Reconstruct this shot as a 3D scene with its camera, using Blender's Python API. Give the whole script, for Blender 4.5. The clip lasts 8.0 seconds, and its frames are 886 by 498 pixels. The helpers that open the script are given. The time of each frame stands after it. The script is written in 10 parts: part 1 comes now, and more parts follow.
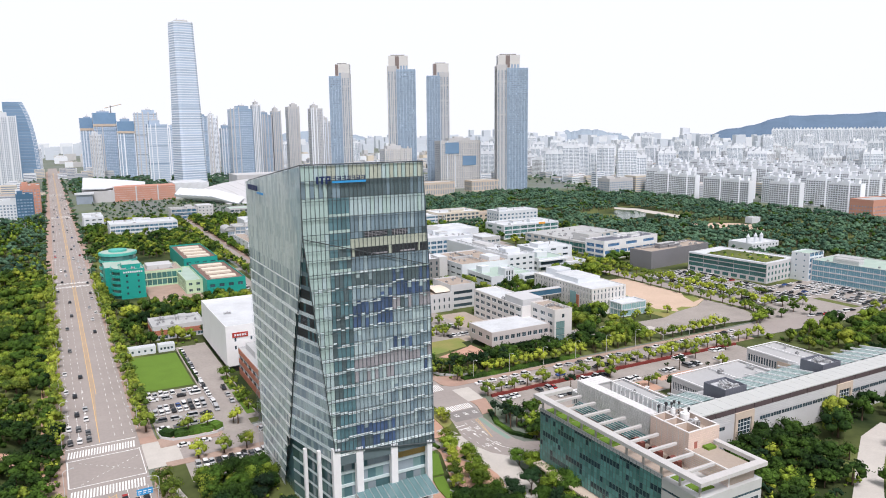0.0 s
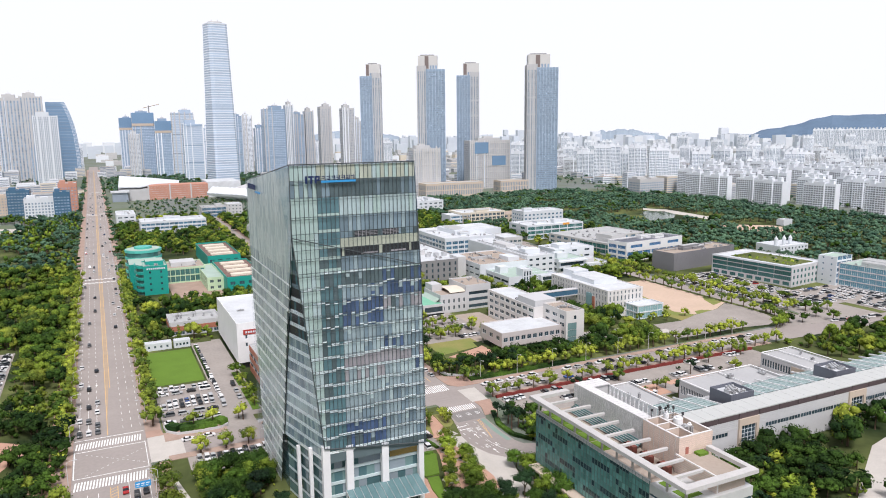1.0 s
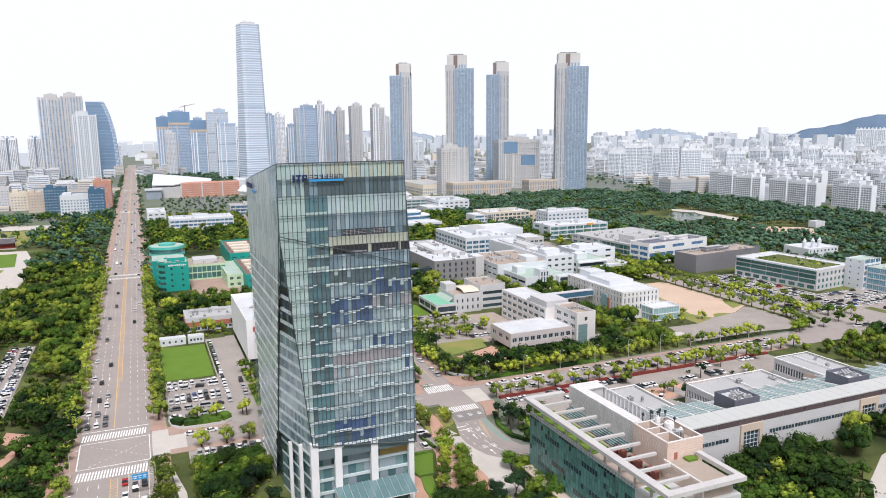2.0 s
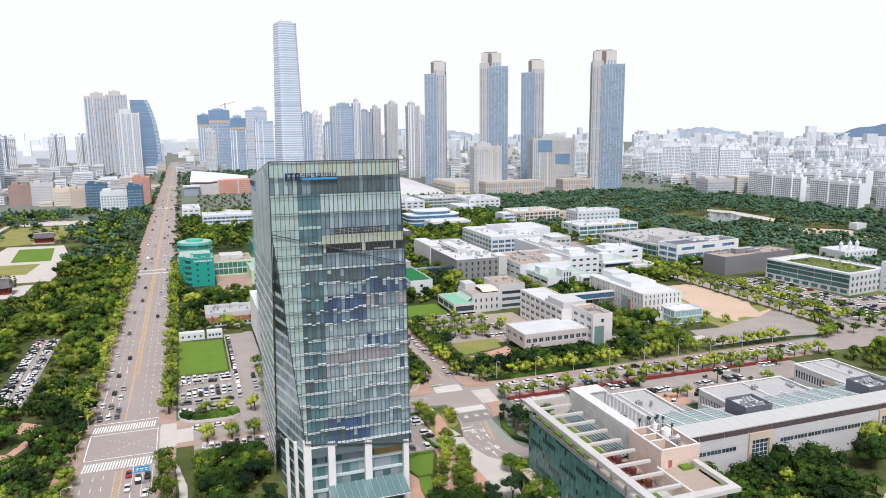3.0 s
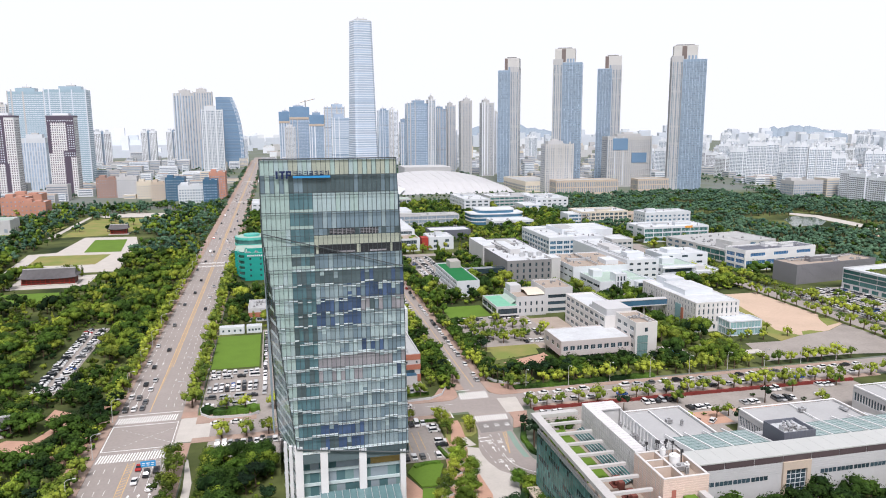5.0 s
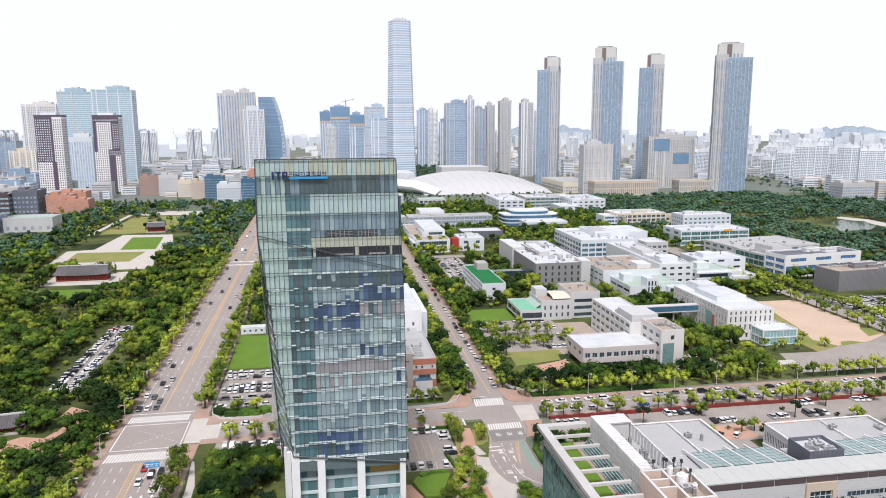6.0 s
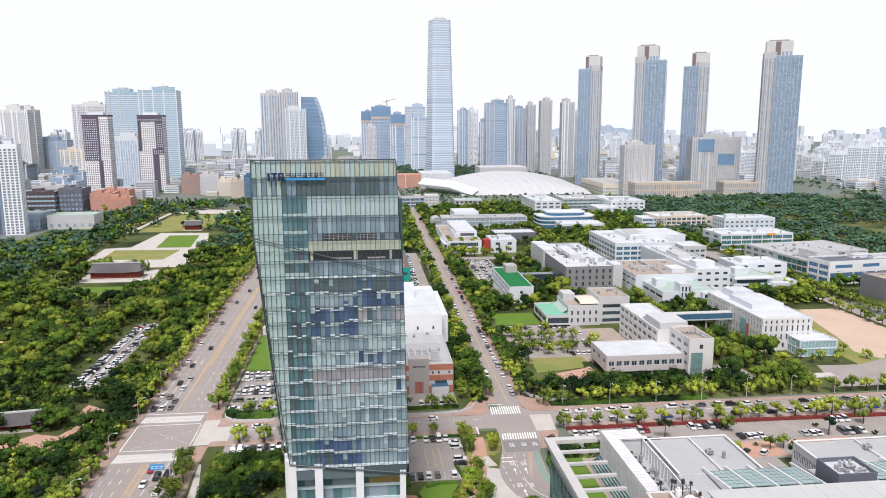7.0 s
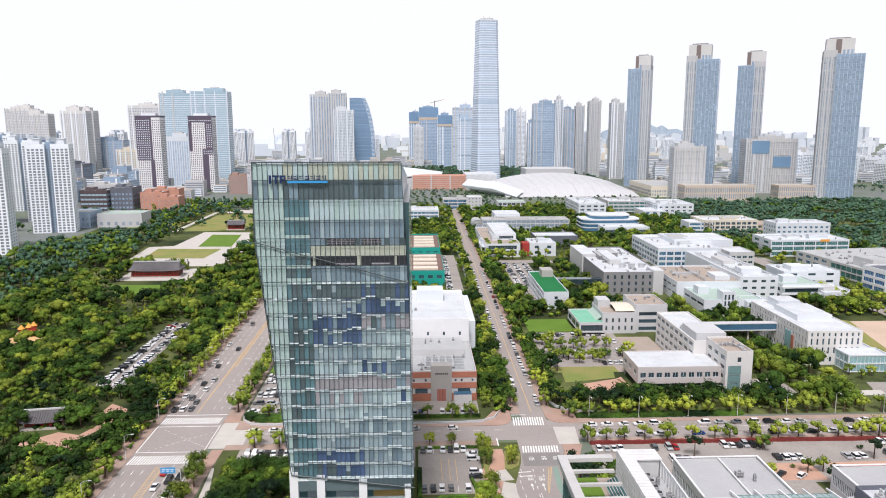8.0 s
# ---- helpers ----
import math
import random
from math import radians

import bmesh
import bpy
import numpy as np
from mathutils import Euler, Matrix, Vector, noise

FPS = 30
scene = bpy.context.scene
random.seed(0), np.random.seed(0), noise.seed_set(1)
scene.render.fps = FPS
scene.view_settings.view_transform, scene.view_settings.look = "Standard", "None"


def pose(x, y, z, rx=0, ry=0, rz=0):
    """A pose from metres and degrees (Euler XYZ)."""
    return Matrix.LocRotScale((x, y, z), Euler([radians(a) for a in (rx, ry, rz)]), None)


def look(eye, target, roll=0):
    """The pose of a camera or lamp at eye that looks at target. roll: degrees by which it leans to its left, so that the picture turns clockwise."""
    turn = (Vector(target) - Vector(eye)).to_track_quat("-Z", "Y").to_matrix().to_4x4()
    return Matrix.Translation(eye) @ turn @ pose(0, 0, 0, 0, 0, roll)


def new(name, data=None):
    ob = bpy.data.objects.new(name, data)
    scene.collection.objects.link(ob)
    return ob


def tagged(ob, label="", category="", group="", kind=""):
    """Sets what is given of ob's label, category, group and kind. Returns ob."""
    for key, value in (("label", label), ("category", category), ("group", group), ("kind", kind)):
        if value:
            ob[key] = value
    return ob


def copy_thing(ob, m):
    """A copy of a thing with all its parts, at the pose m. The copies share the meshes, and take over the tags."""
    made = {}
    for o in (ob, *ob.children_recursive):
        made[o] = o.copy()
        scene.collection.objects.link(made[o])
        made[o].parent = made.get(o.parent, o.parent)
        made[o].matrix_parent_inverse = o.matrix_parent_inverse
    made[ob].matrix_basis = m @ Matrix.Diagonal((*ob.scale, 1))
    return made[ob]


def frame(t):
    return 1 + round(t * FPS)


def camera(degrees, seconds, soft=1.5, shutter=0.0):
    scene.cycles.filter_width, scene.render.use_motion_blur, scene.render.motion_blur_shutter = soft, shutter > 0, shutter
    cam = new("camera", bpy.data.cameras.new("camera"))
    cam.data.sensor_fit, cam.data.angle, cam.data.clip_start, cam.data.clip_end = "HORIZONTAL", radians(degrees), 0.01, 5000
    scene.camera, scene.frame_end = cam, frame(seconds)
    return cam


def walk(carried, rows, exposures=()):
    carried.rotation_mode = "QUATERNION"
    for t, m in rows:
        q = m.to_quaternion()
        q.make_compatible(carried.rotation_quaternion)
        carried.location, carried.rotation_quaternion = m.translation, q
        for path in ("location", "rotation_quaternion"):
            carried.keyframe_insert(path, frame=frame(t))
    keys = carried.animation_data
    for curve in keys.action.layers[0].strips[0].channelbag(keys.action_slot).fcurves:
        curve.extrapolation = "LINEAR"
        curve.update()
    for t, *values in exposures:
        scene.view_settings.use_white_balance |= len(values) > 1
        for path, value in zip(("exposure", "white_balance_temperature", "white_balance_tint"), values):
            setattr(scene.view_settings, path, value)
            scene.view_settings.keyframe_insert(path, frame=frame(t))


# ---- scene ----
import itertools

cam = camera(63.0, 8.0, soft=1.0)
METRES, EYE, TILT, LEAN, TURN = 104.4, 116.0, 0.0, 0.0, -28.4
ROWS = [
    (0.0, 0.0, 0.0, 0.0, -0.11, -9.6, 0.65),
    (0.5, 0.0605, -0.0, -0.0001, 1.44, -9.59, 0.63),
    (1.0, 0.1218, 0.0026, -0.0003, 2.73, -9.59, 0.61),
    (1.5, 0.1839, 0.0074, -0.0009, 4.06, -9.59, 0.59),
    (3.0, 0.3673, 0.0486, -0.0015, 8.74, -9.73, 0.47),
    (3.5, 0.4218, 0.0762, -0.0018, 10.34, -9.79, 0.41),
    (4.0, 0.4726, 0.1099, -0.0017, 11.95, -9.87, 0.36),
    (4.5, 0.5198, 0.1488, -0.0024, 13.61, -9.9, 0.31),
    (6.0, 0.6478, 0.2855, -0.0041, 18.75, -9.9, 0.19),
    (6.5, 0.6854, 0.3365, -0.004, 20.4, -9.91, 0.17),
    (7.0, 0.7211, 0.3897, -0.0043, 22.24, -9.9, 0.15),
    (7.5, 0.7545, 0.4452, -0.0044, 24.16, -9.91, 0.13),
    (8.0, 0.7854, 0.502, -0.0037, 26.26, -9.83, 0.11),
]
walk(cam, [(t, pose(0, 0, EYE, TILT, LEAN, TURN) @ pose(METRES * x, METRES * y, METRES * z, 90 + pitch, roll, yaw)) for t, x, y, z, yaw, pitch, roll in ROWS])
scene.view_settings.exposure = 0.07

# ---- light: a bright, thinly overcast day with very soft shadows ----
world = bpy.data.worlds.new("overcast_sky")
scene.world = world
world.use_nodes = True
wn = world.node_tree
wn.nodes.clear()
sky = wn.nodes.new("ShaderNodeTexSky")
sky.sky_type = "NISHITA"
sky.sun_disc = False
sky.sun_elevation, sky.sun_rotation = radians(58), radians(193)
sky.air_density, sky.dust_density, sky.ozone_density = 1.0, 6.0, 1.0
veil = wn.nodes.new("ShaderNodeMix")
veil.data_type = "RGBA"
veil.inputs[7].default_value = (16.1, 16.35, 17.7, 1)
# haze: thick at the horizon, thinning smoothly towards the zenith
way = wn.nodes.new("ShaderNodeTexCoord")
split = wn.nodes.new("ShaderNodeSeparateXYZ")
haze = wn.nodes.new("ShaderNodeMapRange")
haze.interpolation_type = "SMOOTHSTEP"
haze.inputs[1].default_value, haze.inputs[2].default_value = 0.17, 0.38
haze.inputs[3].default_value, haze.inputs[4].default_value = 0.97, 0.42
wn.links.new(way.outputs["Generated"], split.inputs[0])
wn.links.new(split.outputs[2], haze.inputs[0])
wn.links.new(haze.outputs[0], veil.inputs[0])
wbg = wn.nodes.new("ShaderNodeBackground")
wbg.inputs[1].default_value = 0.06
wout = wn.nodes.new("ShaderNodeOutputWorld")
wn.links.new(sky.outputs[0], veil.inputs[6])
wn.links.new(veil.outputs[2], wbg.inputs[0])
wn.links.new(wbg.outputs[0], wout.inputs[0])
sun = new("sun", bpy.data.lights.new("sun", "SUN"))
sun.data.energy, sun.data.angle, sun.data.color = 3.2, radians(15), (1.0, 0.952, 0.985)
sun.matrix_world = look((-13, -55, 90), (0, 0, 0))


# ---- materials ----
def pmat(name, col, rough=0.6, metal=0.0, var=0.15, s1=0.06, s2=2.0, bump=0.0, rnd=0.0, isl=0.0, spec=0.5, col2=None, vs=0.6):
    """A surface with broad stains, fine grain, and a shade of its own for each object or piece."""
    m = bpy.data.materials.new(name)
    m.use_nodes = True
    nt = m.node_tree
    b = nt.nodes["Principled BSDF"]
    b.inputs["Roughness"].default_value, b.inputs["Metallic"].default_value = rough, metal
    b.inputs["Specular IOR Level"].default_value = spec if rough < 0.7 else min(spec, 0.2)
    geo = nt.nodes.new("ShaderNodeNewGeometry")
    n1, n2 = nt.nodes.new("ShaderNodeTexNoise"), nt.nodes.new("ShaderNodeTexNoise")
    n1.inputs["Scale"].default_value, n2.inputs["Scale"].default_value = s1, s2
    n1.inputs["Detail"].default_value, n2.inputs["Detail"].default_value = 4, 2
    nt.links.new(geo.outputs["Position"], n1.inputs["Vector"])
    nt.links.new(geo.outputs["Position"], n2.inputs["Vector"])

    def calc(op, a, c):
        n = nt.nodes.new("ShaderNodeMath")
        n.operation = op
        for k, s in enumerate((a, c)):
            if isinstance(s, (int, float)):
                n.inputs[k].default_value = s
            else:
                nt.links.new(s, n.inputs[k])
        return n.outputs[0]
    f = calc("ADD", calc("MULTIPLY", n1.outputs["Fac"], vs), calc("MULTIPLY", n2.outputs["Fac"], 1 - vs))
    val = calc("ADD", calc("MULTIPLY", calc("SUBTRACT", f, 0.5), 4 * var), 1.0)
    if rnd:
        info = nt.nodes.new("ShaderNodeObjectInfo")
        val = calc("ADD", val, calc("MULTIPLY", calc("SUBTRACT", info.outputs["Random"], 0.5), 2 * rnd))
    if isl:
        val = calc("ADD", val, calc("MULTIPLY", calc("SUBTRACT", geo.outputs["Random Per Island"], 0.5), 2 * isl))
    hsv = nt.nodes.new("ShaderNodeHueSaturation")
    nt.links.new(val, hsv.inputs["Value"])
    if col2:
        ramp = nt.nodes.new("ShaderNodeMix")
        ramp.data_type = "RGBA"
        ramp.inputs[6].default_value, ramp.inputs[7].default_value = (*col, 1), (*col2, 1)
        wide = nt.nodes.new("ShaderNodeMapRange")
        wide.inputs[1].default_value, wide.inputs[2].default_value = 0.36, 0.64
        nt.links.new(n1.outputs["Fac"], wide.inputs[0])
        nt.links.new(wide.outputs[0], ramp.inputs[0])
        nt.links.new(ramp.outputs[2], hsv.inputs["Color"])
    else:
        hsv.inputs["Color"].default_value = (*col, 1)
    nt.links.new(hsv.outputs[0], b.inputs["Base Color"])
    if bump:
        bp = nt.nodes.new("ShaderNodeBump")
        bp.inputs["Distance"].default_value = bump
        nt.links.new(n2.outputs["Fac"], bp.inputs["Height"])
        nt.links.new(bp.outputs[0], b.inputs["Normal"])
    return m


def glass_skin(name, tint, gloss):
    """Clear coated pane: lets light through with a tint and mirrors a share of what stands before it."""
    m = bpy.data.materials.new(name)
    m.use_nodes = True
    nt = m.node_tree
    nt.nodes.clear()
    tr, gl = nt.nodes.new("ShaderNodeBsdfTransparent"), nt.nodes.new("ShaderNodeBsdfGlossy")
    tr.inputs[0].default_value, gl.inputs[0].default_value, gl.inputs["Roughness"].default_value = (*tint, 1), (0.80, 0.91, 0.98, 1), 0.03
    mix, out, fr = nt.nodes.new("ShaderNodeMixShader"), nt.nodes.new("ShaderNodeOutputMaterial"), nt.nodes.new("ShaderNodeFresnel")
    fr.inputs[0].default_value = gloss
    soft = nt.nodes.new("ShaderNodeMath")
    soft.operation = "MULTIPLY"
    soft.inputs[1].default_value = 0.5
    nt.links.new(fr.outputs[0], soft.inputs[0])
    nt.links.new(soft.outputs[0], mix.inputs[0])
    nt.links.new(tr.outputs[0], mix.inputs[1])
    nt.links.new(gl.outputs[0], mix.inputs[2])
    nt.links.new(mix.outputs[0], out.inputs[0])
    return m


M_ = {}
for key, args in dict(
    asphalt=dict(col=(0.33, 0.295, 0.275), rough=0.9, var=0.14, s1=0.05, s2=0.8),
    lot=dict(col=(0.33, 0.30, 0.275), rough=0.9, var=0.2, s1=0.08, s2=0.8),
    paint_white=dict(col=(0.8, 0.8, 0.78), rough=0.7, var=0.12, s1=0.4, s2=3),
    paint_yellow=dict(col=(0.62, 0.42, 0.2), rough=0.8, var=0.15, s1=0.2, s2=3),
    median=dict(col=(0.42, 0.32, 0.23), rough=0.9, var=0.15, s1=0.1, s2=2),
    paving=dict(col=(0.38, 0.28, 0.23), rough=0.9, var=0.2, s1=0.15, s2=1.5),
    paving_pink=dict(col=(0.5, 0.31, 0.23), rough=0.9, var=0.15, s1=0.2, s2=1.5),
    paving_pale=dict(col=(0.52, 0.49, 0.45), rough=0.9, var=0.12, s1=0.2, s2=1.5),
    land=dict(col=(0.022, 0.038, 0.012), col2=(0.13, 0.15, 0.05), rough=0.95, var=0.25, s1=0.02, s2=0.4),
    cityground=dict(col=(0.19, 0.21, 0.20), col2=(0.13, 0.16, 0.1), rough=0.95, var=0.2, s1=0.012, s2=0.1),
    lawn=dict(col=(0.12, 0.21, 0.03), rough=0.95, var=0.15, s1=0.1, s2=1.2),
    lawn_pale=dict(col=(0.30, 0.27, 0.10), col2=(0.18, 0.22, 0.06), rough=0.95, var=0.2, s1=0.06, s2=1.2),
    sand=dict(col=(0.55, 0.42, 0.325), rough=0.95, var=0.12, s1=0.05, s2=0.6),
    water=dict(col=(0.10, 0.13, 0.09), rough=0.12, var=0.1, s1=0.05, s2=0.6),
    # far sea: horizon haze put into a pale grey water colour
    sea=dict(col=(0.42, 0.46, 0.50), rough=0.9, var=0.05, s1=0.004, s2=0.05),
    white=dict(col=(0.63, 0.665, 0.70), rough=0.6, var=0.06, s1=0.12, s2=1.5),
    offwhite=dict(col=(0.53, 0.535, 0.545), rough=0.7, var=0.07, s1=0.1, s2=1.5),
    pinkgrey=dict(col=(0.52, 0.48, 0.47), rough=0.75, var=0.07, s1=0.1, s2=1.5),
    beige=dict(col=(0.56, 0.47, 0.385), rough=0.75, var=0.1, s1=0.1, s2=1.5),
    grey=dict(col=(0.24, 0.24, 0.245), rough=0.7, var=0.1, s1=0.1, s2=1.5),
    grey_light=dict(col=(0.52, 0.52, 0.52), rough=0.6, var=0.08, s1=0.1, s2=1.5),
    slate=dict(col=(0.13, 0.14, 0.17), rough=0.6, var=0.12, s1=0.1, s2=1.5),
    concrete=dict(col=(0.40, 0.385, 0.36), rough=0.85, var=0.12, s1=0.15, s2=2),
    roof_white=dict(col=(0.57, 0.595, 0.615), rough=0.7, var=0.2, s1=0.12, s2=1),
    roof_grey=dict(col=(0.42, 0.43, 0.43), rough=0.8, var=0.12, s1=0.12, s2=1),
    roof_tan=dict(col=(0.38, 0.32, 0.27), rough=0.85, var=0.15, s1=0.12, s2=1),
    roof_green=dict(col=(0.38, 0.48, 0.42), rough=0.7, var=0.12, s1=0.12, s2=1),
    roof_deepgreen=dict(col=(0.015, 0.16, 0.05), rough=0.8, var=0.15, s1=0.15, s2=1),
    roof_brown=dict(col=(0.20, 0.13, 0.11), rough=0.85, var=0.15, s1=0.15, s2=1),
    teal=dict(col=(0.01, 0.30, 0.25), rough=0.5, var=0.07, s1=0.1, s2=1.5),
    mint=dict(col=(0.48, 0.62, 0.42), rough=0.6, var=0.07, s1=0.1, s2=1.5),
    brick=dict(col=(0.42, 0.17, 0.11), rough=0.85, var=0.15, s1=0.2, s2=3),
    redbrown=dict(col=(0.36, 0.14, 0.11), rough=0.85, var=0.15, s1=0.2, s2=3),
    red=dict(col=(0.36, 0.05, 0.04), rough=0.7, var=0.12, s1=0.2, s2=2),
    blue=dict(col=(0.05, 0.13, 0.22), rough=0.5, var=0.1, s1=0.1, s2=1.5),
    orange=dict(col=(0.75, 0.35, 0.06), rough=0.6, var=0.1),
    pinkstone=dict(col=(0.60, 0.50, 0.43), rough=0.8, var=0.1, s1=0.2, s2=2),
    metal=dict(col=(0.55, 0.56, 0.57), rough=0.45, metal=0.5, var=0.1, s1=0.3, s2=3),
    dark=dict(col=(0.035, 0.035, 0.04), rough=0.6, var=0.15),
    tile_roof=dict(col=(0.13, 0.125, 0.13), rough=0.8, var=0.2, s1=0.3, s2=3),
    glass=dict(col=(0.045, 0.075, 0.095), rough=0.08, var=0.25, s1=0.2, s2=0.6, rnd=0.35, spec=0.8),
    glass_blue=dict(col=(0.06, 0.15, 0.24), rough=0.08, var=0.2, s1=0.15, s2=0.5, rnd=0.25, spec=0.8),
    glass_teal=dict(col=(0.05, 0.15, 0.145), rough=0.08, var=0.25, s1=0.12, s2=0.5, rnd=0.25, isl=0.45, spec=0.8),
    # far windows and walls: distance haze mixed into the colour, paler and bluer
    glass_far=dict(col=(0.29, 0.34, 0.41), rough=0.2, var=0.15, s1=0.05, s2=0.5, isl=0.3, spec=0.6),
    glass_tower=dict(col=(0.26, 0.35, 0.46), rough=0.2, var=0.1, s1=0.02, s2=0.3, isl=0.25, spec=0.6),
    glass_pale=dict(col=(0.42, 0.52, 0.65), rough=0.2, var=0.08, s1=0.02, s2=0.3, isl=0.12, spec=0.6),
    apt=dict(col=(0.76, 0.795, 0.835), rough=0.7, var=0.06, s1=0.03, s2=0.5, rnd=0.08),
    stone_tower=dict(col=(0.51, 0.515, 0.52), rough=0.7, var=0.06, s1=0.03, s2=0.5),
    bark=dict(col=(0.12, 0.085, 0.06), rough=0.95, var=0.2, s1=0.5, s2=6),
    leaf=dict(col=(0.011, 0.031, 0.009), col2=(0.072, 0.137, 0.020), rough=0.75, var=0.7, s1=0.05, s2=1.5, vs=0.35, bump=0.55, isl=0.24, rnd=0.3, spec=0.1),
    leaf_yellow=dict(col=(0.06, 0.105, 0.020), col2=(0.265, 0.305, 0.04), rough=0.75, var=0.7, s1=0.08, s2=1.5, vs=0.35, bump=0.55, isl=0.24, rnd=0.3, spec=0.1),
    leaf_mid=dict(col=(0.045, 0.092, 0.014), col2=(0.185, 0.255, 0.032), rough=0.75, var=0.7, s1=0.06, s2=1.5, vs=0.35, bump=0.55, isl=0.24, rnd=0.3, spec=0.1),
    leaf_pine=dict(col=(0.008, 0.024, 0.010), col2=(0.022, 0.055, 0.02), rough=0.8, var=0.7, s1=0.08, s2=1.5, vs=0.35, bump=0.55, isl=0.24, rnd=0.25, spec=0.2),
    # distant crowns: haze painted in as a paler, bluer green
    leaf_hazed=dict(col=(0.045, 0.098, 0.066), col2=(0.09, 0.162, 0.096), rough=0.8, var=0.7, s1=0.05, s2=0.9, vs=0.35, bump=0.9, isl=0.24, spec=0.1),
    # wooded ridge: horizon haze painted in as blue-grey
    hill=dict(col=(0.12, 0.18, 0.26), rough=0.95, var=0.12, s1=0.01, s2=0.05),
    tyre=dict(col=(0.02, 0.02, 0.02), rough=0.9, var=0.1),
    panel=dict(col=(0.44, 0.53, 0.56), rough=0.3, var=0.06, s1=0.08, s2=0.8, isl=0.28, spec=0.6),
    panel_grey=dict(col=(0.265, 0.32, 0.36), rough=0.25, var=0.08, s1=0.08, s2=0.8, isl=0.3, spec=0.6),
    panel_dark=dict(col=(0.075, 0.15, 0.165), rough=0.15, var=0.12, s1=0.08, s2=0.8, isl=0.45, spec=0.7),
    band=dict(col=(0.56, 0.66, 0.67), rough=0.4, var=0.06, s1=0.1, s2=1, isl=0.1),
    sign_blue=dict(col=(0.005, 0.02, 0.09), rough=0.5, var=0.05),
    sign_sky=dict(col=(0.03, 0.28, 0.6), rough=0.5, var=0.05),
).items():
    M_[key] = pmat(key, **args)
M_["skin"] = glass_skin("skin", (0.93, 0.955, 0.975), 1.4)
M_["skin_clear"] = glass_skin("skin_clear", (0.8, 0.9, 0.9), 1.45)
CAR_PAINT = [pmat("car_paint_" + n, c, rough=0.25, var=0.03, spec=0.6) for n, c in (
    ("white", (0.75, 0.75, 0.75)), ("silver", (0.45, 0.46, 0.47)), ("black", (0.02, 0.02, 0.022)), ("grey", (0.12, 0.125, 0.13)), ("red", (0.35, 0.02, 0.02)), ("blue", (0.03, 0.08, 0.25)))]
M_["car_glass"] = pmat("car_glass", (0.015, 0.02, 0.025), rough=0.05, var=0.05)
M_["beige_pale"] = pmat("beige_pale", (0.66, 0.60, 0.5), rough=0.8, var=0.1)
M_["slate_pale"] = pmat("slate_pale", (0.2, 0.2, 0.215), rough=0.6, var=0.1)
M_["metal_dark"] = pmat("metal_dark", (0.07, 0.085, 0.09), rough=0.5, metal=0.3, var=0.1)
M_["bronze"] = pmat("bronze", (0.42, 0.29, 0.1), rough=0.45, metal=0.3, var=0.1)
M_["metal_green"] = pmat("metal_green", (0.09, 0.18, 0.17), rough=0.5, var=0.1)
M_["metal_pale"] = pmat("metal_pale", (0.6, 0.61, 0.61), rough=0.45, metal=0.2, var=0.1, s2=0.5)
M_["concrete_pale"] = pmat("concrete_pale", (0.52, 0.51, 0.50), rough=0.8, var=0.12, s1=0.2, s2=2)
M_["clerestory_dark"] = pmat("clerestory_dark", (0.10, 0.075, 0.08), rough=0.4, var=0.15)
# far facades: distance haze painted in, paler than the near materials
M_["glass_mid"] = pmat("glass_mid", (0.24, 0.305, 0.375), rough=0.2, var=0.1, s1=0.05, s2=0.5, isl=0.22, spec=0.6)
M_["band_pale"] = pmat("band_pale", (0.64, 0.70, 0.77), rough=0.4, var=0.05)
# skyline: plain haze tone painted over the farthest blocks
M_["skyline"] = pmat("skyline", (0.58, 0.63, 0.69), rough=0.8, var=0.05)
M_["glass_deep"] = pmat("glass_deep", (0.18, 0.30, 0.45), rough=0.2, var=0.1, s1=0.02, s2=0.3)
M_["glass_sea"] = pmat("glass_sea", (0.34, 0.46, 0.54), rough=0.2, var=0.08, s1=0.02, s2=0.3)
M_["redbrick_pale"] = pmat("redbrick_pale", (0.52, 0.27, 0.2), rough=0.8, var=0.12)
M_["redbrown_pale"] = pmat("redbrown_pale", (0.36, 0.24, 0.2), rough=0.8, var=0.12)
M_["hedge_red"] = pmat("hedge_red", (0.17, 0.035, 0.03), rough=0.9, var=0.3, s1=0.3, s2=2)
M_["hanok_wall"] = pmat("hanok_wall", (0.14, 0.06, 0.05), rough=0.8, var=0.2)
M_["lobby_glass"] = pmat("lobby_glass", (0.16, 0.26, 0.26), rough=0.12, var=0.15, isl=0.3, spec=0.7)
M_["canopy_glass"] = pmat("canopy_glass", (0.29, 0.38, 0.375), rough=0.12, var=0.1, isl=0.15, spec=0.7)
M_["stone_portal"] = pmat("stone_portal", (0.36, 0.34, 0.32), rough=0.8, var=0.1, s1=0.1, s2=1.5)
M_["asphalt_patch"] = pmat("asphalt_patch", (0.24, 0.225, 0.215), rough=0.9, var=0.15, s1=0.08, s2=0.9)
M_["annex_glass"] = pmat("annex_glass", (0.26, 0.42, 0.44), rough=0.15, var=0.12, isl=0.2, s1=0.3, s2=1.0, spec=0.7)
M_["paving_corner"] = pmat("paving_corner", (0.40, 0.27, 0.215), rough=0.9, var=0.2, s1=0.15, s2=1.5)
M_["glass_band"] = pmat("glass_band", (0.13, 0.30, 0.38), rough=0.12, var=0.12, s1=0.2, s2=0.8, isl=0.2, spec=0.7)
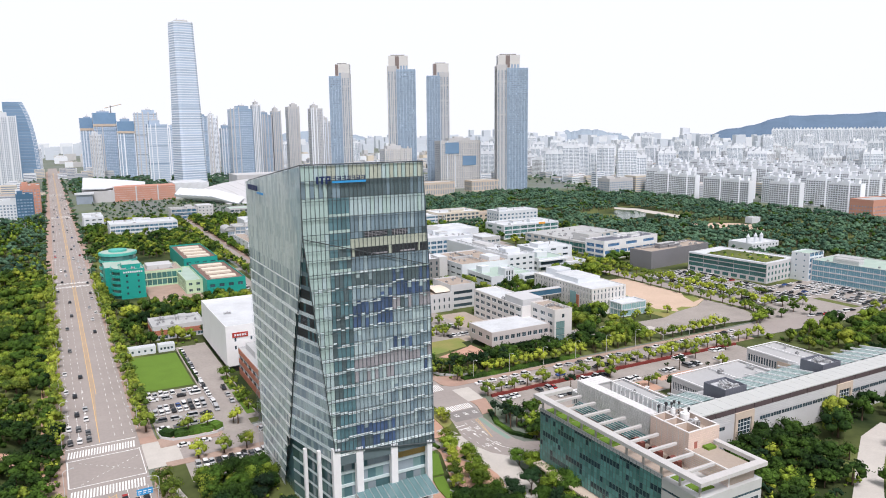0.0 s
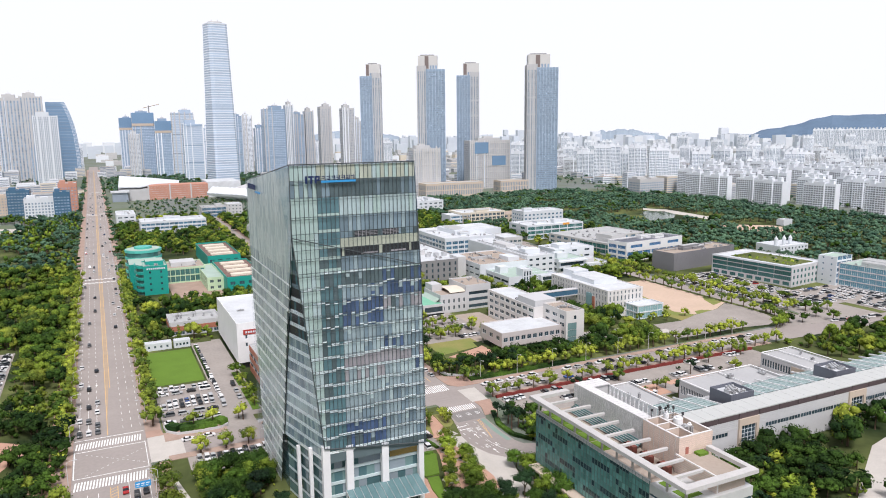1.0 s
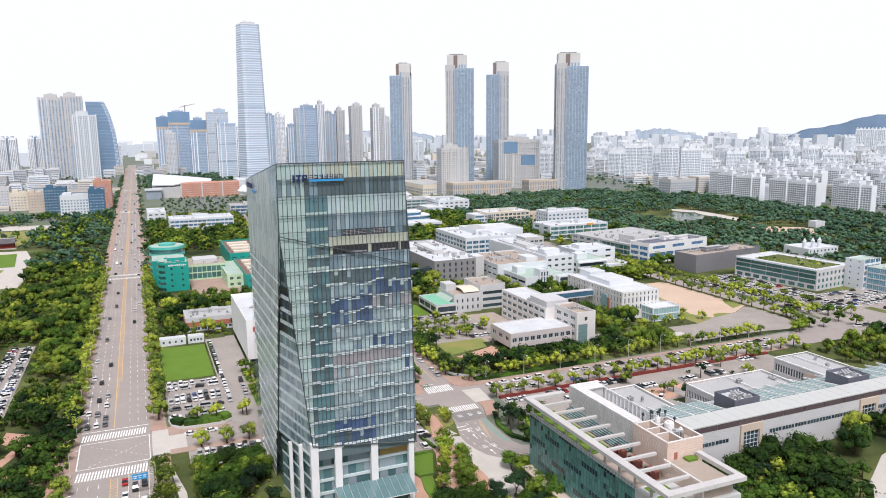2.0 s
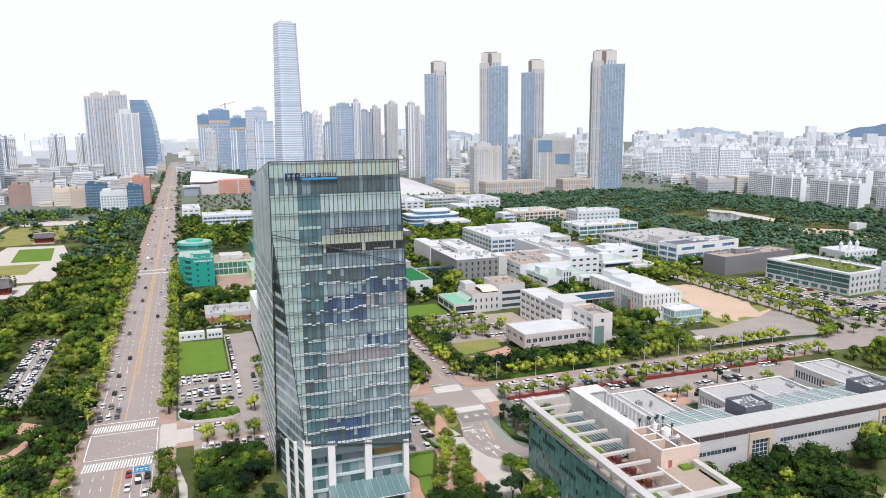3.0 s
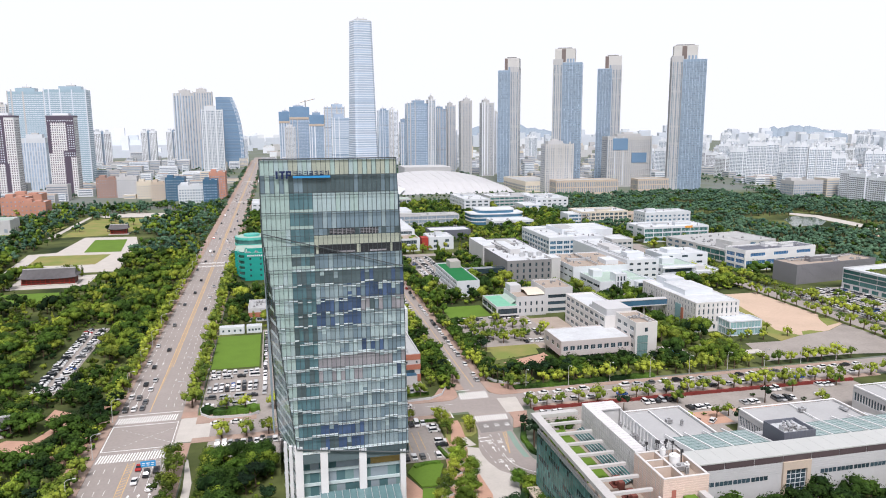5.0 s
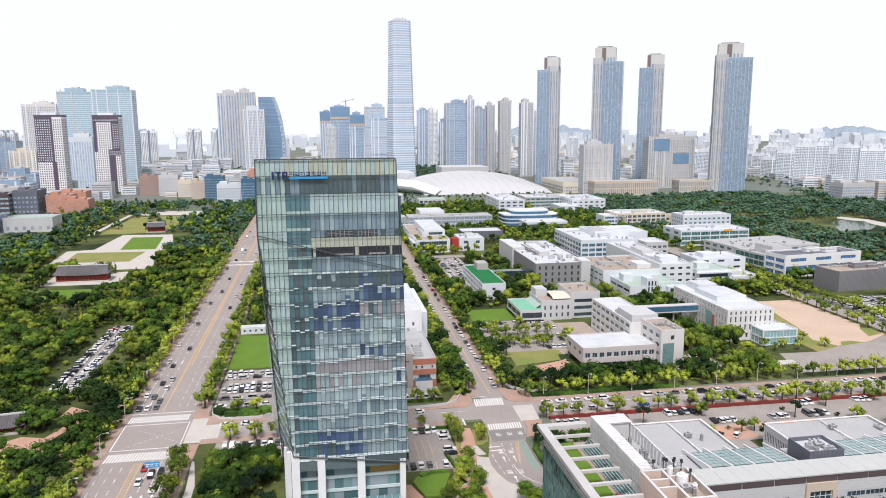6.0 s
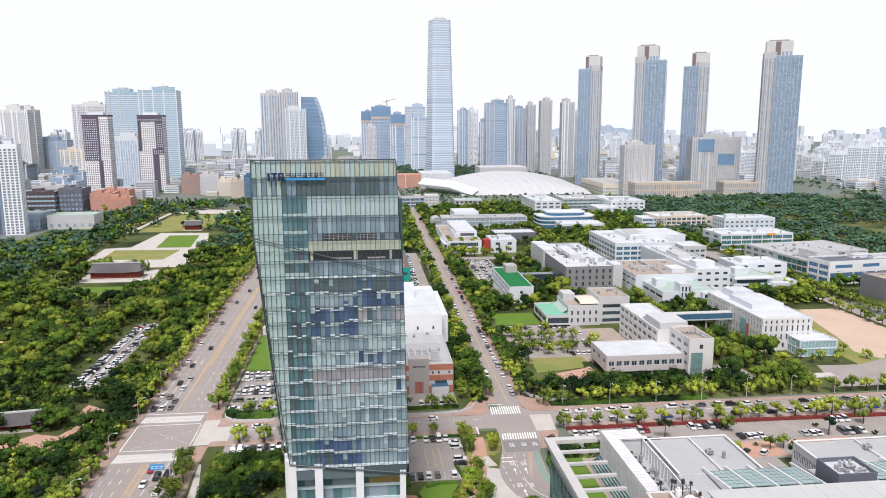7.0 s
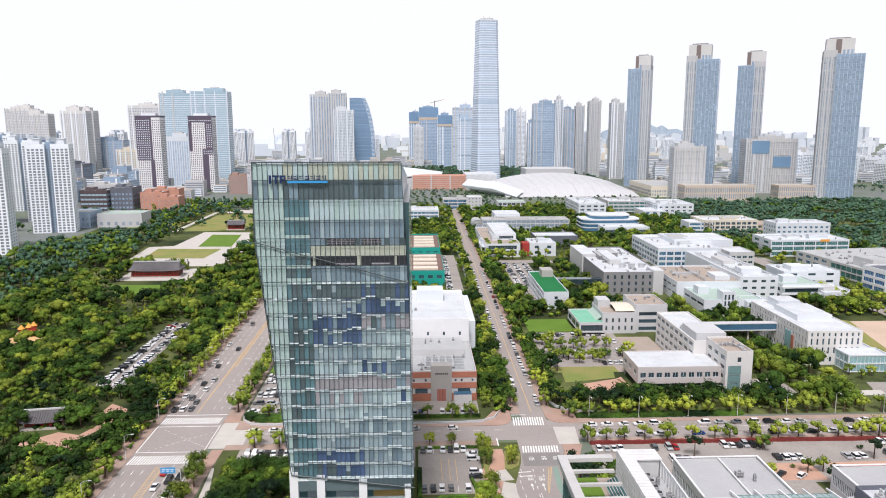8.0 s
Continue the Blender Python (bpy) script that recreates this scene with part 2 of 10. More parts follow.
M_["glass_royal"] = pmat("glass_royal", (0.05, 0.16, 0.34), rough=0.12, var=0.12, s1=0.2, s2=0.8, isl=0.15, spec=0.7)
M_["roof_pale"] = pmat("roof_pale", (0.5, 0.515, 0.5), rough=0.55, var=0.06, s1=0.1, s2=1.0)
M_["roof_deck"] = pmat("roof_deck", (0.42, 0.425, 0.43), rough=0.8, var=0.1, s1=0.08, s2=1.2)
M_["screen_white"] = pmat("screen_white", (0.68, 0.67, 0.67), rough=0.55, var=0.16, s1=0.25, s2=1.2)
M_["rose_slat"] = pmat("rose_slat", (0.66, 0.53, 0.46), rough=0.75, var=0.14, s1=0.3, s2=2.0)
M_["rust_fan"] = pmat("rust_fan", (0.20, 0.075, 0.06), rough=0.8, var=0.3, s1=0.5, s2=3.0)
M_["teal_light"] = pmat("teal_light", (0.08, 0.42, 0.36), rough=0.5, var=0.08)
M_["crown_brown"] = pmat("crown_brown", (0.22, 0.18, 0.17), rough=0.8, var=0.1)
M_["tower_canopy"] = pmat("tower_canopy", (0.12, 0.21, 0.22), rough=0.1, var=0.15, s1=0.3, spec=0.7)
M_["bike_lane"] = pmat("bike_lane", (0.24, 0.33, 0.28), rough=0.9, var=0.12)
M_["face_pale"] = pmat("face_pale", (0.50, 0.60, 0.60), rough=0.25, var=0.08, s1=0.1, s2=0.8, isl=0.07, spec=0.6)
M_["face_grey"] = pmat("face_grey", (0.35, 0.43, 0.455), rough=0.2, var=0.1, s1=0.1, s2=0.8, isl=0.13, spec=0.6)
M_["face_mid"] = pmat("face_mid", (0.23, 0.305, 0.35), rough=0.15, var=0.1, s1=0.1, s2=0.8, isl=0.15, spec=0.6)
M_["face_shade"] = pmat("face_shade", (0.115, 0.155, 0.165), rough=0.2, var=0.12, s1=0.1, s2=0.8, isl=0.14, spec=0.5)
M_["face_stair"] = pmat("face_stair", (0.125, 0.225, 0.25), rough=0.12, var=0.12, s1=0.1, s2=0.8, isl=0.18, spec=0.6)
M_["face_blue"] = pmat("face_blue", (0.085, 0.13, 0.235), rough=0.12, var=0.12, s1=0.1, s2=0.8, isl=0.25, spec=0.6)
M_["face_green"] = pmat("face_green", (0.46, 0.575, 0.53), rough=0.3, var=0.08, s1=0.1, s2=0.8, isl=0.05, spec=0.5)
M_["face_cream"] = pmat("face_cream", (0.52, 0.535, 0.43), rough=0.4, var=0.08, s1=0.1, s2=0.8, isl=0.06)
M_["face_rose"] = pmat("face_rose", (0.37, 0.345, 0.36), rough=0.3, var=0.08, s1=0.1, s2=0.8, isl=0.13)
# long side of the tower: sky reflection painted in as a lighter panel
M_["face_sheen"] = pmat("face_sheen", (0.64, 0.73, 0.71), rough=0.25, var=0.08, s1=0.06, s2=0.5, isl=0.05, spec=0.6)
M_["face_block"] = pmat("face_block", (0.86, 0.93, 0.93), rough=0.4, var=0.06, s1=0.1, s2=1.0, isl=0.05)
M_["glass_flat"] = pmat("glass_flat", (0.20, 0.215, 0.24), rough=0.3, var=0.1)
M_["roof_mint"] = pmat("roof_mint", (0.20, 0.47, 0.33), rough=0.7, var=0.12, s1=0.12, s2=1)
M_["crown_cream"] = pmat("crown_cream", (0.60, 0.595, 0.58), rough=0.7, var=0.06)
M_["glass_green"] = pmat("glass_green", (0.13, 0.30, 0.28), rough=0.12, var=0.25, s1=0.12, s2=0.5, isl=0.3, spec=0.7)
M_["tower_frame"] = pmat("tower_frame", (0.10, 0.08, 0.115), rough=0.6, var=0.1)
# lighter hill colour with more of the horizon haze painted in
M_["hill_hazed"] = pmat("hill_hazed", (0.28, 0.34, 0.40), rough=0.95, var=0.1, s1=0.01, s2=0.05)
M_["bright_white"] = pmat("bright_white", (0.76, 0.765, 0.77), rough=0.6, var=0.06, s1=0.12, s2=1.5)
M_["warm_white"] = pmat("warm_white", (0.65, 0.635, 0.62), rough=0.7, var=0.07, s1=0.1, s2=1.5)


# ---- tools for building ----
class Shape:
    """Collects polygons and makes them one mesh."""

    def __init__(self):
        self.v, self.f, self.m = [], [], []

    def poly(self, pts, m=0):
        n = len(self.v)
        self.v.extend(tuple(p) for p in pts)
        self.f.append(tuple(range(n, n + len(pts))))
        self.m.append(m)

    def box(self, x0, x1, y0, y1, z0, z1, m=0, top=None, bottom=True):
        a = [(x0, y0), (x1, y0), (x1, y1), (x0, y1)]
        self.prism(a, z0, z1, m, top, bottom)

    def prism(self, a, z0, z1, m=0, top=None, bottom=True):
        """Upright walls over an outline given anticlockwise, with a lid."""
        n, k = len(self.v), len(a)
        self.v.extend((p[0], p[1], z0) for p in a)
        self.v.extend((p[0], p[1], z1) for p in a)
        for i in range(k):
            j = (i + 1) % k
            self.f.append((n + i, n + j, n + k + j, n + k + i))
            self.m.append(m)
        self.f.append(tuple(range(n + k, n + 2 * k)))
        self.m.append(m if top is None else top)
        if bottom:
            self.f.append(tuple(range(n + k - 1, n - 1, -1)))
            self.m.append(m)

    def tube(self, p, q, r, sides=6, m=0, r2=None):
        p, q = Vector(p), Vector(q)
        d = (q - p).normalized()
        a = d.orthogonal().normalized()
        b = d.cross(a)
        r2 = r if r2 is None else r2
        n = len(self.v)
        for c, rr in ((p, r), (q, r2)):
            for i in range(sides):
                w = 2 * math.pi * i / sides
                self.v.append(tuple(c + rr * (math.cos(w) * a + math.sin(w) * b)))
        for i in range(sides):
            j = (i + 1) % sides
            self.f.append((n + i, n + j, n + sides + j, n + sides + i))
            self.m.append(m)
        self.f.append(tuple(range(n + 2 * sides - 1, n + sides - 1, -1)))
        self.m.append(m)

    def mesh(self, name, mats):
        seen, index, vs = {}, [], []
        for p in self.v:
            k = (round(p[0], 4), round(p[1], 4), round(p[2], 4))
            if k not in seen:
                seen[k] = len(vs)
                vs.append(p)
            index.append(seen[k])
        me = bpy.data.meshes.new(name)
        me.from_pydata(vs, [], [tuple(index[i] for i in f) for f in self.f])
        for k in mats:
            me.materials.append(M_[k] if isinstance(k, str) else k)
        me.polygons.foreach_set("material_index", self.m)
        me.update()
        return me


def thing(name, x, y, z=0, rot=0, label="", category="", group="", kind=""):
    ob = new(name)
    ob.empty_display_size = 0.1
    ob.matrix_basis = pose(x, y, z, 0, 0, rot)
    return tagged(ob, label, category, group, kind)


def part(name, shape, mats, parent, label="", kind="", at=None):
    """Links a shape, or a mesh made before, as one mesh object under its thing."""
    me = shape.mesh(name, mats) if isinstance(shape, Shape) else shape
    ob = new(name, me)
    ob.parent = parent
    if at is not None:
        ob.matrix_basis = at
    if label:
        ob["label"] = label
    if kind:
        ob["kind"] = kind
    return ob


def solo(name, shape, mats, label, category, kind="", group=""):
    return tagged(new(name, shape.mesh(name, mats)), label, category, group, kind)


def mesh_np(name, V, Q, mats, idx=None):
    me = bpy.data.meshes.new(name)
    me.vertices.add(len(V))
    me.vertices.foreach_set("co", np.asarray(V, np.float32).ravel())
    me.loops.add(4 * len(Q))
    me.polygons.add(len(Q))
    me.loops.foreach_set("vertex_index", np.asarray(Q, np.int32).ravel())
    me.polygons.foreach_set("loop_start", np.arange(0, 4 * len(Q), 4, dtype=np.int32))
    me.polygons.foreach_set("loop_total", np.full(len(Q), 4, np.int32))
    for k in mats:
        me.materials.append(M_[k])
    if idx is not None:
        me.polygons.foreach_set("material_index", np.asarray(idx, np.int32))
    me.polygons.foreach_set("use_smooth", np.ones(len(Q), bool))
    me.update(calc_edges=True)
    me.validate()
    return me


SIDES = {"S": ((0, 0), (1, 0)), "E": ((1, 0), (0, 1)), "N": ((1, 1), (-1, 0)), "W": ((0, 1), (0, -1))}
WINDOWS = {}


def window_mesh(w, h, glass, frame_mat, bay=1.6):
    """A framed window facing -y: glass, border and mullions."""
    key = (round(w, 2), round(h, 2), glass, frame_mat)
    if key not in WINDOWS:
        s = Shape()
        b = 0.09
        k = max(1, round(w / bay))
        us = [0.0]
        for i in range(k):
            us += [us[-1] + b, (w - b) * (i + 1) / k]
        us.append(w)
        zs = [0.0, b, h - b, h]
        y = -0.07
        for i, (u0, u1) in enumerate(zip(us, us[1:])):
            for j, (z0, z1) in enumerate(zip(zs, zs[1:])):
                if i % 2 and j == 1:
                    s.poly([(u0, 0, z0), (u1, 0, z0), (u1, 0, z1), (u0, 0, z1)], 0)
                    s.poly([(u0, y, z0), (u1, y, z0), (u1, 0, z0), (u0, 0, z0)], 1)
                    s.poly([(u0, 0, z1), (u1, 0, z1), (u1, y, z1), (u0, y, z1)], 1)
                    s.poly([(u0, y, z0), (u0, 0, z0), (u0, 0, z1), (u0, y, z1)], 1)
                    s.poly([(u1, 0, z0), (u1, y, z0), (u1, y, z1), (u1, 0, z1)], 1)
                else:
                    s.poly([(u0, y, z0), (u1, y, z0), (u1, y, z1), (u0, y, z1)], 1)
        WINDOWS[key] = s.mesh("window", [glass, frame_mat])
    return WINDOWS[key]


def facade(wall, o, u, width, z0, z1, rows, cols, depth, emit, wm=0):
    """A wall face with real openings: o its lower left seen from outside, u along it. emit(x, y, w, za, h) gets each opening."""
    nx, ny = u[1], -u[0]
    us = sorted({0.0, width, *[c for p in cols for c in p]})
    zs = sorted({z0, z1, *[c for p in rows for c in p]})

    def pt(a, z, d=0.0):
        return (o[0] + u[0] * a - nx * d, o[1] + u[1] * a - ny * d, z)
    for za, zb in zip(zs, zs[1:]):
        inrow = any(r[0] - 1e-6 <= za and zb <= r[1] + 1e-6 for r in rows)
        if not inrow:
            wall.poly([pt(0, za), pt(width, za), pt(width, zb), pt(0, zb)], wm)
            continue
        for a, b in zip(us, us[1:]):
            if any(c[0] - 1e-6 <= a and b <= c[1] + 1e-6 for c in cols):
                wall.poly([pt(a, za), pt(b, za), pt(b, za, depth), pt(a, za, depth)], wm)
                wall.poly([pt(a, zb, depth), pt(b, zb, depth), pt(b, zb), pt(a, zb)], wm)
                wall.poly([pt(a, za, depth), pt(a, zb, depth), pt(a, zb), pt(a, za)], wm)
                wall.poly([pt(b, za), pt(b, zb), pt(b, zb, depth), pt(b, za, depth)], wm)
                p = pt(a, za, depth)
                emit(p[0], p[1], b - a, za, zb - za)
            else:
                wall.poly([pt(a, za), pt(b, za), pt(b, zb), pt(a, zb)], wm)


def grid(n, fh, first, wh, cols, ww, width, edge=None):
    """Rows and columns of openings: n storeys, cols openings of width ww (0 < ww <= 1: share of the bay)."""
    edge = 0.6 if edge is None else edge
    rows = [(first + i * fh, first + i * fh + wh) for i in range(n)]
    bay = (width - 2 * edge) / cols
    w = bay * ww if ww <= 1 else ww
    return rows, [(edge + bay * (i + 0.5) - w / 2, edge + bay * (i + 0.5) + w / 2) for i in range(cols)]


def roof_on(wall, w, d, h, para, m_wall=0, m_roof=1, t=0.35, x0=0, y0=0):
    """Parapet ring and roof deck."""
    o = [(x0, y0), (x0 + w, y0), (x0 + w, y0 + d), (x0, y0 + d)]
    i = [(x0 + t, y0 + t), (x0 + w - t, y0 + t), (x0 + w - t, y0 + d - t), (x0 + t, y0 + d - t)]
    for k in range(4):
        j = (k + 1) % 4
        wall.poly([(*o[k], h), (*o[j], h), (*i[j], h), (*i[k], h)], m_wall)
        wall.poly([(*i[k], h), (*i[j], h), (*i[j], h - para), (*i[k], h - para)], m_wall)
    wall.poly([(*p, h - para) for p in i], m_roof)


def block(owner, x0, y0, x1, y1, z0, z1, wall_mat, roof_mat, sides, glass="glass", frame_mat="white", para=0.8, depth=0.25, joined=False, name="wall", label=""):
    """One box of a house, in the house's own coordinates. sides: letter to (storeys, height, first sill, window height, columns, width)."""
    w, d = x1 - x0, y1 - y0
    s, far = Shape(), Shape()
    for k, (c, u) in SIDES.items():
        o = (x0 + c[0] * w, y0 + c[1] * d)
        width = w if u[0] else d
        angle = math.degrees(math.atan2(u[1], u[0]))
        rows, cols = [], []
        specs = sides.get(k)
        specs = [] if not specs else specs if isinstance(specs, list) else [specs]
        cuts = [z0] + [sp[2] + z0 - 0.01 for sp in specs[1:]] + [z1]
        if not specs or joined:
            facade(s, o, u, width, z0, z1, [], [], depth, None)
        for sp, za, zb in zip(specs, cuts, cuts[1:]):
            n, fh, first, wh, nc, ww = sp[:6]
            rows, cols = grid(n, fh, first + z0, wh, nc, ww, width)
            if joined:
                nx, ny = u[1] * 0.05, -u[0] * 0.05
                for za2, zb2 in rows:
                    for ca, cb in cols:
                        p, q = (o[0] + u[0] * ca + nx, o[1] + u[1] * ca + ny), (o[0] + u[0] * cb + nx, o[1] + u[1] * cb + ny)
                        far.poly([(*p, za2), (*q, za2), (*q, zb2), (*p, zb2)])
                continue

            def emit(px, py, pw, pz, ph):
                part("window", window_mesh(pw, ph, glass, frame_mat), None, owner, at=pose(px, py, pz, 0, 0, angle))
            facade(s, o, u, width, za, zb, rows, cols, depth, emit)
    roof_on(s, w, d, z1, para, x0=x0, y0=y0)
    if z0 > 0.5:
        s.poly([(x0, y1, z0), (x1, y1, z0), (x1, y0, z0), (x0, y0, z0)])
    part(name, s, [wall_mat, roof_mat], owner, label)
    if joined and far.v:
        part("window_panes", far, [glass], owner, kind="stuff")


UNITS = {}


def roof_units(owner, x0, x1, y0, y1, z, n, seed, tall=1.6):
    """Air handlers, vents and hatches on a roof deck."""
    rng = random.Random(seed)
    if not UNITS:
        for i, (w, d, h) in enumerate(((2.4, 1.6, 1.5), (1.3, 1.3, 1.1), (3.6, 1.2, 1.0), (0.8, 0.8, 1.9))):
            s = Shape()
            s.box(-w / 2, w / 2, -d / 2, d / 2, 0.25, h, 0)
            for sx in (-1, 1):
                s.box(sx * w * 0.4 - 0.08, sx * w * 0.4 + 0.08, -d / 2, d / 2, 0, 0.25, 1)
            s.tube((0, 0, h), (0, 0, h + 0.2), min(w, d) * 0.36, 8, 1)
            s.box(-w / 2 - 0.02, -w / 2, -d * 0.4, d * 0.4, 0.4, h - 0.15, 1)
            s.box(-w * 0.4, w * 0.4, -d / 2 - 0.02, -d / 2, 0.4, h - 0.15, 1)
            UNITS[i] = s.mesh("roof_unit", ["metal", "grey"])
    for _ in range(n):
        part("roof_unit", UNITS[rng.randrange(4)], None, owner, at=pose(rng.uniform(x0, x1), rng.uniform(y0, y1), z, 0, 0, rng.choice((0, 90))))


def house(name, label, x0, y0, rot=0, category="building", group=""):
    return thing(name, x0, y0, 0, rot, label, category, group)


# ---- ground, roads, water ----
def sheet(name, outlines, z, mat, label, category, thick=0.0):
    """Flat surface of one or more outlines; with a thickness it stands as a slab with a kerb edge."""
    made = []
    for i, a in enumerate(outlines):
        s = Shape()
        z += 0.004 if i else 0
        if isinstance(a[0], (int, float)):
            a = [(a[0], a[2]), (a[1], a[2]), (a[1], a[3]), (a[0], a[3])]
        if thick:
            s.prism(a, z - thick, z, 0, bottom=False)
        else:
            s.poly([(p[0], p[1], z) for p in a])
        made.append(solo(name, s, [mat], label, category, kind="structure"))
    return made


def arc(cx, cy, r, a0, a1, n=10):
    return [(cx + r * math.cos(radians(a0 + (a1 - a0) * i / n)), cy + r * math.sin(radians(a0 + (a1 - a0) * i / n))) for i in range(n + 1)]


sheet("ground", [[(4900 * math.cos(i * math.pi / 24), 4900 * math.sin(i * math.pi / 24)) for i in range(48)]], 0.0, "cityground", "grey-green built-up ground reaching the horizon", "ground")
sheet("park_ground", [(-260, -26, -100, 1000), (-12, -4, -100, 1000), (-26, -12, -100, 215), (-26, -12, 300, 1000), (-26, -12, 215, 300)], 0.03, "land", "dark green park ground under the trees", "ground")
sheet("campus_ground", [(27, 134, -100, 256), (27, 134, 278, 980), (150, 395, 278, 980), (160, 420, -60, 256), (400, 860, 240, 1040)], 0.03, "land", "green campus ground with grass and soil", "ground")
sheet("sea_water", [[(-4000, 2500), (-250, 2700), (-120, 4880), (-3000, 3850)]], 0.3, "sea", "pale sea far off on the horizon, haze put into its grey", "water")

ROADX0, ROADX1 = -4.2, 20.8
S2X0, S2X1 = 135.5, 148.5
EWY0, EWY1 = 258.0, 276.0
sheet("road", [(ROADX0, ROADX1, -150, 2600), (ROADX1, 330, EWY0, EWY1), [(138.2, EWY1), (147.8, EWY1), (153.2, 1000), (143.6, 1000)],
               [(133.6, EWY0), (133.4, 247), (132.6, 240), (130.6, 232), (128.7, 225), (128.4, 219), (129.2, 213), (131, 207), (135.8, 201), (147, 196.5), (165, 192), (165, 204), (151, 207), (146.4, 209), (145, 213), (144.6, 222), (145.3, 236), (149, 247), (150, EWY0)],
               [(330, EWY0), *arc(352, 300, 42, -90, 0), (394, 620), (382, 620), *arc(352, 306, 30, 0, -90), (330, EWY1)],
               [(340, 256), (470, 250), (900, 230), (900, 244), (470, 266), (360, 272)],
               (23, 135, 600, 612), (150, 400, 602, 614)], 0.06, "asphalt", "grey asphalt road with worn lanes", "road")
# pavements with kerbs
sheet("pavement", [(20.8, 26.5, -150, 238), (20.8, 26.5, 284, 2400), (-9.5, -4.2, -150, 2400), (27, 126, 253.5, 257.6), (27, 50, 271.0, 279.5), (63, 124, 271.0, 273.8),
                   [(147.8, 282), (151.5, 282), (157, 1000), (153.2, 1000)], [(134.4, 282), (138.2, 282), (143.6, 1000), (139.8, 1000)], (160, 330, 254.5, 258), (160, 330, 272.6, 275.8)], 0.2, "paving", "reddish-brown block pavement along the street", "pavement", 0.2)
sheet("pavement_corner", [[(20.8, 238), (26.5, 238), (27, 254), (23, 254)], [(20.8, 278), (27, 278), (26.5, 284), (20.8, 284)],
                          [(120, 271.0), *arc(127.5, 277.5, 6.5, -90, 0, 6), (134.4, 290), (128, 286)], [*arc(154.5, 279, 6.6, 180, 270, 6), (166, 272.4), (166, 281.5), (155, 286), (147.9, 290)],
                          [(149.4, 253.4), (157, 253.4), (153, 240.5), (151.2, 239), (146.4, 238.6), (149.2, 247)]], 0.21, "paving_corner", "reddish-brown paved street corner", "pavement", 0.21)
sheet("driveway", [(21, 33, 255, 279), [(148.6, 253.6), (156.2, 253.6), (157.6, 268.8), (149.1, 269)], [(122.4, 233.4), (125.2, 227), (128.6, 227.4), (126.6, 235)]], 0.10, "paving_pale", "pale concrete apron across the side street", "pavement")

# painted lines
lines = Shape()


def dash(x0, x1, y0, y1, z=0.1):
    lines.poly([(x0, y0, z), (x1, y0, z), (x1, y1, z), (x0, y1, z)])


def zebra_x(x0, x1, y0, y1, step=0.95):
    n = int((x1 - x0) / step)
    for i in range(n):
        x = x0 + i * step
        lines.poly([(x, y0, 0.1), (x + step * 0.52, y0, 0.1), (x + step * 0.52 + 0.5, y1, 0.1), (x + 0.5, y1, 0.1)])


zebra_x(-3.6, 19.8, 277.5, 283.5)
zebra_x(-3.6, 19.8, 243.5, 250.0)
zebra_x(134.2, 146.6, 270.8, 278.6)
zebra_x(134.3, 148.2, 247.4, 252.6)
dash(126.0, 126.5, 253.0, 259.5), dash(134.4, 140.2, 280.8, 281.3)
dash(-3.8, 20.2, 286.0, 286.5), dash(-3.6, 20.2, 252.6, 253.0), dash(-3.6, 20.2, 274.9, 275.3), dash(-3.9, -3.5, 253, 276)
MEDIAN0, MEDIAN1 = 7.4, 9.6
lane = 3.15
for i in (1, 2, 3):
    for y in range(-140, 2300, 8):
        if 240 < y < 287 or 600 < y < 614:
            continue
        solid = 286 < y < 322
        dash(MEDIAN0 - 0.4 - i * lane, MEDIAN0 - 0.25 - i * lane, y, y + (8 if solid else 3.2))
        dash(MEDIAN1 + 0.3 + i * lane, MEDIAN1 + 0.45 + i * lane, y, y + (8 if 215 < y < 240 else 3.2))
for y in (600, 1100, 1500):
    zebra_x(-3.6, 19.8, y, y + 5)
    zebra_x(-3.6, 19.8, y + 14, y + 19)
for i, x in enumerate(range(30, 330, 8)):
    if not 128 < x < 162:
        lines.poly([(x, 266.9, 0.085), (x + 3.5, 266.9, 0.085), (x + 3.5, 267.1, 0.085), (x, 267.1, 0.085)])
for x, y in ((136.7, 241.2), (141.1, 241.4), (145.2, 241.2), (134.1, 226.9), (137.8, 226.7), (133.4, 211.8), (137.1, 211.6)):
    for i in range(4):
        dash(x - 0.9 + i * 0.5, x - 0.72 + i * 0.5, y, y + 1.9)
    dash(x - 0.9, x + 0.8, y + 0.8, y + 1.0), dash(x - 0.9, x + 0.8, y + 2.3, y + 2.6)
for xa, xb, y in ((131.6, 130.4, 233), (135.8, 135.2, 233), (139.2, 138.2, 233), (130.4, 130.6, 225), (135.2, 135.4, 225), (130.8, 131.6, 216), (135.2, 135.2, 216)):
    for i in range(2):
        x = xa + (xb - xa) * i / 2
        dash(x, x + 0.17, y - 4 * i, y - 4 * i + 2.0)
for i in range(12):
    u0, u1 = i / 12, (i + 1) / 12
    (xa, ya), (xb, yb) = [(135.9 + 6.8 * u ** 2.2, 218.6 - 16 * u ** 0.75) for u in (u0, u1)]
    lines.poly([(xa, ya, 0.1), (xb, yb, 0.1), (xb + 0.18, yb + 0.1, 0.1), (xa + 0.18, ya + 0.1, 0.1)][::-1])
for y in (229.6, 232.4):
    lines.poly([(130.6, y, 0.1), (135.0, y + 0.3, 0.1), (135.0, y + 0.8, 0.1), (130.6, y + 0.5, 0.1)])
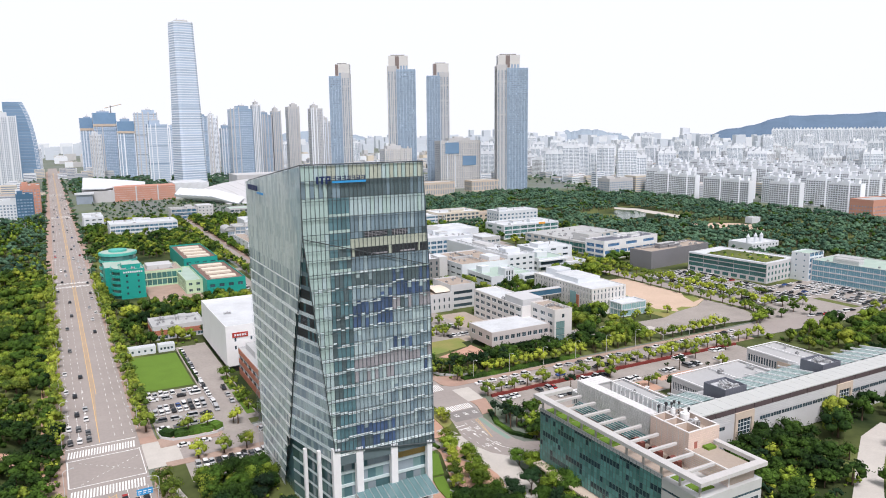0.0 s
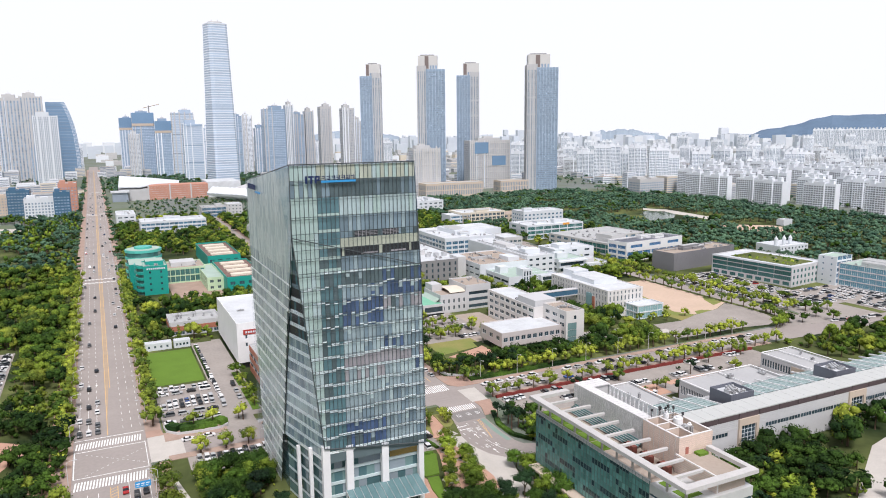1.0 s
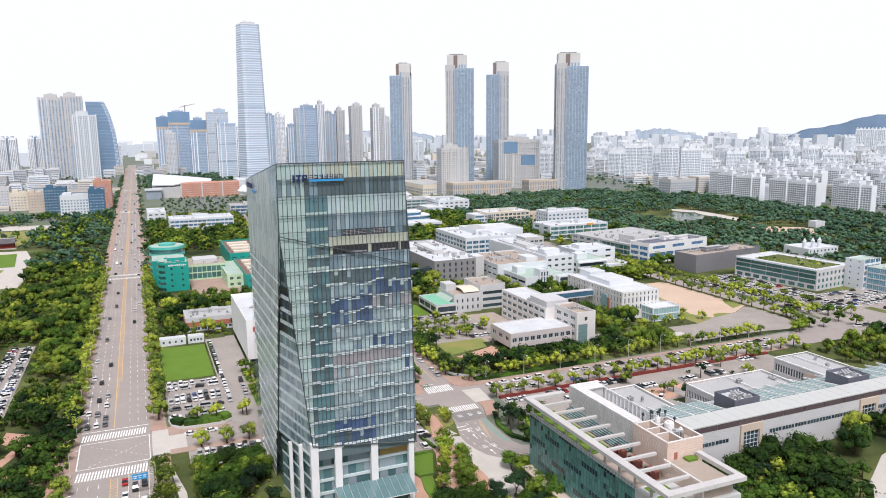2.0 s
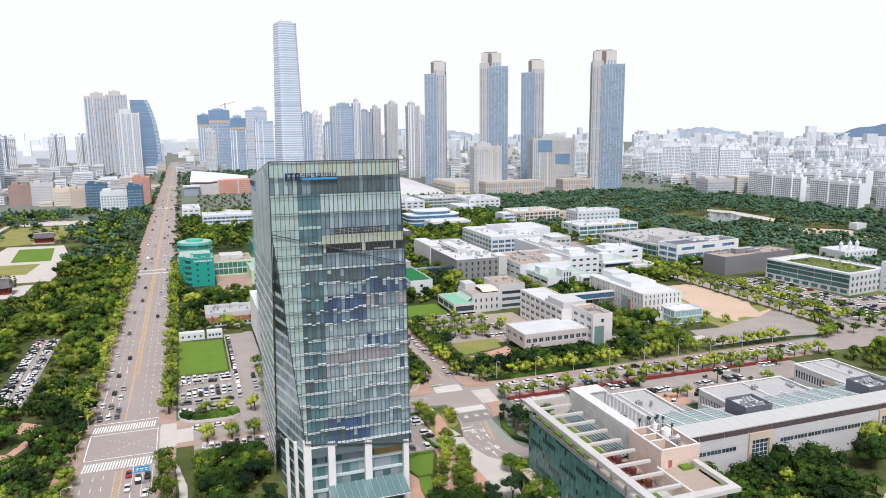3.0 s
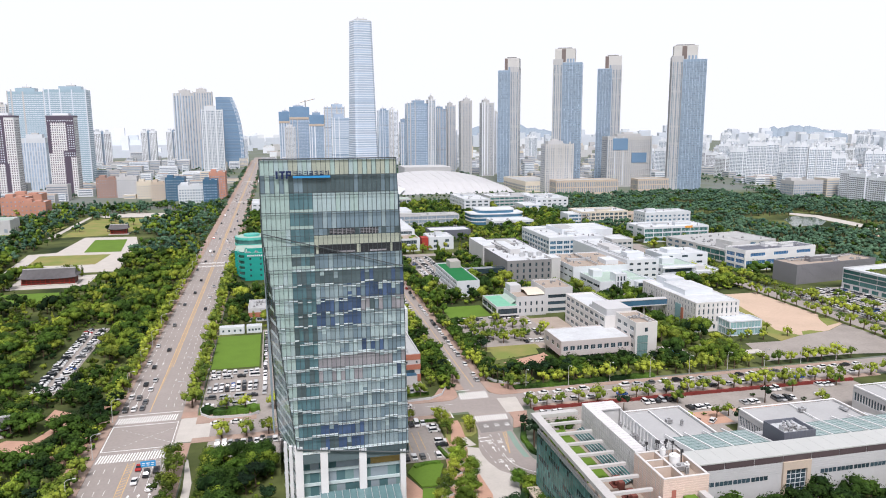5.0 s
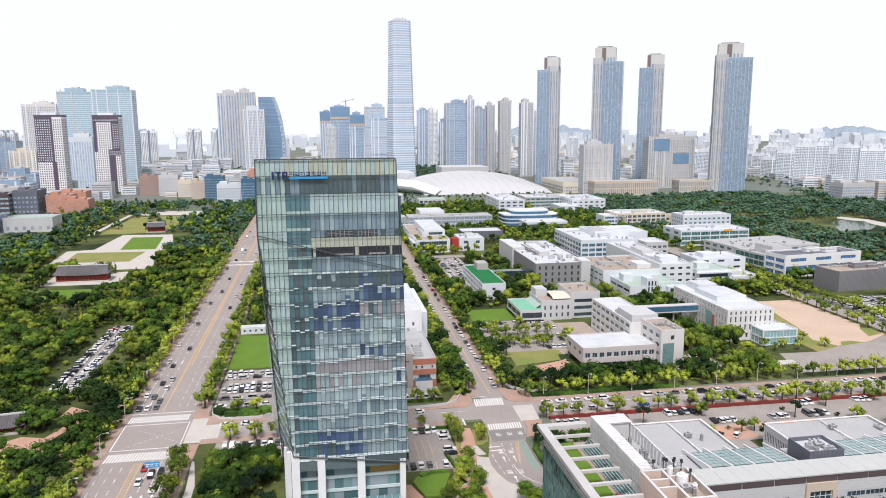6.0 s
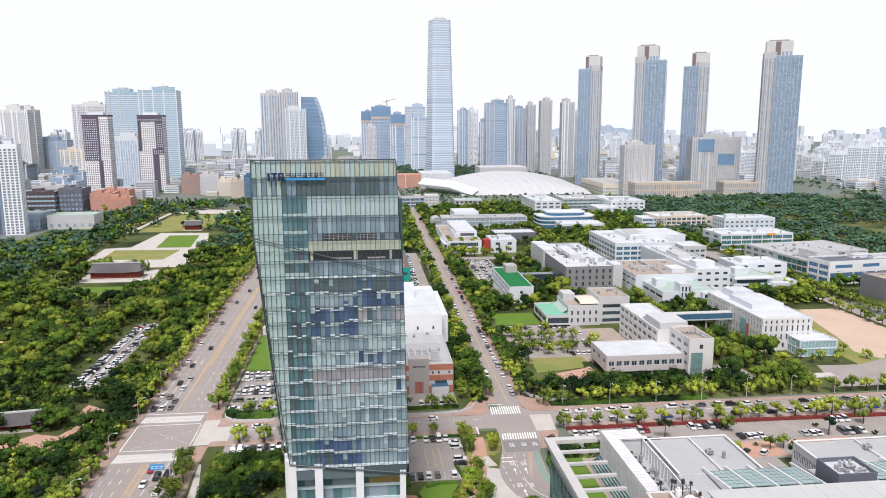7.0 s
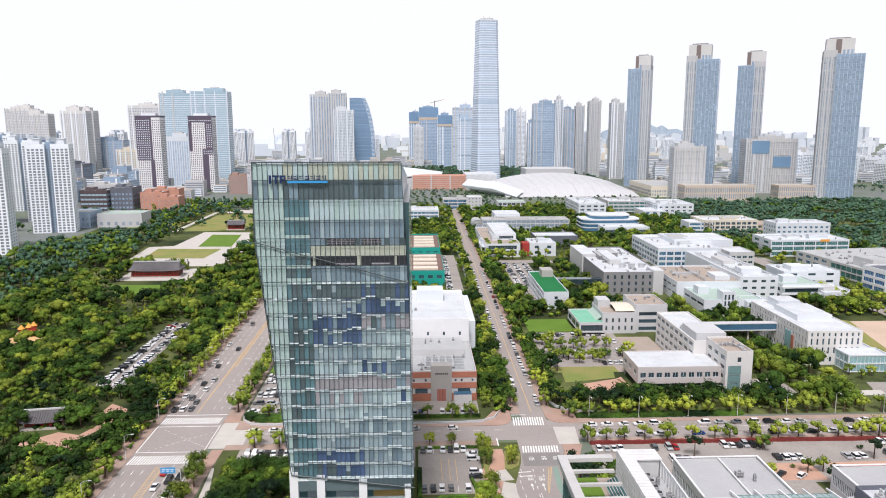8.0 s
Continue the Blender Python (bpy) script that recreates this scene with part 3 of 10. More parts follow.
for y0, y1, xa, xb in ((302.8, 308.2, 28.5, 50), (308.7, 313.6, 28.5, 50), (325.6, 330.6, 28.5, 50), (247.4, 252.4, 97.6, 115), (219.8, 224.8, 97.6, 115), (246.8, 251.8, 36, 63)):
    x = xa
    while x < xb:
        dash(x - 0.06, x + 0.06, y0, y1, 0.16)
        x += 2.45


def arrow(x, y, up=1):
    dash(x - 0.12, x + 0.12, min(y, y + 3 * up), max(y, y + 3 * up))
    tip = [(x - 0.6, y + 3 * up, 0.1), (x + 0.6, y + 3 * up, 0.1), (x, y + 4.6 * up, 0.1)]
    lines.poly(tip if up > 0 else tip[::-1])


for x in (-2.3, 0.9, 4.1):
    for y in (300, 326, 354):
        arrow(x, y, -1)
for x in (11.8, 15.0, 18.2):
    for y in (214, 192):
        arrow(x, y)
for x, y in ((133.9, 220.4), (137.6, 220.4), (134.2, 206.0)):
    arrow(x, y)
for k in range(12):
    for xa, ya, xb, yb in ((0, 254, 20, 270), (0, 272, 20, 256)):
        f0, f1 = k / 12, (k + 0.45) / 12
        p, q = (xa + (xb - xa) * f0, ya + (yb - ya) * f0), (xa + (xb - xa) * f1, ya + (yb - ya) * f1)
        lines.poly([(p[0], p[1], 0.1), (q[0], q[1], 0.1), (q[0], q[1] + 0.22, 0.1), (p[0], p[1] + 0.22, 0.1)])
dash(20.0, 20.25, 253, 276)
solo("road_markings", lines, ["paint_white"], "white painted lane lines and zebra crossings", "road marking", kind="stuff")
yl = Shape()


def ybar(x0, x1, y0, y1, z=0.09):
    yl.poly([(x0, y0, z), (x1, y0, z), (x1, y1, z), (x0, y1, z)])


ybar(MEDIAN0, MEDIAN0 + 0.3, 288, 2400), ybar(MEDIAN1 - 0.3, MEDIAN1, 345, 2400), ybar(MEDIAN0, MEDIAN0 + 0.25, -150, 242), ybar(MEDIAN1, MEDIAN1 + 0.25, -150, 242)
for y in range(-150, 242, 2):
    yl.poly([(MEDIAN0 + 0.3, y, 0.088), (MEDIAN0 + 0.3, y + 0.4, 0.088), (MEDIAN1, y + 1.6, 0.088), (MEDIAN1, y + 1.2, 0.088)])
yl.poly([(142.9, 284, 0.09), (143.2, 284, 0.09), (148.4, 990, 0.09), (148.1, 990, 0.09)])
for x in (104.8, 107.4, 109.8):
    ybar(x, x + 0.2, 227.6, 243.4, 0.16)
for i in range(9):
    y, x = 236 - i * 1.95, 141.2 - i * 0.33
    yl.poly([(x, y, 0.088), (x - 0.33, y - 1.95, 0.088), (x - 0.13, y - 1.95, 0.088), (x + 0.2, y, 0.088)]), yl.poly([(x + 1.2 * (1 - i / 9), y, 0.088), (x + 1.2 * (1 - i / 9) - 0.33, y - 1.95, 0.088), (x + 1.2 * (1 - i / 9) - 0.13, y - 1.95, 0.088), (x + 1.2 * (1 - i / 9) + 0.2, y, 0.088)])
    yl.poly([(x + 0.1, y - 0.9, 0.088), (x + 0.1, y - 1.3, 0.088), (x + 1.2 * (1 - i / 9), y - 0.3, 0.088), (x + 1.2 * (1 - i / 9), y + 0.1, 0.088)])
solo("centre_line", yl, ["paint_yellow"], "yellow painted centre lines with hatching", "road marking", kind="stuff")
sheet("median_strip", [[(MEDIAN0 + 0.35, 300), (MEDIAN1 - 0.4, 360), (MEDIAN1 - 0.4, 596), (MEDIAN0 + 0.35, 596)], (MEDIAN0 + 0.35, MEDIAN1 - 0.4, 630, 2300)], 0.075, "median", "tan paved median strip", "road")

# lots, lawns and fields
sheet("parking_lot", [(27.5, 51, 283, 333), (51, 62, 271.5, 400), (33, 96, 238, 253.4), (97, 118.6, 219, 253.4), (160, 312, 222, 253), (160, 206, 338, 396),
                      (168, 190, 455, 600), (-47, -34.5, 318, 425), (398, 447, 296, 412), (447.1, 490, 258, 336), (246, 262, 300, 318), (70, 122, 281, 297), (118, 130, 480, 640), (260, 330, 425, 440)], 0.09, "lot", "grey-brown parking lot surface", "parking lot")
sheet("wing_yard", [(206.8, 226.6, 198, 222), (268.8, 286.6, 199, 222)], 0.094, "lot", "grey paved yard between the wings", "pavement")
sheet("lot_border", [(196, 232, 223.5, 235.6), (238, 262, 231, 235.6)], 0.12, "paving_pink", "reddish paved strip beside the lot", "pavement")
sheet("hall_yard", [(62, 67, 283, 402)], 0.094, "lot", "grey paved yard beside the white hall", "pavement")
sheet("lawn", [(27.5, 50, 336, 391), (160, 186, 398, 424), [(-127, 531), (-104, 490), (-78, 489), (-89, 530)], (200, 216, 96, 116)], 0.10, "lawn", "mown bright green lawn", "lawn")
sheet("yard_lawn", [[(164, 317), (188, 322), (190, 334), (165, 333)]], 0.11, "lawn_pale", "rough lawn with low benches in the laboratory yard", "lawn")
sheet("yard_paving", [[(192, 330), (223.8, 330), (223.8, 386), (200, 386), (192, 372)]], 0.105, "roof_tan", "reddish-brown paved forecourt", "pavement")
sheet("lawn_court", [[(-112, 698), (-80, 696), (-88, 772), (-119, 774)]], 0.16, "lawn", "small square green lawn in a paved court", "lawn")
sheet("lawn_dry", [[(-142, 638), (-89, 635), (-86, 684), (-146, 687)], (160, 192, 330, 338), (-230, -174, 830, 900), [(-158, 800), (-100, 806), (-86, 860), (-100, 950), (-158, 950)]], 0.12, "lawn_pale", "yellowing dry lawn", "lawn")
sheet("court_paving", [(-130, -76, 545, 590), [(-150, 600), (-66, 600), (-62, 686), (-82, 788), (-133, 794), (-136, 703), (-158, 697)]], 0.08, "paving_pale", "pale granite palace court", "pavement")
sheet("path_pink", [[(-50, 262), (-45, 256), (-32, 254), (-23, 255), (-31, 269), (-40, 272)], [(-32, 290), (-26, 282), (-20, 282), (-22.5, 294), (-31, 300)], [(-31, 269), (-28, 267), (-22, 282), (-26, 282)], [(-23, 255), (-12, 244), (-12, 247), (-24, 258)],
                    [(166, 313), (173, 307), (188, 300), (192, 304), (191, 323), (188, 321)], (84, 96, 198, 205), (-12, -9.4, 230, 420)], 0.09, "paving_pink", "reddish paved park path", "pavement")
sheet("path_sand", [[(-170, 798), (-164, 798), (-164.5, 860), (-165, 972), (-170, 972), (-170, 860)], [(-161, 985), (-150, 963), (-63, 953), (-62, 985), (-119, 1012)], [(206, 114), (214, 115), (224, 121.5), (240, 131), (262, 142.5), (278, 148), (277, 154), (258, 150), (236, 138), (216, 126.5), (206, 121)], [(125, 227), (128.6, 221), (126.6, 208), (128.3, 204.6), (132.4, 201), (132.4, 198), (129.6, 189), (130, 183), (126.4, 166), (119.5, 170), (123, 185), (126, 192), (124, 206), (123, 218)], [(119, 226.4), (122.4, 226.4), (126.4, 233.6), (125.6, 227.2)], (286, 300, 296, 302),
                    [(28, 180), (31, 180), (30.5, 222), (27.5, 240), (26.6, 240), (28, 220)]], 0.085, "paving_pale", "pale gravel footpath", "pavement")
sheet("drive_apron", [[(125.4, 226.4), (128.7, 225), (128.4, 219), (129.2, 213), (131, 207), (135.8, 201), (132.6, 190), (129.5, 172), (119, 166), (121, 190), (123.4, 207)]], 0.078, "paving_pale", "pale concrete drive beside the research building", "pavement")
sheet("garden_path", [[(96.2, 180), (102, 184), (102.6, 192), (103, 200), (99.5, 210.4), (96.2, 211)], [(123.9, 250.7), (127.3, 250.4), (127.4, 236.8), (124.8, 228), (116, 228), (119, 236), (122.6, 240)],
                       [(104.2, 184), (122, 184), (124, 192), (123.6, 206), (123, 219), (125, 226.9), (116, 227.5), (114.6, 215)]], 0.08, "paving_pink", "terracotta paved garden path beside the tower", "pavement")
sheet("garden_lawn", [[(100.3, 211.6), (103.1, 201.4), (108.2, 201.3), (113.4, 215), (112, 217), (104, 218)], [(103.1, 200.1), (101.4, 192.5), (101, 186), (103.6, 186), (107.2, 199.7)]], 0.5, "lawn", "clipped low green garden beds", "planting bed", 0.5)
sheet("street_island", [[(127.7, 248.4), (126.4, 235.4), (128.6, 234.6), (131.4, 237.4), (133.4, 246.6)]], 0.3, "lawn_pale", "kerbed planted street island", "planting bed", 0.3)
sheet("road_patch", [[(133.2, 237), (146.0, 237), (147.6, 246.6), (133.6, 246.6)]], 0.082, "asphalt_patch", "darker resurfaced asphalt before the crossing", "road")
sheet("bike_lane", [[(142.8, 236), (144.6, 236), (143.9, 223), (144.2, 214), (142.2, 214), (141.8, 223)]], 0.094, "bike_lane", "pale green worn cycle lane", "road")
sheet("sand_field", [[(338, 318), (360, 322), (378, 332), (379, 412), (353, 412), (345, 380), (339, 352), (332, 330)]], 0.07, "sand", "bare tan sand playing field", "field")
sheet("field_grass", [[(321, 311), (338, 317.6), (332, 330), (339, 352), (345, 380), (353, 412), (340, 424), (322, 424)], [(340, 318), (356, 321), (350, 325), (344, 324)], [(366, 330), (377.6, 334), (378.4, 352), (372, 344)]], 0.085, "lawn_pale", "thin yellowing grass at the edge of the field", "lawn")
sheet("field_paving", [[(292, 284), (340, 284), *arc(352, 306, 26, -75, -12), (378.5, 318), (378, 331.6), (360, 321.6), (338, 317.5), (321, 311), (300, 312)]], 0.08, "lot", "worn grey paved yard beside the field", "pavement")
sheet("pond_water", [[(620, 676), (662, 682), (690, 708), (702, 742), (680, 758), (650, 730)]], 0.12, "water", "greenish park pond", "water")
sheet("park_path", [[(686, 631), (706, 647), (714, 700), (719, 756), (703, 787), (690, 772), (694, 734), (692, 682)]], 0.09, "paving_pale", "pale gravel walk beside the pond", "pavement")
sheet("park_field", [[(651, 532), (684, 523), (715, 544), (707, 575), (687, 594), (657, 608), (651, 569)]], 0.1, "sand", "tan sandy clearing in the park", "field")
sheet("plaza", [[(366, 273), (440, 264), (440, 296), (398, 296), (396, 290)]], 0.11, "lot", "tan-grey paved forecourt plaza", "pavement")
sheet("planter_bed", [[(119.4, 252), (119.4, 230), (121.6, 238), (121.6, 252)]], 0.28, "lawn_pale", "raised planting bed with kerb", "planting bed", 0.28)
sheet("lot_divider", [(27.6, 51, 284, 286.5), (62.8, 66.2, 288, 316), (62.8, 66.2, 320, 340)], 0.3, "lawn", "planted strip at the edge of the lot", "planting bed", 0.3)
sheet("playground_sand", [[(-136, 400), (-120, 384), (-106, 392), (-104, 408), (-122, 416)]], 0.1, "paint_yellow", "yellow rubber playground surface", "playground")


# ---- the glass office tower ----
def office_tower():
    """Faceted curtain-wall tower: inner storeys with blinds and spandrels behind a mullioned outer glass skin."""
    tw = thing("office_tower", 76, 215, 0, 0, "tall faceted office tower with grey-green glass curtain wall", "office tower")
    OX, OY = 76.0, 215.0

    def L(p):
        return (p[0] - OX, p[1] - OY, p[2])
    # corner points: front (south), west, the cut corner between them
    zt, zb = 106.5, 25.5
    A, B = (57.4, 184.0, zt), (93.4, 184.0, zt + 0.0)
    C, D = (57.2, 184.0, 87.0), (95.0, 184.0, 76.5)
    Eb, Fb = (64.0, 184.0, zb), (96.0, 184.0, 21.3)
    Wt, Wb = (58.6, 245.5, 99.0), (60.0, 247.0, 3.0)
    Kb = (59.0, 212.5, 17.8)
    rng = random.Random(5)

    def x_left(z):
        return C[0] if z > C[2] else C[0] + (Eb[0] - C[0]) * (C[2] - z) / (C[2] - Eb[2])

    def x_right(z):
        return B[0] + (D[0] - B[0]) * (zt - z) / (zt - D[2]) if z > D[2] else D[0] + (Fb[0] - D[0]) * (D[2] - z) / (D[2] - Fb[2])

    def z_skirt(x):
        return Eb[2] + (Fb[2] - Eb[2]) * (x - Eb[0]) / (Fb[0] - Eb[0])
    # inner face: storeys of 4.0 m, a bay of 1.22 m; pale lift shaft, dark stair glazing, then offices
    fh, bay, yi, first = 4.0, 1.22, 184.42, 28.4
    mats = ["face_pale", "face_grey", "face_stair", "face_blue", "face_green", "face_block", "dark", "face_cream", "face_rose", "face_shade", "face_mid", "face_sheen"]
    PALE, GREY, STAIR, BLUE, GREEN, BLOCK, BLACK, CREAM, ROSE, SHADE, MID, SHEEN = range(12)
    inner = Shape()
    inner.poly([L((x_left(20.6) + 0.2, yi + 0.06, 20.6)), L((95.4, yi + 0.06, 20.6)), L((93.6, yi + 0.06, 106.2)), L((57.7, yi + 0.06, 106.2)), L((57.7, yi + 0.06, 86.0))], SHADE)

    def quad(x0, x1, z0, z1, m, y=yi, gap=0.035):
        x0, x1 = max(x0, x_left(z0) + 0.05, x_left(z1) + 0.05), min(x1, x_right(z0) - 0.05, x_right(z1) - 0.05)
        if x1 - x0 > 0.15:
            inner.poly([L((x0 + gap, y, z0 + gap)), L((x1 - gap, y, z0 + gap)), L((x1 - gap, y, z1 - gap)), L((x0 + gap, y, z1 - gap))], m)

    def bays(z0, z1, f0, f1, pick, y=yi, step=bay):
        """One row of panels between two shares of the front's width."""
        i0, i1 = round(36.0 * f0 / step), round(36.0 * f1 / step) if f1 < 1 else int(39.5 / step)
        for i in range(i0, i1):
            quad(57.4 + i * step, 57.4 + (i + 1) * step, z0, z1, pick(i - i0) if callable(pick) else pick, y)

    def mixed(weights):
        keys, shares = zip(*weights.items())
        return lambda i: rng.choices(keys, shares)[0]
    # crown storeys: cream parapet zone, shaded sign zone, pale hall, blue-grey hall
    bays(102.2, 106.2, 0.0, 1.0, mixed({CREAM: 5, GREEN: 3, PALE: 1}))
    bays(97.4, 102.2, 0.0, 0.2, mixed({MID: 2, GREEN: 1}))
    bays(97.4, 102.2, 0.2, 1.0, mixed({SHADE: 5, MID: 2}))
    for z0, z1, m in ((92.2, 97.4, {PALE: 6, GREEN: 1}), (87.8, 92.2, {MID: 5, GREY: 2}), (86.0, 87.8, {MID: 3, SHADE: 1}), (83.3, 86.0, {CREAM: 1}), (80.9, 83.3, {BLACK: 1}), (76.9, 80.9, {GREY: 3, MID: 3})):
        bays(z0, z1, 0.38, 1.0, mixed(m))
    for z0, z1 in ((92.2, 97.4), (87.8, 92.2), (83.3, 87.8), (80.2, 83.3), (76.9, 80.2)):
        bays(z0, z1, 0.0, 0.21, mixed({GREEN: 7, PALE: 1}))
        bays(z0 + 0.9, z1, 0.21, 0.38, mixed({STAIR: 5, SHADE: 2}))
        bays(z0, z0 + 0.9, 0.21, 0.38, GREEN)
    for f0, f1 in ((0.49, 0.68), (0.72, 0.86)):
        quad(57.4 + 36 * f0, 57.4 + 36 * f1, 86.05, 87.75, BLACK, yi - 0.05)
        for i in range(1, 6):
            x = 57.4 + 36 * (f0 + (f1 - f0) * i / 6)
            quad(x - 0.1, x + 0.1, 86.1, 87.7, ROSE, yi - 0.09, 0.0)
        for z in (86.5, 86.9, 87.3):
            quad(57.4 + 36 * f0, 57.4 + 36 * f1, z, z + 0.12, ROSE, yi - 0.08, 0.0)
    for f0, f1 in ((0.385, 0.405), (0.69, 0.72), (0.945, 0.965)):
        quad(57.4 + 36 * f0, 57.4 + 36 * f1, 80.9, 83.4, CREAM, yi - 0.06)
    quad(57.4 + 36 * 0.54, 57.4 + 36 * 0.68, 81.1, 81.6, ROSE, yi - 0.05), quad(57.4 + 36 * 0.79, 57.4 + 36 * 0.92, 81.1, 81.6, ROSE, yi - 0.05)
    # office storeys: what fills the windows from floor to floor, left and right of a dividing bay
    FLOORS = [({BLUE: 5, SHADE: 2}, {GREY: 5, MID: 3}), ({BLUE: 5, MID: 2}, {GREY: 4, MID: 3}), ({GREY: 4, MID: 3}, {GREY: 4, MID: 4, SHADE: 1}), ({GREY: 6, PALE: 1, MID: 1}, {GREY: 5, MID: 2, PALE: 1}),
              ({GREY: 4, PALE: 3}, {GREY: 5, MID: 1, BLUE: 0.4}), ({ROSE: 5, GREY: 2, PALE: 2, BLUE: 0.5}, {PALE: 3, GREY: 3, BLUE: 0.7}), ({ROSE: 6, GREY: 1}, {ROSE: 5, MID: 1}), ({GREY: 4, PALE: 2, MID: 2}, {MID: 3, BLUE: 2.5, GREY: 2}),
              ({MID: 3, GREY: 4}, {PALE: 3, GREY: 3, MID: 1}), ({BLUE: 5, MID: 1.5}, {PALE: 4, GREY: 3}), ({BLUE: 5, MID: 1}, {ROSE: 4, MID: 2, SHADE: 1}), ({GREY: 4, MID: 2, BLUE: 2}, {BLUE: 5, MID: 1.5}), ({SHADE: 6, MID: 1}, {SHADE: 5, BLUE: 2})]
    for k in range(-1, 12):
        z0 = first + k * fh
        z1 = z0 + fh
        left, right = FLOORS[k + 1]
        bays(z0, z1, 0.0, 0.21, mixed({GREEN: 7, PALE: 2}))
        bays(z0, z1, 0.21, 0.38, mixed({STAIR: 6, SHADE: 1}))
        bays(z0, z1, 0.38, 0.70, mixed(left)), bays(z0, z1, 0.70, 1.0, mixed(right))
        # half-bay posts, drawn blinds
        x = 57.4 + bay / 2
        while x < 95:
            quad(x - 0.05, x + 0.05, z0 + 0.5, z1 - 0.5, SHADE if 65 < x < 71 else GREY, yi - 0.03, 0.0)
            if x > 71 and rng.random() < 0.22:
                quad(x - bay / 2, x + bay / 2, z1 - rng.uniform(0.9, 2.4), z1 - 0.35, rng.choice((PALE, GREY, GREY)), yi - 0.05)
            x += bay
        # spandrels: rows of pale blocks that step up and down in runs
        low = z0 < 54
        x, step, run = 57.4, 0.0, 0
        while x < 96:
            if run <= 0:
                step, run = rng.choice((0.0, 0.0, 0.42, -0.42) if low else (0.0, 0.42, -0.42)), rng.choice((2, 3, 3, 4, 5))
            run -= 1
            for dz in (-0.46, -0.04):
                if low or rng.random() < (0.5 if x > 71 else 0.42):
                    quad(x, x + bay, z0 + dz + step, z0 + dz + step + 0.42, BLOCK if rng.random() < 0.85 else PALE, yi - 0.12, 0.02)
            x += bay
    bays(76.2, 76.9, 0.0, 1.0, mixed({PALE: 1, GREEN: 2, BLOCK: 1.4}), yi - 0.02)
    part("front_facade", inner, mats, tw, "storeys with pale stepped spandrel blocks and drawn blinds behind the skin")
    # west inner face: pale spandrel bands under a plain glazed upper part, panels paled for sky reflection
    west = Shape()
    nb = 40
    for k in range(-7, 20):
        z0 = first + k * fh
        for i in range(nb):
            ya, yb = 184.6 + (246 - 184.6) * i / nb, 184.6 + (246 - 184.6) * (i + 1) / nb
            top = zt - (zt - Wt[2]) * (ya - 184) / 61.5 - 0.4
            z1 = min(z0 + fh, top)
            lim = 184 + (212 - 184) * max(0, (C[2] - z0)) / (C[2] - 20)
            if z1 - z0 < 0.3 or ya < lim - 1.2 or z0 < 0.2:
                continue
            xw = 57.75 + 1.3 * max(0, (60 - z0) / 60)
            if z0 < 74:
                m = rng.choices((GREY, MID, SHEEN, PALE), (0.3, 0.1, 0.15, 0.45))[0]
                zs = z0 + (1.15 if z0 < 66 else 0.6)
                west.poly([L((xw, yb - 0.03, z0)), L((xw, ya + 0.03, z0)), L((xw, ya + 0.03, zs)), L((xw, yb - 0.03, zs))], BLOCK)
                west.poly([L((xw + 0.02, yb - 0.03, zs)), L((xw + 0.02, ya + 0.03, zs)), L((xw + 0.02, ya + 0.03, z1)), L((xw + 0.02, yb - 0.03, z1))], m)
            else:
                west.poly([L((xw, yb - 0.02, z0)), L((xw, ya + 0.02, z0)), L((xw, ya + 0.02, z1)), L((xw, yb - 0.02, z1))], rng.choices((PALE, SHEEN), (0.35, 0.65))[0])
    part("side_facade", west, mats, tw, "storeys of the long side with pale spandrel bands")
    # cut corner: the bands run round it, the dark of open slots above painted as black panels
    cut = Shape()
    for k in range(-2, 15):
        za = first + k * fh
        if za > 84 or za < 20:
            continue

        def edge(z):
            f = max(0.0, (C[2] - z) / (C[2] - 22))
            return (x_left(z) + 0.4, 184.35), (58.0 + 0.9 * f, 184.35 + 27.0 * f)
        for s0, s1, low in ((0.0, 0.31, True), (0.31, 1.0, False)):
            (ax, ay), (bx, by) = edge(za + s0 * fh)
            (cx, cy), (dx, dy) = edge(za + s1 * fh)
            n = max(1, round(math.hypot(ax - bx, ay - by) / 1.3))
            for i in range(n):
                f0, f1 = (i + 0.02) / n, (i + 0.98) / n
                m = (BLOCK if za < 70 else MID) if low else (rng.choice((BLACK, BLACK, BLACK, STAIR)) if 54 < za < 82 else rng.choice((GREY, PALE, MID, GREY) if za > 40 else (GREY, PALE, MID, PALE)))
                cut.poly([L((ax + (bx - ax) * f1, ay + (by - ay) * f1, za + s0 * fh)), L((ax + (bx - ax) * f0, ay + (by - ay) * f0, za + s0 * fh)),
                          L((cx + (dx - cx) * f0, cy + (dy - cy) * f0, za + s1 * fh)), L((cx + (dx - cx) * f1, cy + (dy - cy) * f1, za + s1 * fh))], m)
    part("corner_facade", cut, mats, tw, "cut corner facet with pale bands, open slots painted black")
    # outer skin: panes between mullions, one per facet
    skin = Shape()
    skin.poly([L(p) for p in (C, D, B, A)])
    skin.poly([L(p) for p in (Eb, Fb, D, C)])
    skin.poly([L(p) for p in (Wb, Kb, (57.3, 184.0, 86.9), (57.4, 184.0, zt), Wt)])
    skin.poly([L(p) for p in (Kb, Eb, (57.25, 184.0, 86.95))])
    sk = part("glass_skin", skin, ["skin"], tw, "clear grey-green outer glass skin")
    sk.visible_shadow = False
    fins = Shape()
    k = 0
    while 57.4 + k * bay < 96:
        x = 57.4 + k * bay
        zlo = z_skirt(max(64, x)) if x >= 64 else C[2] - (x - C[0]) / (Eb[0] - C[0]) * (C[2] - Eb[2]) if x > C[0] else C[2]
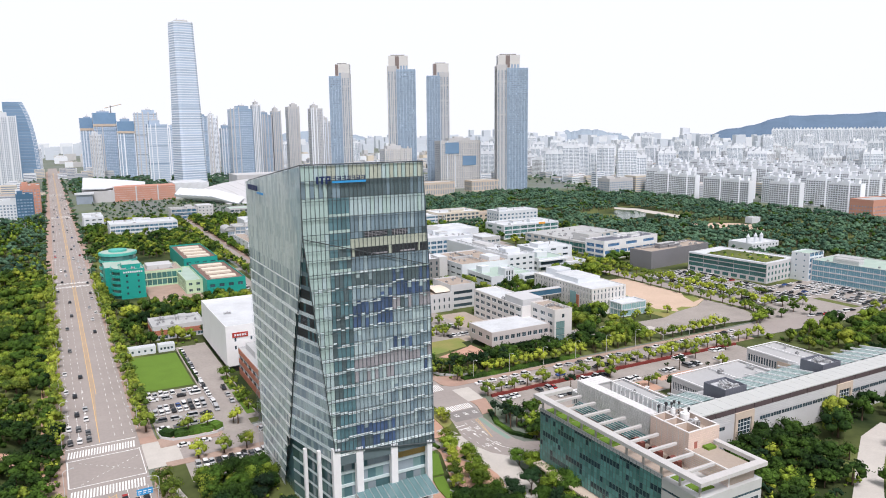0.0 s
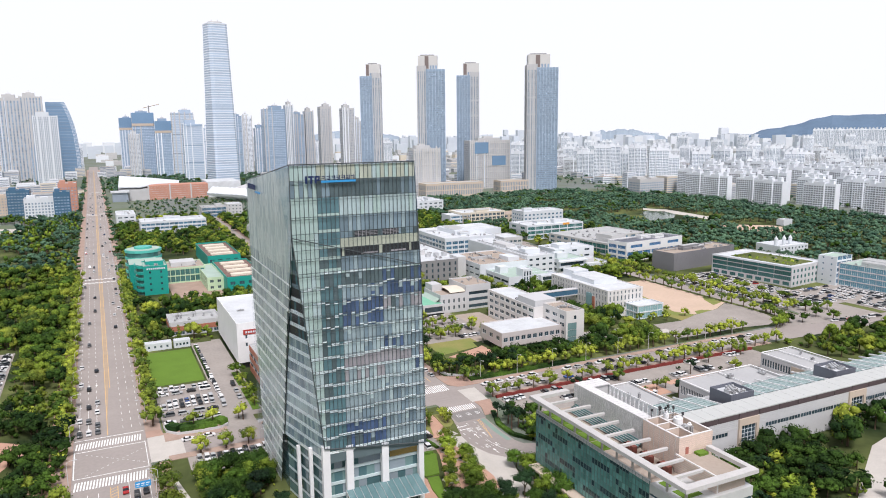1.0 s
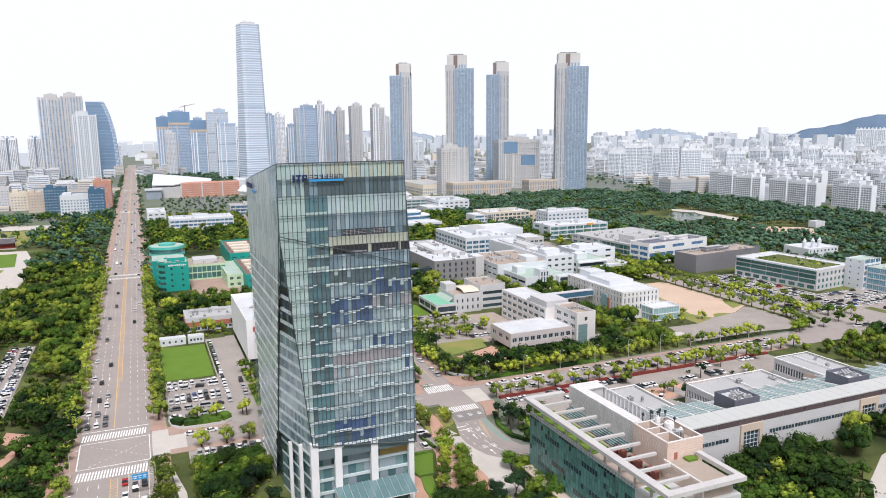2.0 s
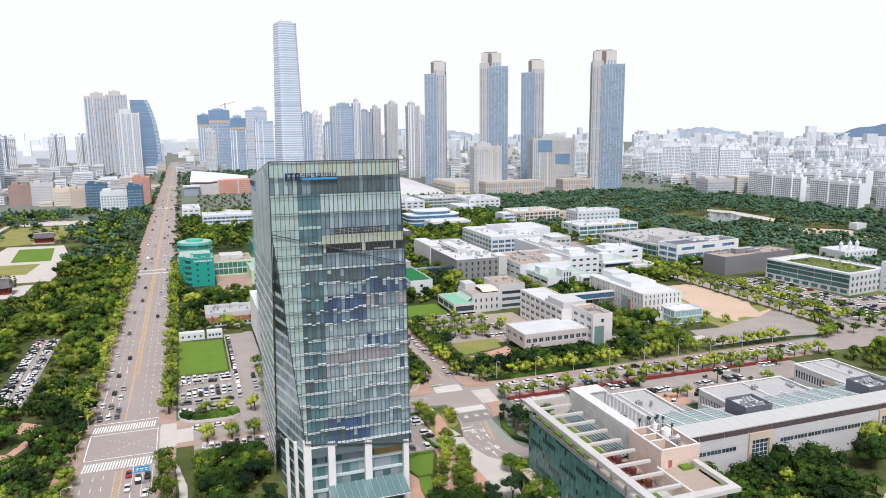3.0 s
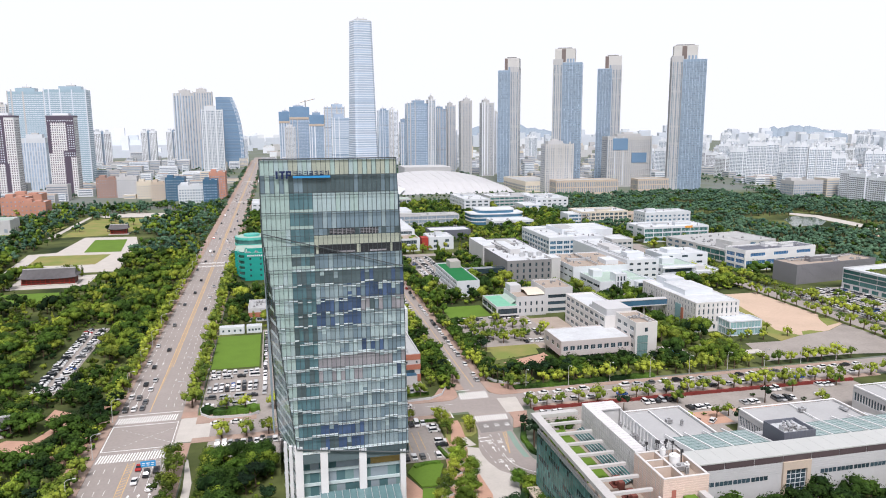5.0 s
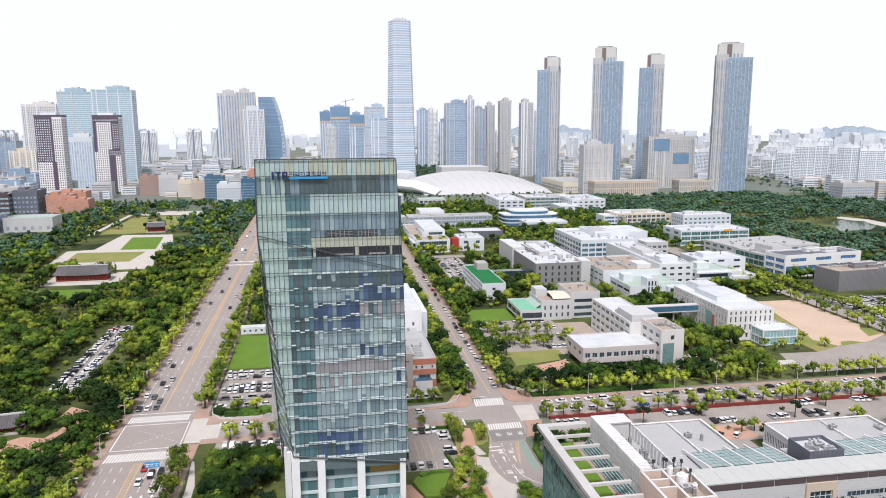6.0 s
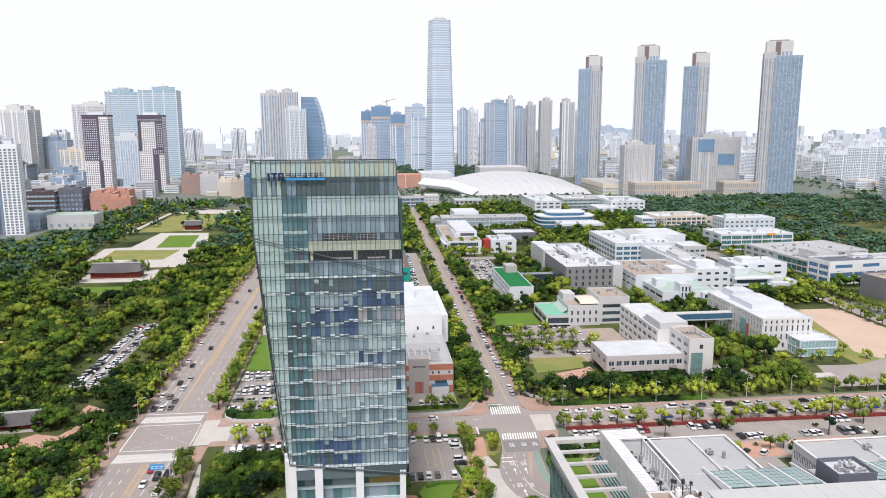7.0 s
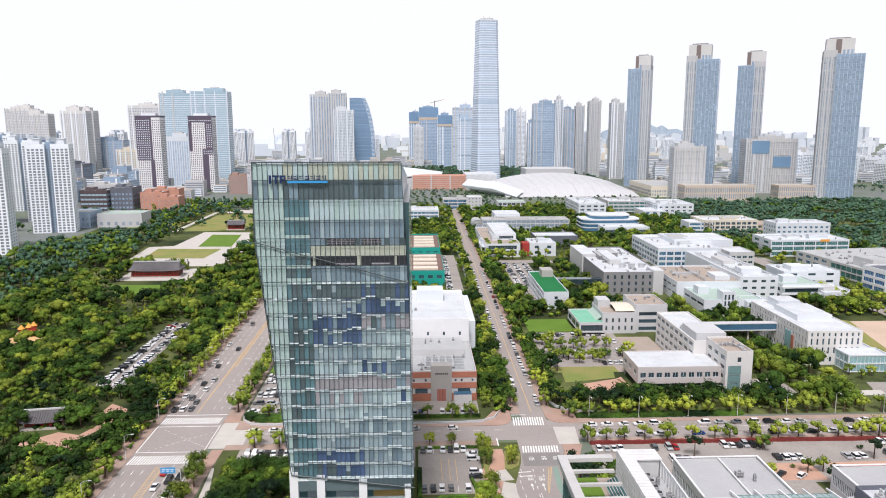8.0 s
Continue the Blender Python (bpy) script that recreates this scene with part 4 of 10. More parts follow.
        zhi = zt if x <= B[0] else D[2] + (zt - D[2]) * (D[0] - x) / (D[0] - B[0]) if x < D[0] else Fb[2] + (D[2] - Fb[2]) * (96 - x)
        if zhi - zlo > 1:
            fins.box(x - 0.05 - OX, x + 0.05 - OX, 183.9 - OY, 183.99 - OY, zlo, zhi)
        k += 1
    part("mullions", fins, ["metal_dark"], sk, "thin dark vertical mullions", kind="stuff")
    for z in [zt, 102.2, 101.8, 97.7, 96.8, 92.4, 91.8, 87.8, 86.0, 83.4, 80.9, 80.3] + [first + j * fh + d for j in range(0, 13) for d in (-0.46, 0.46)]:
        tr = Shape()
        tr.box(x_left(z) - OX, x_right(z) - OX, 183.86 - OY, 183.97 - OY, z - 0.045, z + 0.045)
        part("transom", tr, ["metal_dark"], sk, "thin horizontal rail")
    seam = Shape()
    seam.tube(L((C[0], 183.9, C[2])), L((D[0], 183.9, D[2])), 0.14, 6)
    seam.tube(L((Eb[0], 183.9, Eb[2])), L((Fb[0], 183.9, Fb[2])), 0.2, 6)
    seam.tube(L((57.3, 183.9, C[2])), L((Eb[0], 183.9, Eb[2])), 0.13, 6)
    seam.tube(L(A), L(B), 0.16, 6), seam.tube(L(A), L(Wt), 0.16, 6), seam.tube(L(A), L(C), 0.12, 6), seam.tube(L(C), L(Kb), 0.12, 6), seam.tube(L(Kb), L(Wb), 0.16, 6)
    part("seams", seam, ["metal_dark"], tw, "dark metal edges of the facets")
    wf = Shape()
    for i in range(0, 51):
        y = 184 + 61.5 * i / 50
        top = zt - (zt - Wt[2]) * (y - 184) / 61.5
        f = (y - 184) / 28
        lo = C[2] - (C[2] - 20) * f if f < 1 else 20 - 17 * (y - 212) / 35
        wf.box(57.28 - OX, 57.31 - OX, y - 0.02 - OY, y + 0.02 - OY, lo, top)
    part("side_mullions", wf, ["panel_grey"], sk, "pale vertical rails of the long side", kind="stuff")
    # body, roof and back
    core = Shape()
    core.prism([L((66.5, 190, 0))[:2], L((95.2, 190, 0))[:2], L((95.4, 246, 0))[:2], L((60.4, 246, 0))[:2], L((60.4, 213, 0))[:2]], 0.0, 96.0, 0, 1)
    part("core", core, ["panel_dark", "roof_grey"], tw, "dark inner body and roof")
    back = Shape()
    back.poly([L(p) for p in ((95.9, 184.2, 21.3), (95.6, 246, 3), (94.0, 246, 99), (93.4, 184.2, zt), (95.0, 184.1, 76.5))])
    back.poly([L(p) for p in ((95.6, 246, 3), (60, 247, 3), (58.6, 245.5, 99), (94, 246, 99))])
    part("rear_skin", back, ["panel_grey"], tw, "grey glazed rear faces")
    plant = Shape()
    plant.box(66 - OX, 88 - OX, 200 - OY, 236 - OY, 96, 98.5, 0)
    part("plant_room", plant, ["grey_light"], tw)
    # base: white columns, recessed lobby glazing, bronze screen
    for x, w in ((64.5, 1.1), (71.5, 1.05), (82.5, 1.05), (94.2, 0.8)):
        s = Shape()
        s.box(x - w - OX, x + w - OX, 184.1 - OY, 185.8 - OY, 0, z_skirt(x) + 0.6)
        part("column", s, ["bright_white"], tw, "white clad column")
    for y, x, top in ((193.6, 62.3, 22.4), (202.6, 60.9, 19.8)):
        s = Shape()
        s.box(x - 0.5 - OX, x + 0.5 - OX, y - 0.6 - OY, y + 0.6 - OY, 0, top)
        part("column", s, ["bright_white"], tw, "white clad column")
    lob = Shape()
    for k in range(6):
        z0 = 0.3 + k * 4.05
        x = 65.0
        while x < 95:
            m = rng.choice((0, 1, 2, 2)) if not (x > 82.5 and k == 4) else 3
            lob.poly([L((x, 187.2, z0 + 0.9)), L((x + 2.5, 187.2, z0 + 0.9)), L((x + 2.5, 187.2, z0 + 4.05)), L((x, 187.2, z0 + 4.05))], m)
            lob.box(x - OX, x + 2.5 - OX, 186.9 - OY, 187.2 - OY, z0, z0 + 0.9, 4)
            x += 2.5
        for i in range(6):
            ax, ay = 64.6 - 4.4 * i / 6, 188 + 25 * i / 6
            bx, by = 64.6 - 4.4 * (i + 1) / 6, 188 + 25 * (i + 1) / 6
            lob.poly([L((bx, by, z0 + 0.9)), L((ax, ay, z0 + 0.9)), L((ax, ay, z0 + 4.05)), L((bx, by, z0 + 4.05))], rng.choice((1, 2, 2)))
            lob.poly([L((bx - 0.1, by, z0)), L((ax - 0.1, ay, z0)), L((ax - 0.1, ay, z0 + 0.9)), L((bx - 0.1, by, z0 + 0.9))], 4)
    part("lobby_glazing", lob, ["panel_grey", "lobby_glass", "panel_dark", "bronze", "band"], tw, "recessed lobby glazing with a bronze screen")
    can = Shape()
    can.poly([L((70, 184.5, 11.5)), L((93, 184.5, 11.5)), L((93, 176, 9.2)), L((70, 176, 9.2))])
    for i in range(12):
        x = 70 + 23 * i / 11
        can.tube(L((x, 184.5, 11.6)), L((x, 176, 9.3)), 0.08, 5, 1)
    can.tube(L((70, 176, 9.2)), L((93, 176, 9.2)), 0.12, 6, 1)
    cn = part("entrance_canopy", can, ["tower_canopy", "metal"], tw, "sloping glass entrance canopy")
    # sign: three large marks and a row of seven small ones over a sky-blue underline
    y0, y1 = 183.45 - OY, 183.7 - OY
    for x, bars in ((61.2, ((0.3, 0.85, 0, 2.0),)), (62.4, ((0, 1.5, 1.55, 2.0), (0.5, 1.0, 0, 1.55))), (64.1, ((0, 0.5, 0, 2.0), (0.5, 1.4, 1.55, 2.0), (0.5, 1.4, 0.7, 1.1), (1.0, 1.4, 1.1, 1.55)))):
        s = Shape()
        for u0, u1, v0, v1 in bars:
            s.box(x + u0 - OX, x + u1 - OX, y0, y1, 101.4 + v0, 101.4 + v1)
        part("sign_mark", s, ["sign_blue"], tw, "dark blue sign mark")
    for i in range(7):
        s = Shape()
        x = 66.1 + i * 1.36 - OX
        s.box(x, x + 0.62, y0, y1, 103.05, 103.25), s.box(x, x + 0.62, y0, y1, 102.62, 102.8), s.box(x + 0.78, x + 0.98, y0, y1, 102.3, 103.4)
        if i % 2:
            s.box(x, x + 0.76, y0, y1, 102.3, 102.46)
        part("sign_mark", s, ["sign_blue"], tw, "dark blue sign mark")
    s = Shape()
    s.box(65.9 - OX, 75.6 - OX, 183.5 - OY, 183.75 - OY, 101.5, 102.05)
    part("sign_underline", s, ["sign_sky"], tw, "sky-blue strip under the sign")
    s = Shape()
    for i in range(6):
        s.box(57.0 - OX, 57.25 - OX, 229 + i * 2 - OY, 230.4 + i * 2 - OY, 96.6, 98.2)
    s.box(57.0 - OX, 57.25 - OX, 222 - OY, 229 - OY, 95.8, 96.4, 1)
    part("side_sign", s, ["sign_blue", "sign_sky"], tw, "dark blue sign on the long side")
    return tw


office_tower()


# ---- research building with the roof pergola ----
def pergola_building():
    b = house("research_building", "four-storey research building with green glass front and a white roof pergola", 135.5, 117)
    W, D = 22.5, 67.0
    s = Shape()
    s.box(0.4, W, 0, D, 0, 23.0, 0, 1)
    part("wall", s, ["offwhite", "concrete"], b)
    # glass front along the west side with mullions
    g, f = Shape(), Shape()
    rng = random.Random(15)
    for k in range(5):
        for i in range(40):
            y0, y1 = 13 + 54 * i / 40, 13 + 54 * (i + 1) / 40
            z0, z1 = 6.5 + 3.5 * k, 6.5 + 3.5 * (k + 1)
            for za, zb in ((z0 + 0.04, z0 + 1.7), (z0 + 1.78, z1 - 0.04)):
                dark_pane = za > z0 + 1 and (k * 7 + i // 3) % 5 < 2 or rng.random() < 0.08
                g.poly([(0, y1 - 0.04, za), (0, y0 + 0.04, za), (0, y0 + 0.04, zb), (0, y1 - 0.04, zb)], 1 if dark_pane else 0)
    front = part("glass_front", g, ["glass_green", "glass"], b, "green-tinted glass curtain wall")
    for i in range(41):
        y = 13 + 54 * i / 40
        f.box(-0.14, -0.002, y - 0.05, y + 0.05, 6.5, 24.2)
    for k in range(11):
        z = 6.5 + 1.75 * k
        f.box(-0.1, -0.001, 13, 67, z - 0.04, z + 0.04)
    part("mullions", f, ["metal_green"], front, "thin pale green mullions", kind="stuff")
    s = Shape()
    s.box(-0.1, 0.3, 13, 67, 23.2, 24.3)
    part("parapet", s, ["offwhite"], b)
    # metal-clad end
    for k in range(6):
        s = Shape()
        s.box(-0.12, 22.7, -0.15, 12.9, 6.0 + k * 3.0, 8.3 + k * 3.0 if k < 5 else 23.6)
        part("cladding", s, ["metal_pale"], b, "pale ribbed metal cladding band")
    for k in range(5):
        s = Shape()
        s.box(0.1, 22.4, -0.05, 12.8, 8.3 + k * 3.0, 9.0 + k * 3.0)
        part("window_band", s, ["glass"], b)
    for k in range(3):
        for x in (13.0, 18.0):
            part("window", window_mesh(3.6, 2.0, "glass", "white"), None, b, at=pose(x, -0.2, 8.5 + k * 4.4))
    # ground arcade
    s = Shape()
    s.box(-3.5, 0.2, 12, 66, 5.6, 6.2)
    part("walkway_roof", s, ["beige"], b, "tan arcade roof")
    for i in range(12):
        s = Shape()
        s.box(-3.2, -2.6, 13.5 + i * 4.6, 14.1 + i * 4.6, 0, 5.6)
        part("column", s, ["concrete"], b)
    # pergola: long beams, cross beams, posts
    s = Shape()
    s.box(-1.6, 0.8, -1.4, 69, 27.6, 28.7)
    part("pergola_beam", s, ["concrete_pale"], b, "broad pale concrete pergola beam")
    s = Shape()
    s.box(0.8, 23.0, -1.4, 0.9, 27.6, 28.7)
    part("pergola_beam", s, ["concrete_pale"], b, "broad pale concrete pergola beam")
    s = Shape()
    s.box(21.3, 23.0, 0.9, 15, 27.6, 28.7)
    part("pergola_beam", s, ["concrete_pale"], b, "broad pale concrete pergola beam")
    s = Shape()
    s.box(0.8, 12.9, 66.8, 69, 27.6, 28.7)
    part("pergola_beam", s, ["concrete_pale"], b, "broad pale concrete pergola beam")
    for i in range(9):
        s = Shape()
        y = 5.5 + i * 6.9
        s.box(0.8, 11.5 if i > 1 else 10.5, y - 0.45, y + 0.45, 27.8, 28.5)
        part("cross_beam", s, ["concrete_pale"], b)
    for i in range(11):
        s = Shape()
        y = 1.0 + i * 6.6
        s.box(0.6, 1.1, y - 0.25, y + 0.25, 23.0, 27.8)
        part("post", s, ["concrete"], b)
    s = Shape()
    s.box(0.9, 13.0, 0.9, 66.6, 23.01, 23.1)
    part("terrace_floor", s, ["roof_tan"], b, "reddish-tan terrace floor")
    for y0, y1 in ((34.5, 40.4), (41.2, 47.3), (48.1, 54.2), (55.0, 61.1), (61.8, 66.4)):
        s = Shape()
        s.box(1.6, 8.4, y0, y1, 23.1, 23.45)
        part("planted_bed", s, ["lawn"], b, "planted green bed on the roof terrace")
    # glazed lean-to beside the screen, with long rails
    g = Shape()
    g.poly([(9.8, 63.5, 23.5), (9.8, 30.5, 23.5), (13.0, 30.5, 25.2), (13.0, 63.5, 25.2)])
    lean = part("terrace_skylight", g, ["glass_teal"], b, "dark green sloping glass strip")
    for k in range(6):
        s = Shape()
        s.tube((9.7 + k * 0.64, 30.3, 23.6 + k * 0.34), (9.7 + k * 0.64, 63.5, 23.6 + k * 0.34), 0.1, 4)
        part("rail", s, ["offwhite"], lean)
    # white perforated screen round the plant, open deck behind it
    s = Shape()
    s.box(13.0, 16.4, 31.0, 58.5, 31.8, 32.1), s.box(13.0, 23.0, 58.5, 64.5, 31.8, 32.1)
    part("plant_roof", s, ["screen_white"], b, "white perforated roof of the plant screen")
    s = Shape()
    s.box(14.0, 16.0, 31.4, 58.4, 23, 31.7), s.box(14.0, 22.4, 58.9, 64.0, 23, 31.7)
    part("plant_room", s, ["grey_light"], b)
    s = Shape()
    for k in range(22):
        z = 23.1 + k * 0.4
        s.box(13.0, 13.06, 31.0, 64.5, z, z + 0.27)
        s.box(13.06, 23.0, 64.44, 64.5, z, z + 0.27), s.box(22.94, 23.0, 58.5, 64.44, z, z + 0.27)
    part("plant_screen", s, ["screen_white"], b, "white perforated metal plant screen", kind="stuff")
    s = Shape()
    for i in range(28):
        y = 31 + i * 1.22
        s.box(12.93, 12.998, y, y + 0.1, 23.2, 32.1)
    for i in range(8):
        s.box(13.4 + i * 1.3, 13.5 + i * 1.3, 64.502, 64.56, 23.2, 32.1)
    for k in range(5):
        s.box(12.94, 12.997, 31, 64.5, 24.1 + k * 1.75, 24.2 + k * 1.75)
    part("screen_ribs", s, ["grey_light"], b, kind="stuff")
    s = Shape()
    for i in range(22):
        s.box(13.1, 16.3 if i < 18 else 22.9, 31.4 + i * 1.5, 31.48 + i * 1.5, 32.1, 32.14)
    part("roof_joints", s, ["grey_light"], b, kind="stuff")
    s = Shape()
    s.box(16.4, 23.0, 31, 58.4, 23.0, 27.4, 0, 1)
    part("plant_deck", s, ["offwhite", "roof_grey"], b)
    roof_units(b, 17.2, 18.6, 33, 57, 27.4, 10, 1), roof_units(b, 20.0, 21.6, 33, 57, 27.4, 8, 2)
    for i in range(9):
        s = Shape()
        s.tube((19.0, 33.5 + i * 2.9, 27.4), (19.0, 33.5 + i * 2.9, 29.0), 0.85, 12), s.tube((19.0, 33.5 + i * 2.9, 29.0), (19.0, 33.5 + i * 2.9, 29.15), 0.55, 12, 1)
        part("cooling_fan", s, ["metal", "dark"], b, "round cooling fan with dark mouth")
    for i in range(14):
        s = Shape()
        y = 32.2 + i * 2.0
        s.box(22.6, 22.9, y, y + 0.3, 27.4, 31.6)
        s.box(22.7, 22.86, y + 0.3, y + 1.5, 28.0, 31.3)
        part("screen_frame", s, ["bright_white"], b)
    s = Shape()
    s.box(22.6, 22.9, 31.2, 58.5, 31.6, 31.8)
    part("screen_rail", s, ["bright_white"], b)
    # stair head of pinkish slats, open on top, its core running down the rear
    s = Shape()
    s.box(22.5, 24.2, 16.2, 30.0, 0, 27.5)
    part("stair_core", s, ["offwhite"], b)
    for x0, x1, y0, y1 in ((12.4, 24.4, 15.8, 16.3), (12.4, 24.4, 29.7, 30.2), (12.4, 12.9, 16.3, 29.7), (23.9, 24.4, 16.3, 29.7), (17.6, 18.1, 16.3, 29.7), (12.9, 17.6, 21.4, 21.8), (12.9, 17.6, 25.2, 25.6), (18.1, 23.9, 26.4, 26.8)):
        s = Shape()
        s.box(x0, x1, y0, y1, 23, 32.2)
        part("stair_head_wall", s, ["pinkstone"], b, "pinkish slatted wall")
        s = Shape()
        s.box(x0 - 0.06, x1 + 0.06, y0 - 0.06, y1 + 0.06, 32.2 + 0.004 * (x1 - x0 > 2), 32.34)
        part("coping", s, ["warm_white"], b)
    s = Shape()
    s.box(12.9, 17.6, 16.3, 29.7, 23, 27.2), s.box(18.1, 23.9, 16.3, 29.7, 23, 30.2)
    part("stair_head", s, ["roof_tan"], b, "sunken decks of the stair head")
    for k in range(15):
        z = 23.3 + k * 0.6
        s = Shape()
        s.box(12.34, 24.46, 15.74, 15.798, z, z + 0.42), s.box(12.34, 12.398, 15.798, 30.2, z, z + 0.42), s.box(24.402, 24.46, 15.798, 30.2, z, z + 0.42)
        part("slat", s, ["rose_slat"], b, "pale pink horizontal slat")
    s = Shape()
    s.box(14.6, 15.8, 15.70, 15.735, 27.2, 29.2)
    part("stair_door", s, ["redbrown"], b)
    for i in range(6):
        s = Shape()
        s.box(12.30, 12.335, 17.2 + i * 2.1, 17.3 + i * 2.1, 24, 32)
        part("batten", s, ["grey_light"], b)
    # low slatted wall west of it and the tan-floored deck before it
    for k in range(8):
        s = Shape()
        s.box(10.9, 10.98, 0.9, 15.7, 23.3 + k * 0.6, 23.72 + k * 0.6)
        part("slat", s, ["rose_slat"], b)
    s = Shape()
    s.box(11.0, 11.5, 0.9, 15.7, 23.1, 28.2)
    part("deck_wall", s, ["warm_white"], b, "low deck wall with white coping")
    s = Shape()
    s.box(11.5, 21.2, 1.2, 15.7, 23.06, 27.0)
    part("terrace_block", s, ["roof_tan"], b, "tan-roofed terrace block")
    s = Shape()
    s.box(17.5, 20.6, 13.2, 15.4, 27.0, 27.7)
    part("planter", s, ["lawn"], b, "low green terrace planting")
    for x, y, w, d in ((2.0, 2.4, 6.0, 4.5), (2.0, 9, 6.0, 3)):
        s = Shape()
        s.box(x, x + w, y, y + d, 23.1, 23.7)
        part("planter", s, ["lawn"], b, "low green terrace planting")
    # equipment on the stair head: tanks, ladders, masts
    for x, y, r, z0, h in ((20.6, 25.0, 1.35, 30.2, 33.2), (22.6, 22.6, 0.7, 30.2, 31.8), (19.2, 28.2, 0.7, 30.2, 33.6)):
        s = Shape()
        s.tube((x, y, z0), (x, y, h), r, 14), s.tube((x, y, h), (x, y, h + 0.5), r * 0.5, 10)
        part("tank", s, ["bright_white"], b, "white roof tank")
    for x, y, h in ((18.6, 30.6, 35.0), (19.6, 31.2, 34.4), (20.6, 29.2, 35.6), (21.4, 31.0, 34.2), (22.4, 29.0, 35.0), (16.0, 30.8, 34.6), (23.2, 26.0, 34.0)):
        s = Shape()
        s.tube((x, y, 27), (x, y, h), 0.12, 5), s.tube((x - 0.6, y, h - 0.9), (x + 0.6, y, h - 0.9), 0.07, 5)
        s.box(x - 0.3, x + 0.3, y - 0.2, y + 0.2, h - 0.7, h)
        part("mast", s, ["dark"], b, "dark antenna mast")
    s = Shape()
    for i in range(7):
        s.tube((18.4 + i * 0.8, 28.6, 30.2), (18.4 + i * 0.8, 28.6, 33.0), 0.08, 4), s.tube((18.4 + i * 0.8, 30.9, 27.2), (18.4 + i * 0.8, 30.9, 33.4), 0.08, 4)
    for k in range(3):
        s.tube((18.4, 28.6, 31 + k), (23.2, 28.6, 31 + k), 0.08, 4), s.tube((18.4, 30.9, 31.4 + k), (23.2, 30.9, 31.4 + k), 0.08, 4)
    part("equipment_rack", s, ["metal"], b, "metal racks for the antennas", kind="stuff")
    roof_units(b, 19, 23, 18, 28, 30.2, 4, 9)
    for y in (17.6, 24.6, 31.6):
        s = Shape()
        s.tube((7.4, y, 24.6), (9.2, y, 24.6), 1.25, 14), s.tube((7.2, y, 24.6), (7.4, y, 24.6), 0.8, 10), s.box(6.9, 9.6, y - 1.3, y + 1.3, 23.1, 23.5)
        s.box(8.0, 9.4, y - 2.6, y - 1.2, 23.1, 25.2)
        part("fan_unit", s, ["rust_fan"], b, "rust-brown round fan unit")


pergola_building()


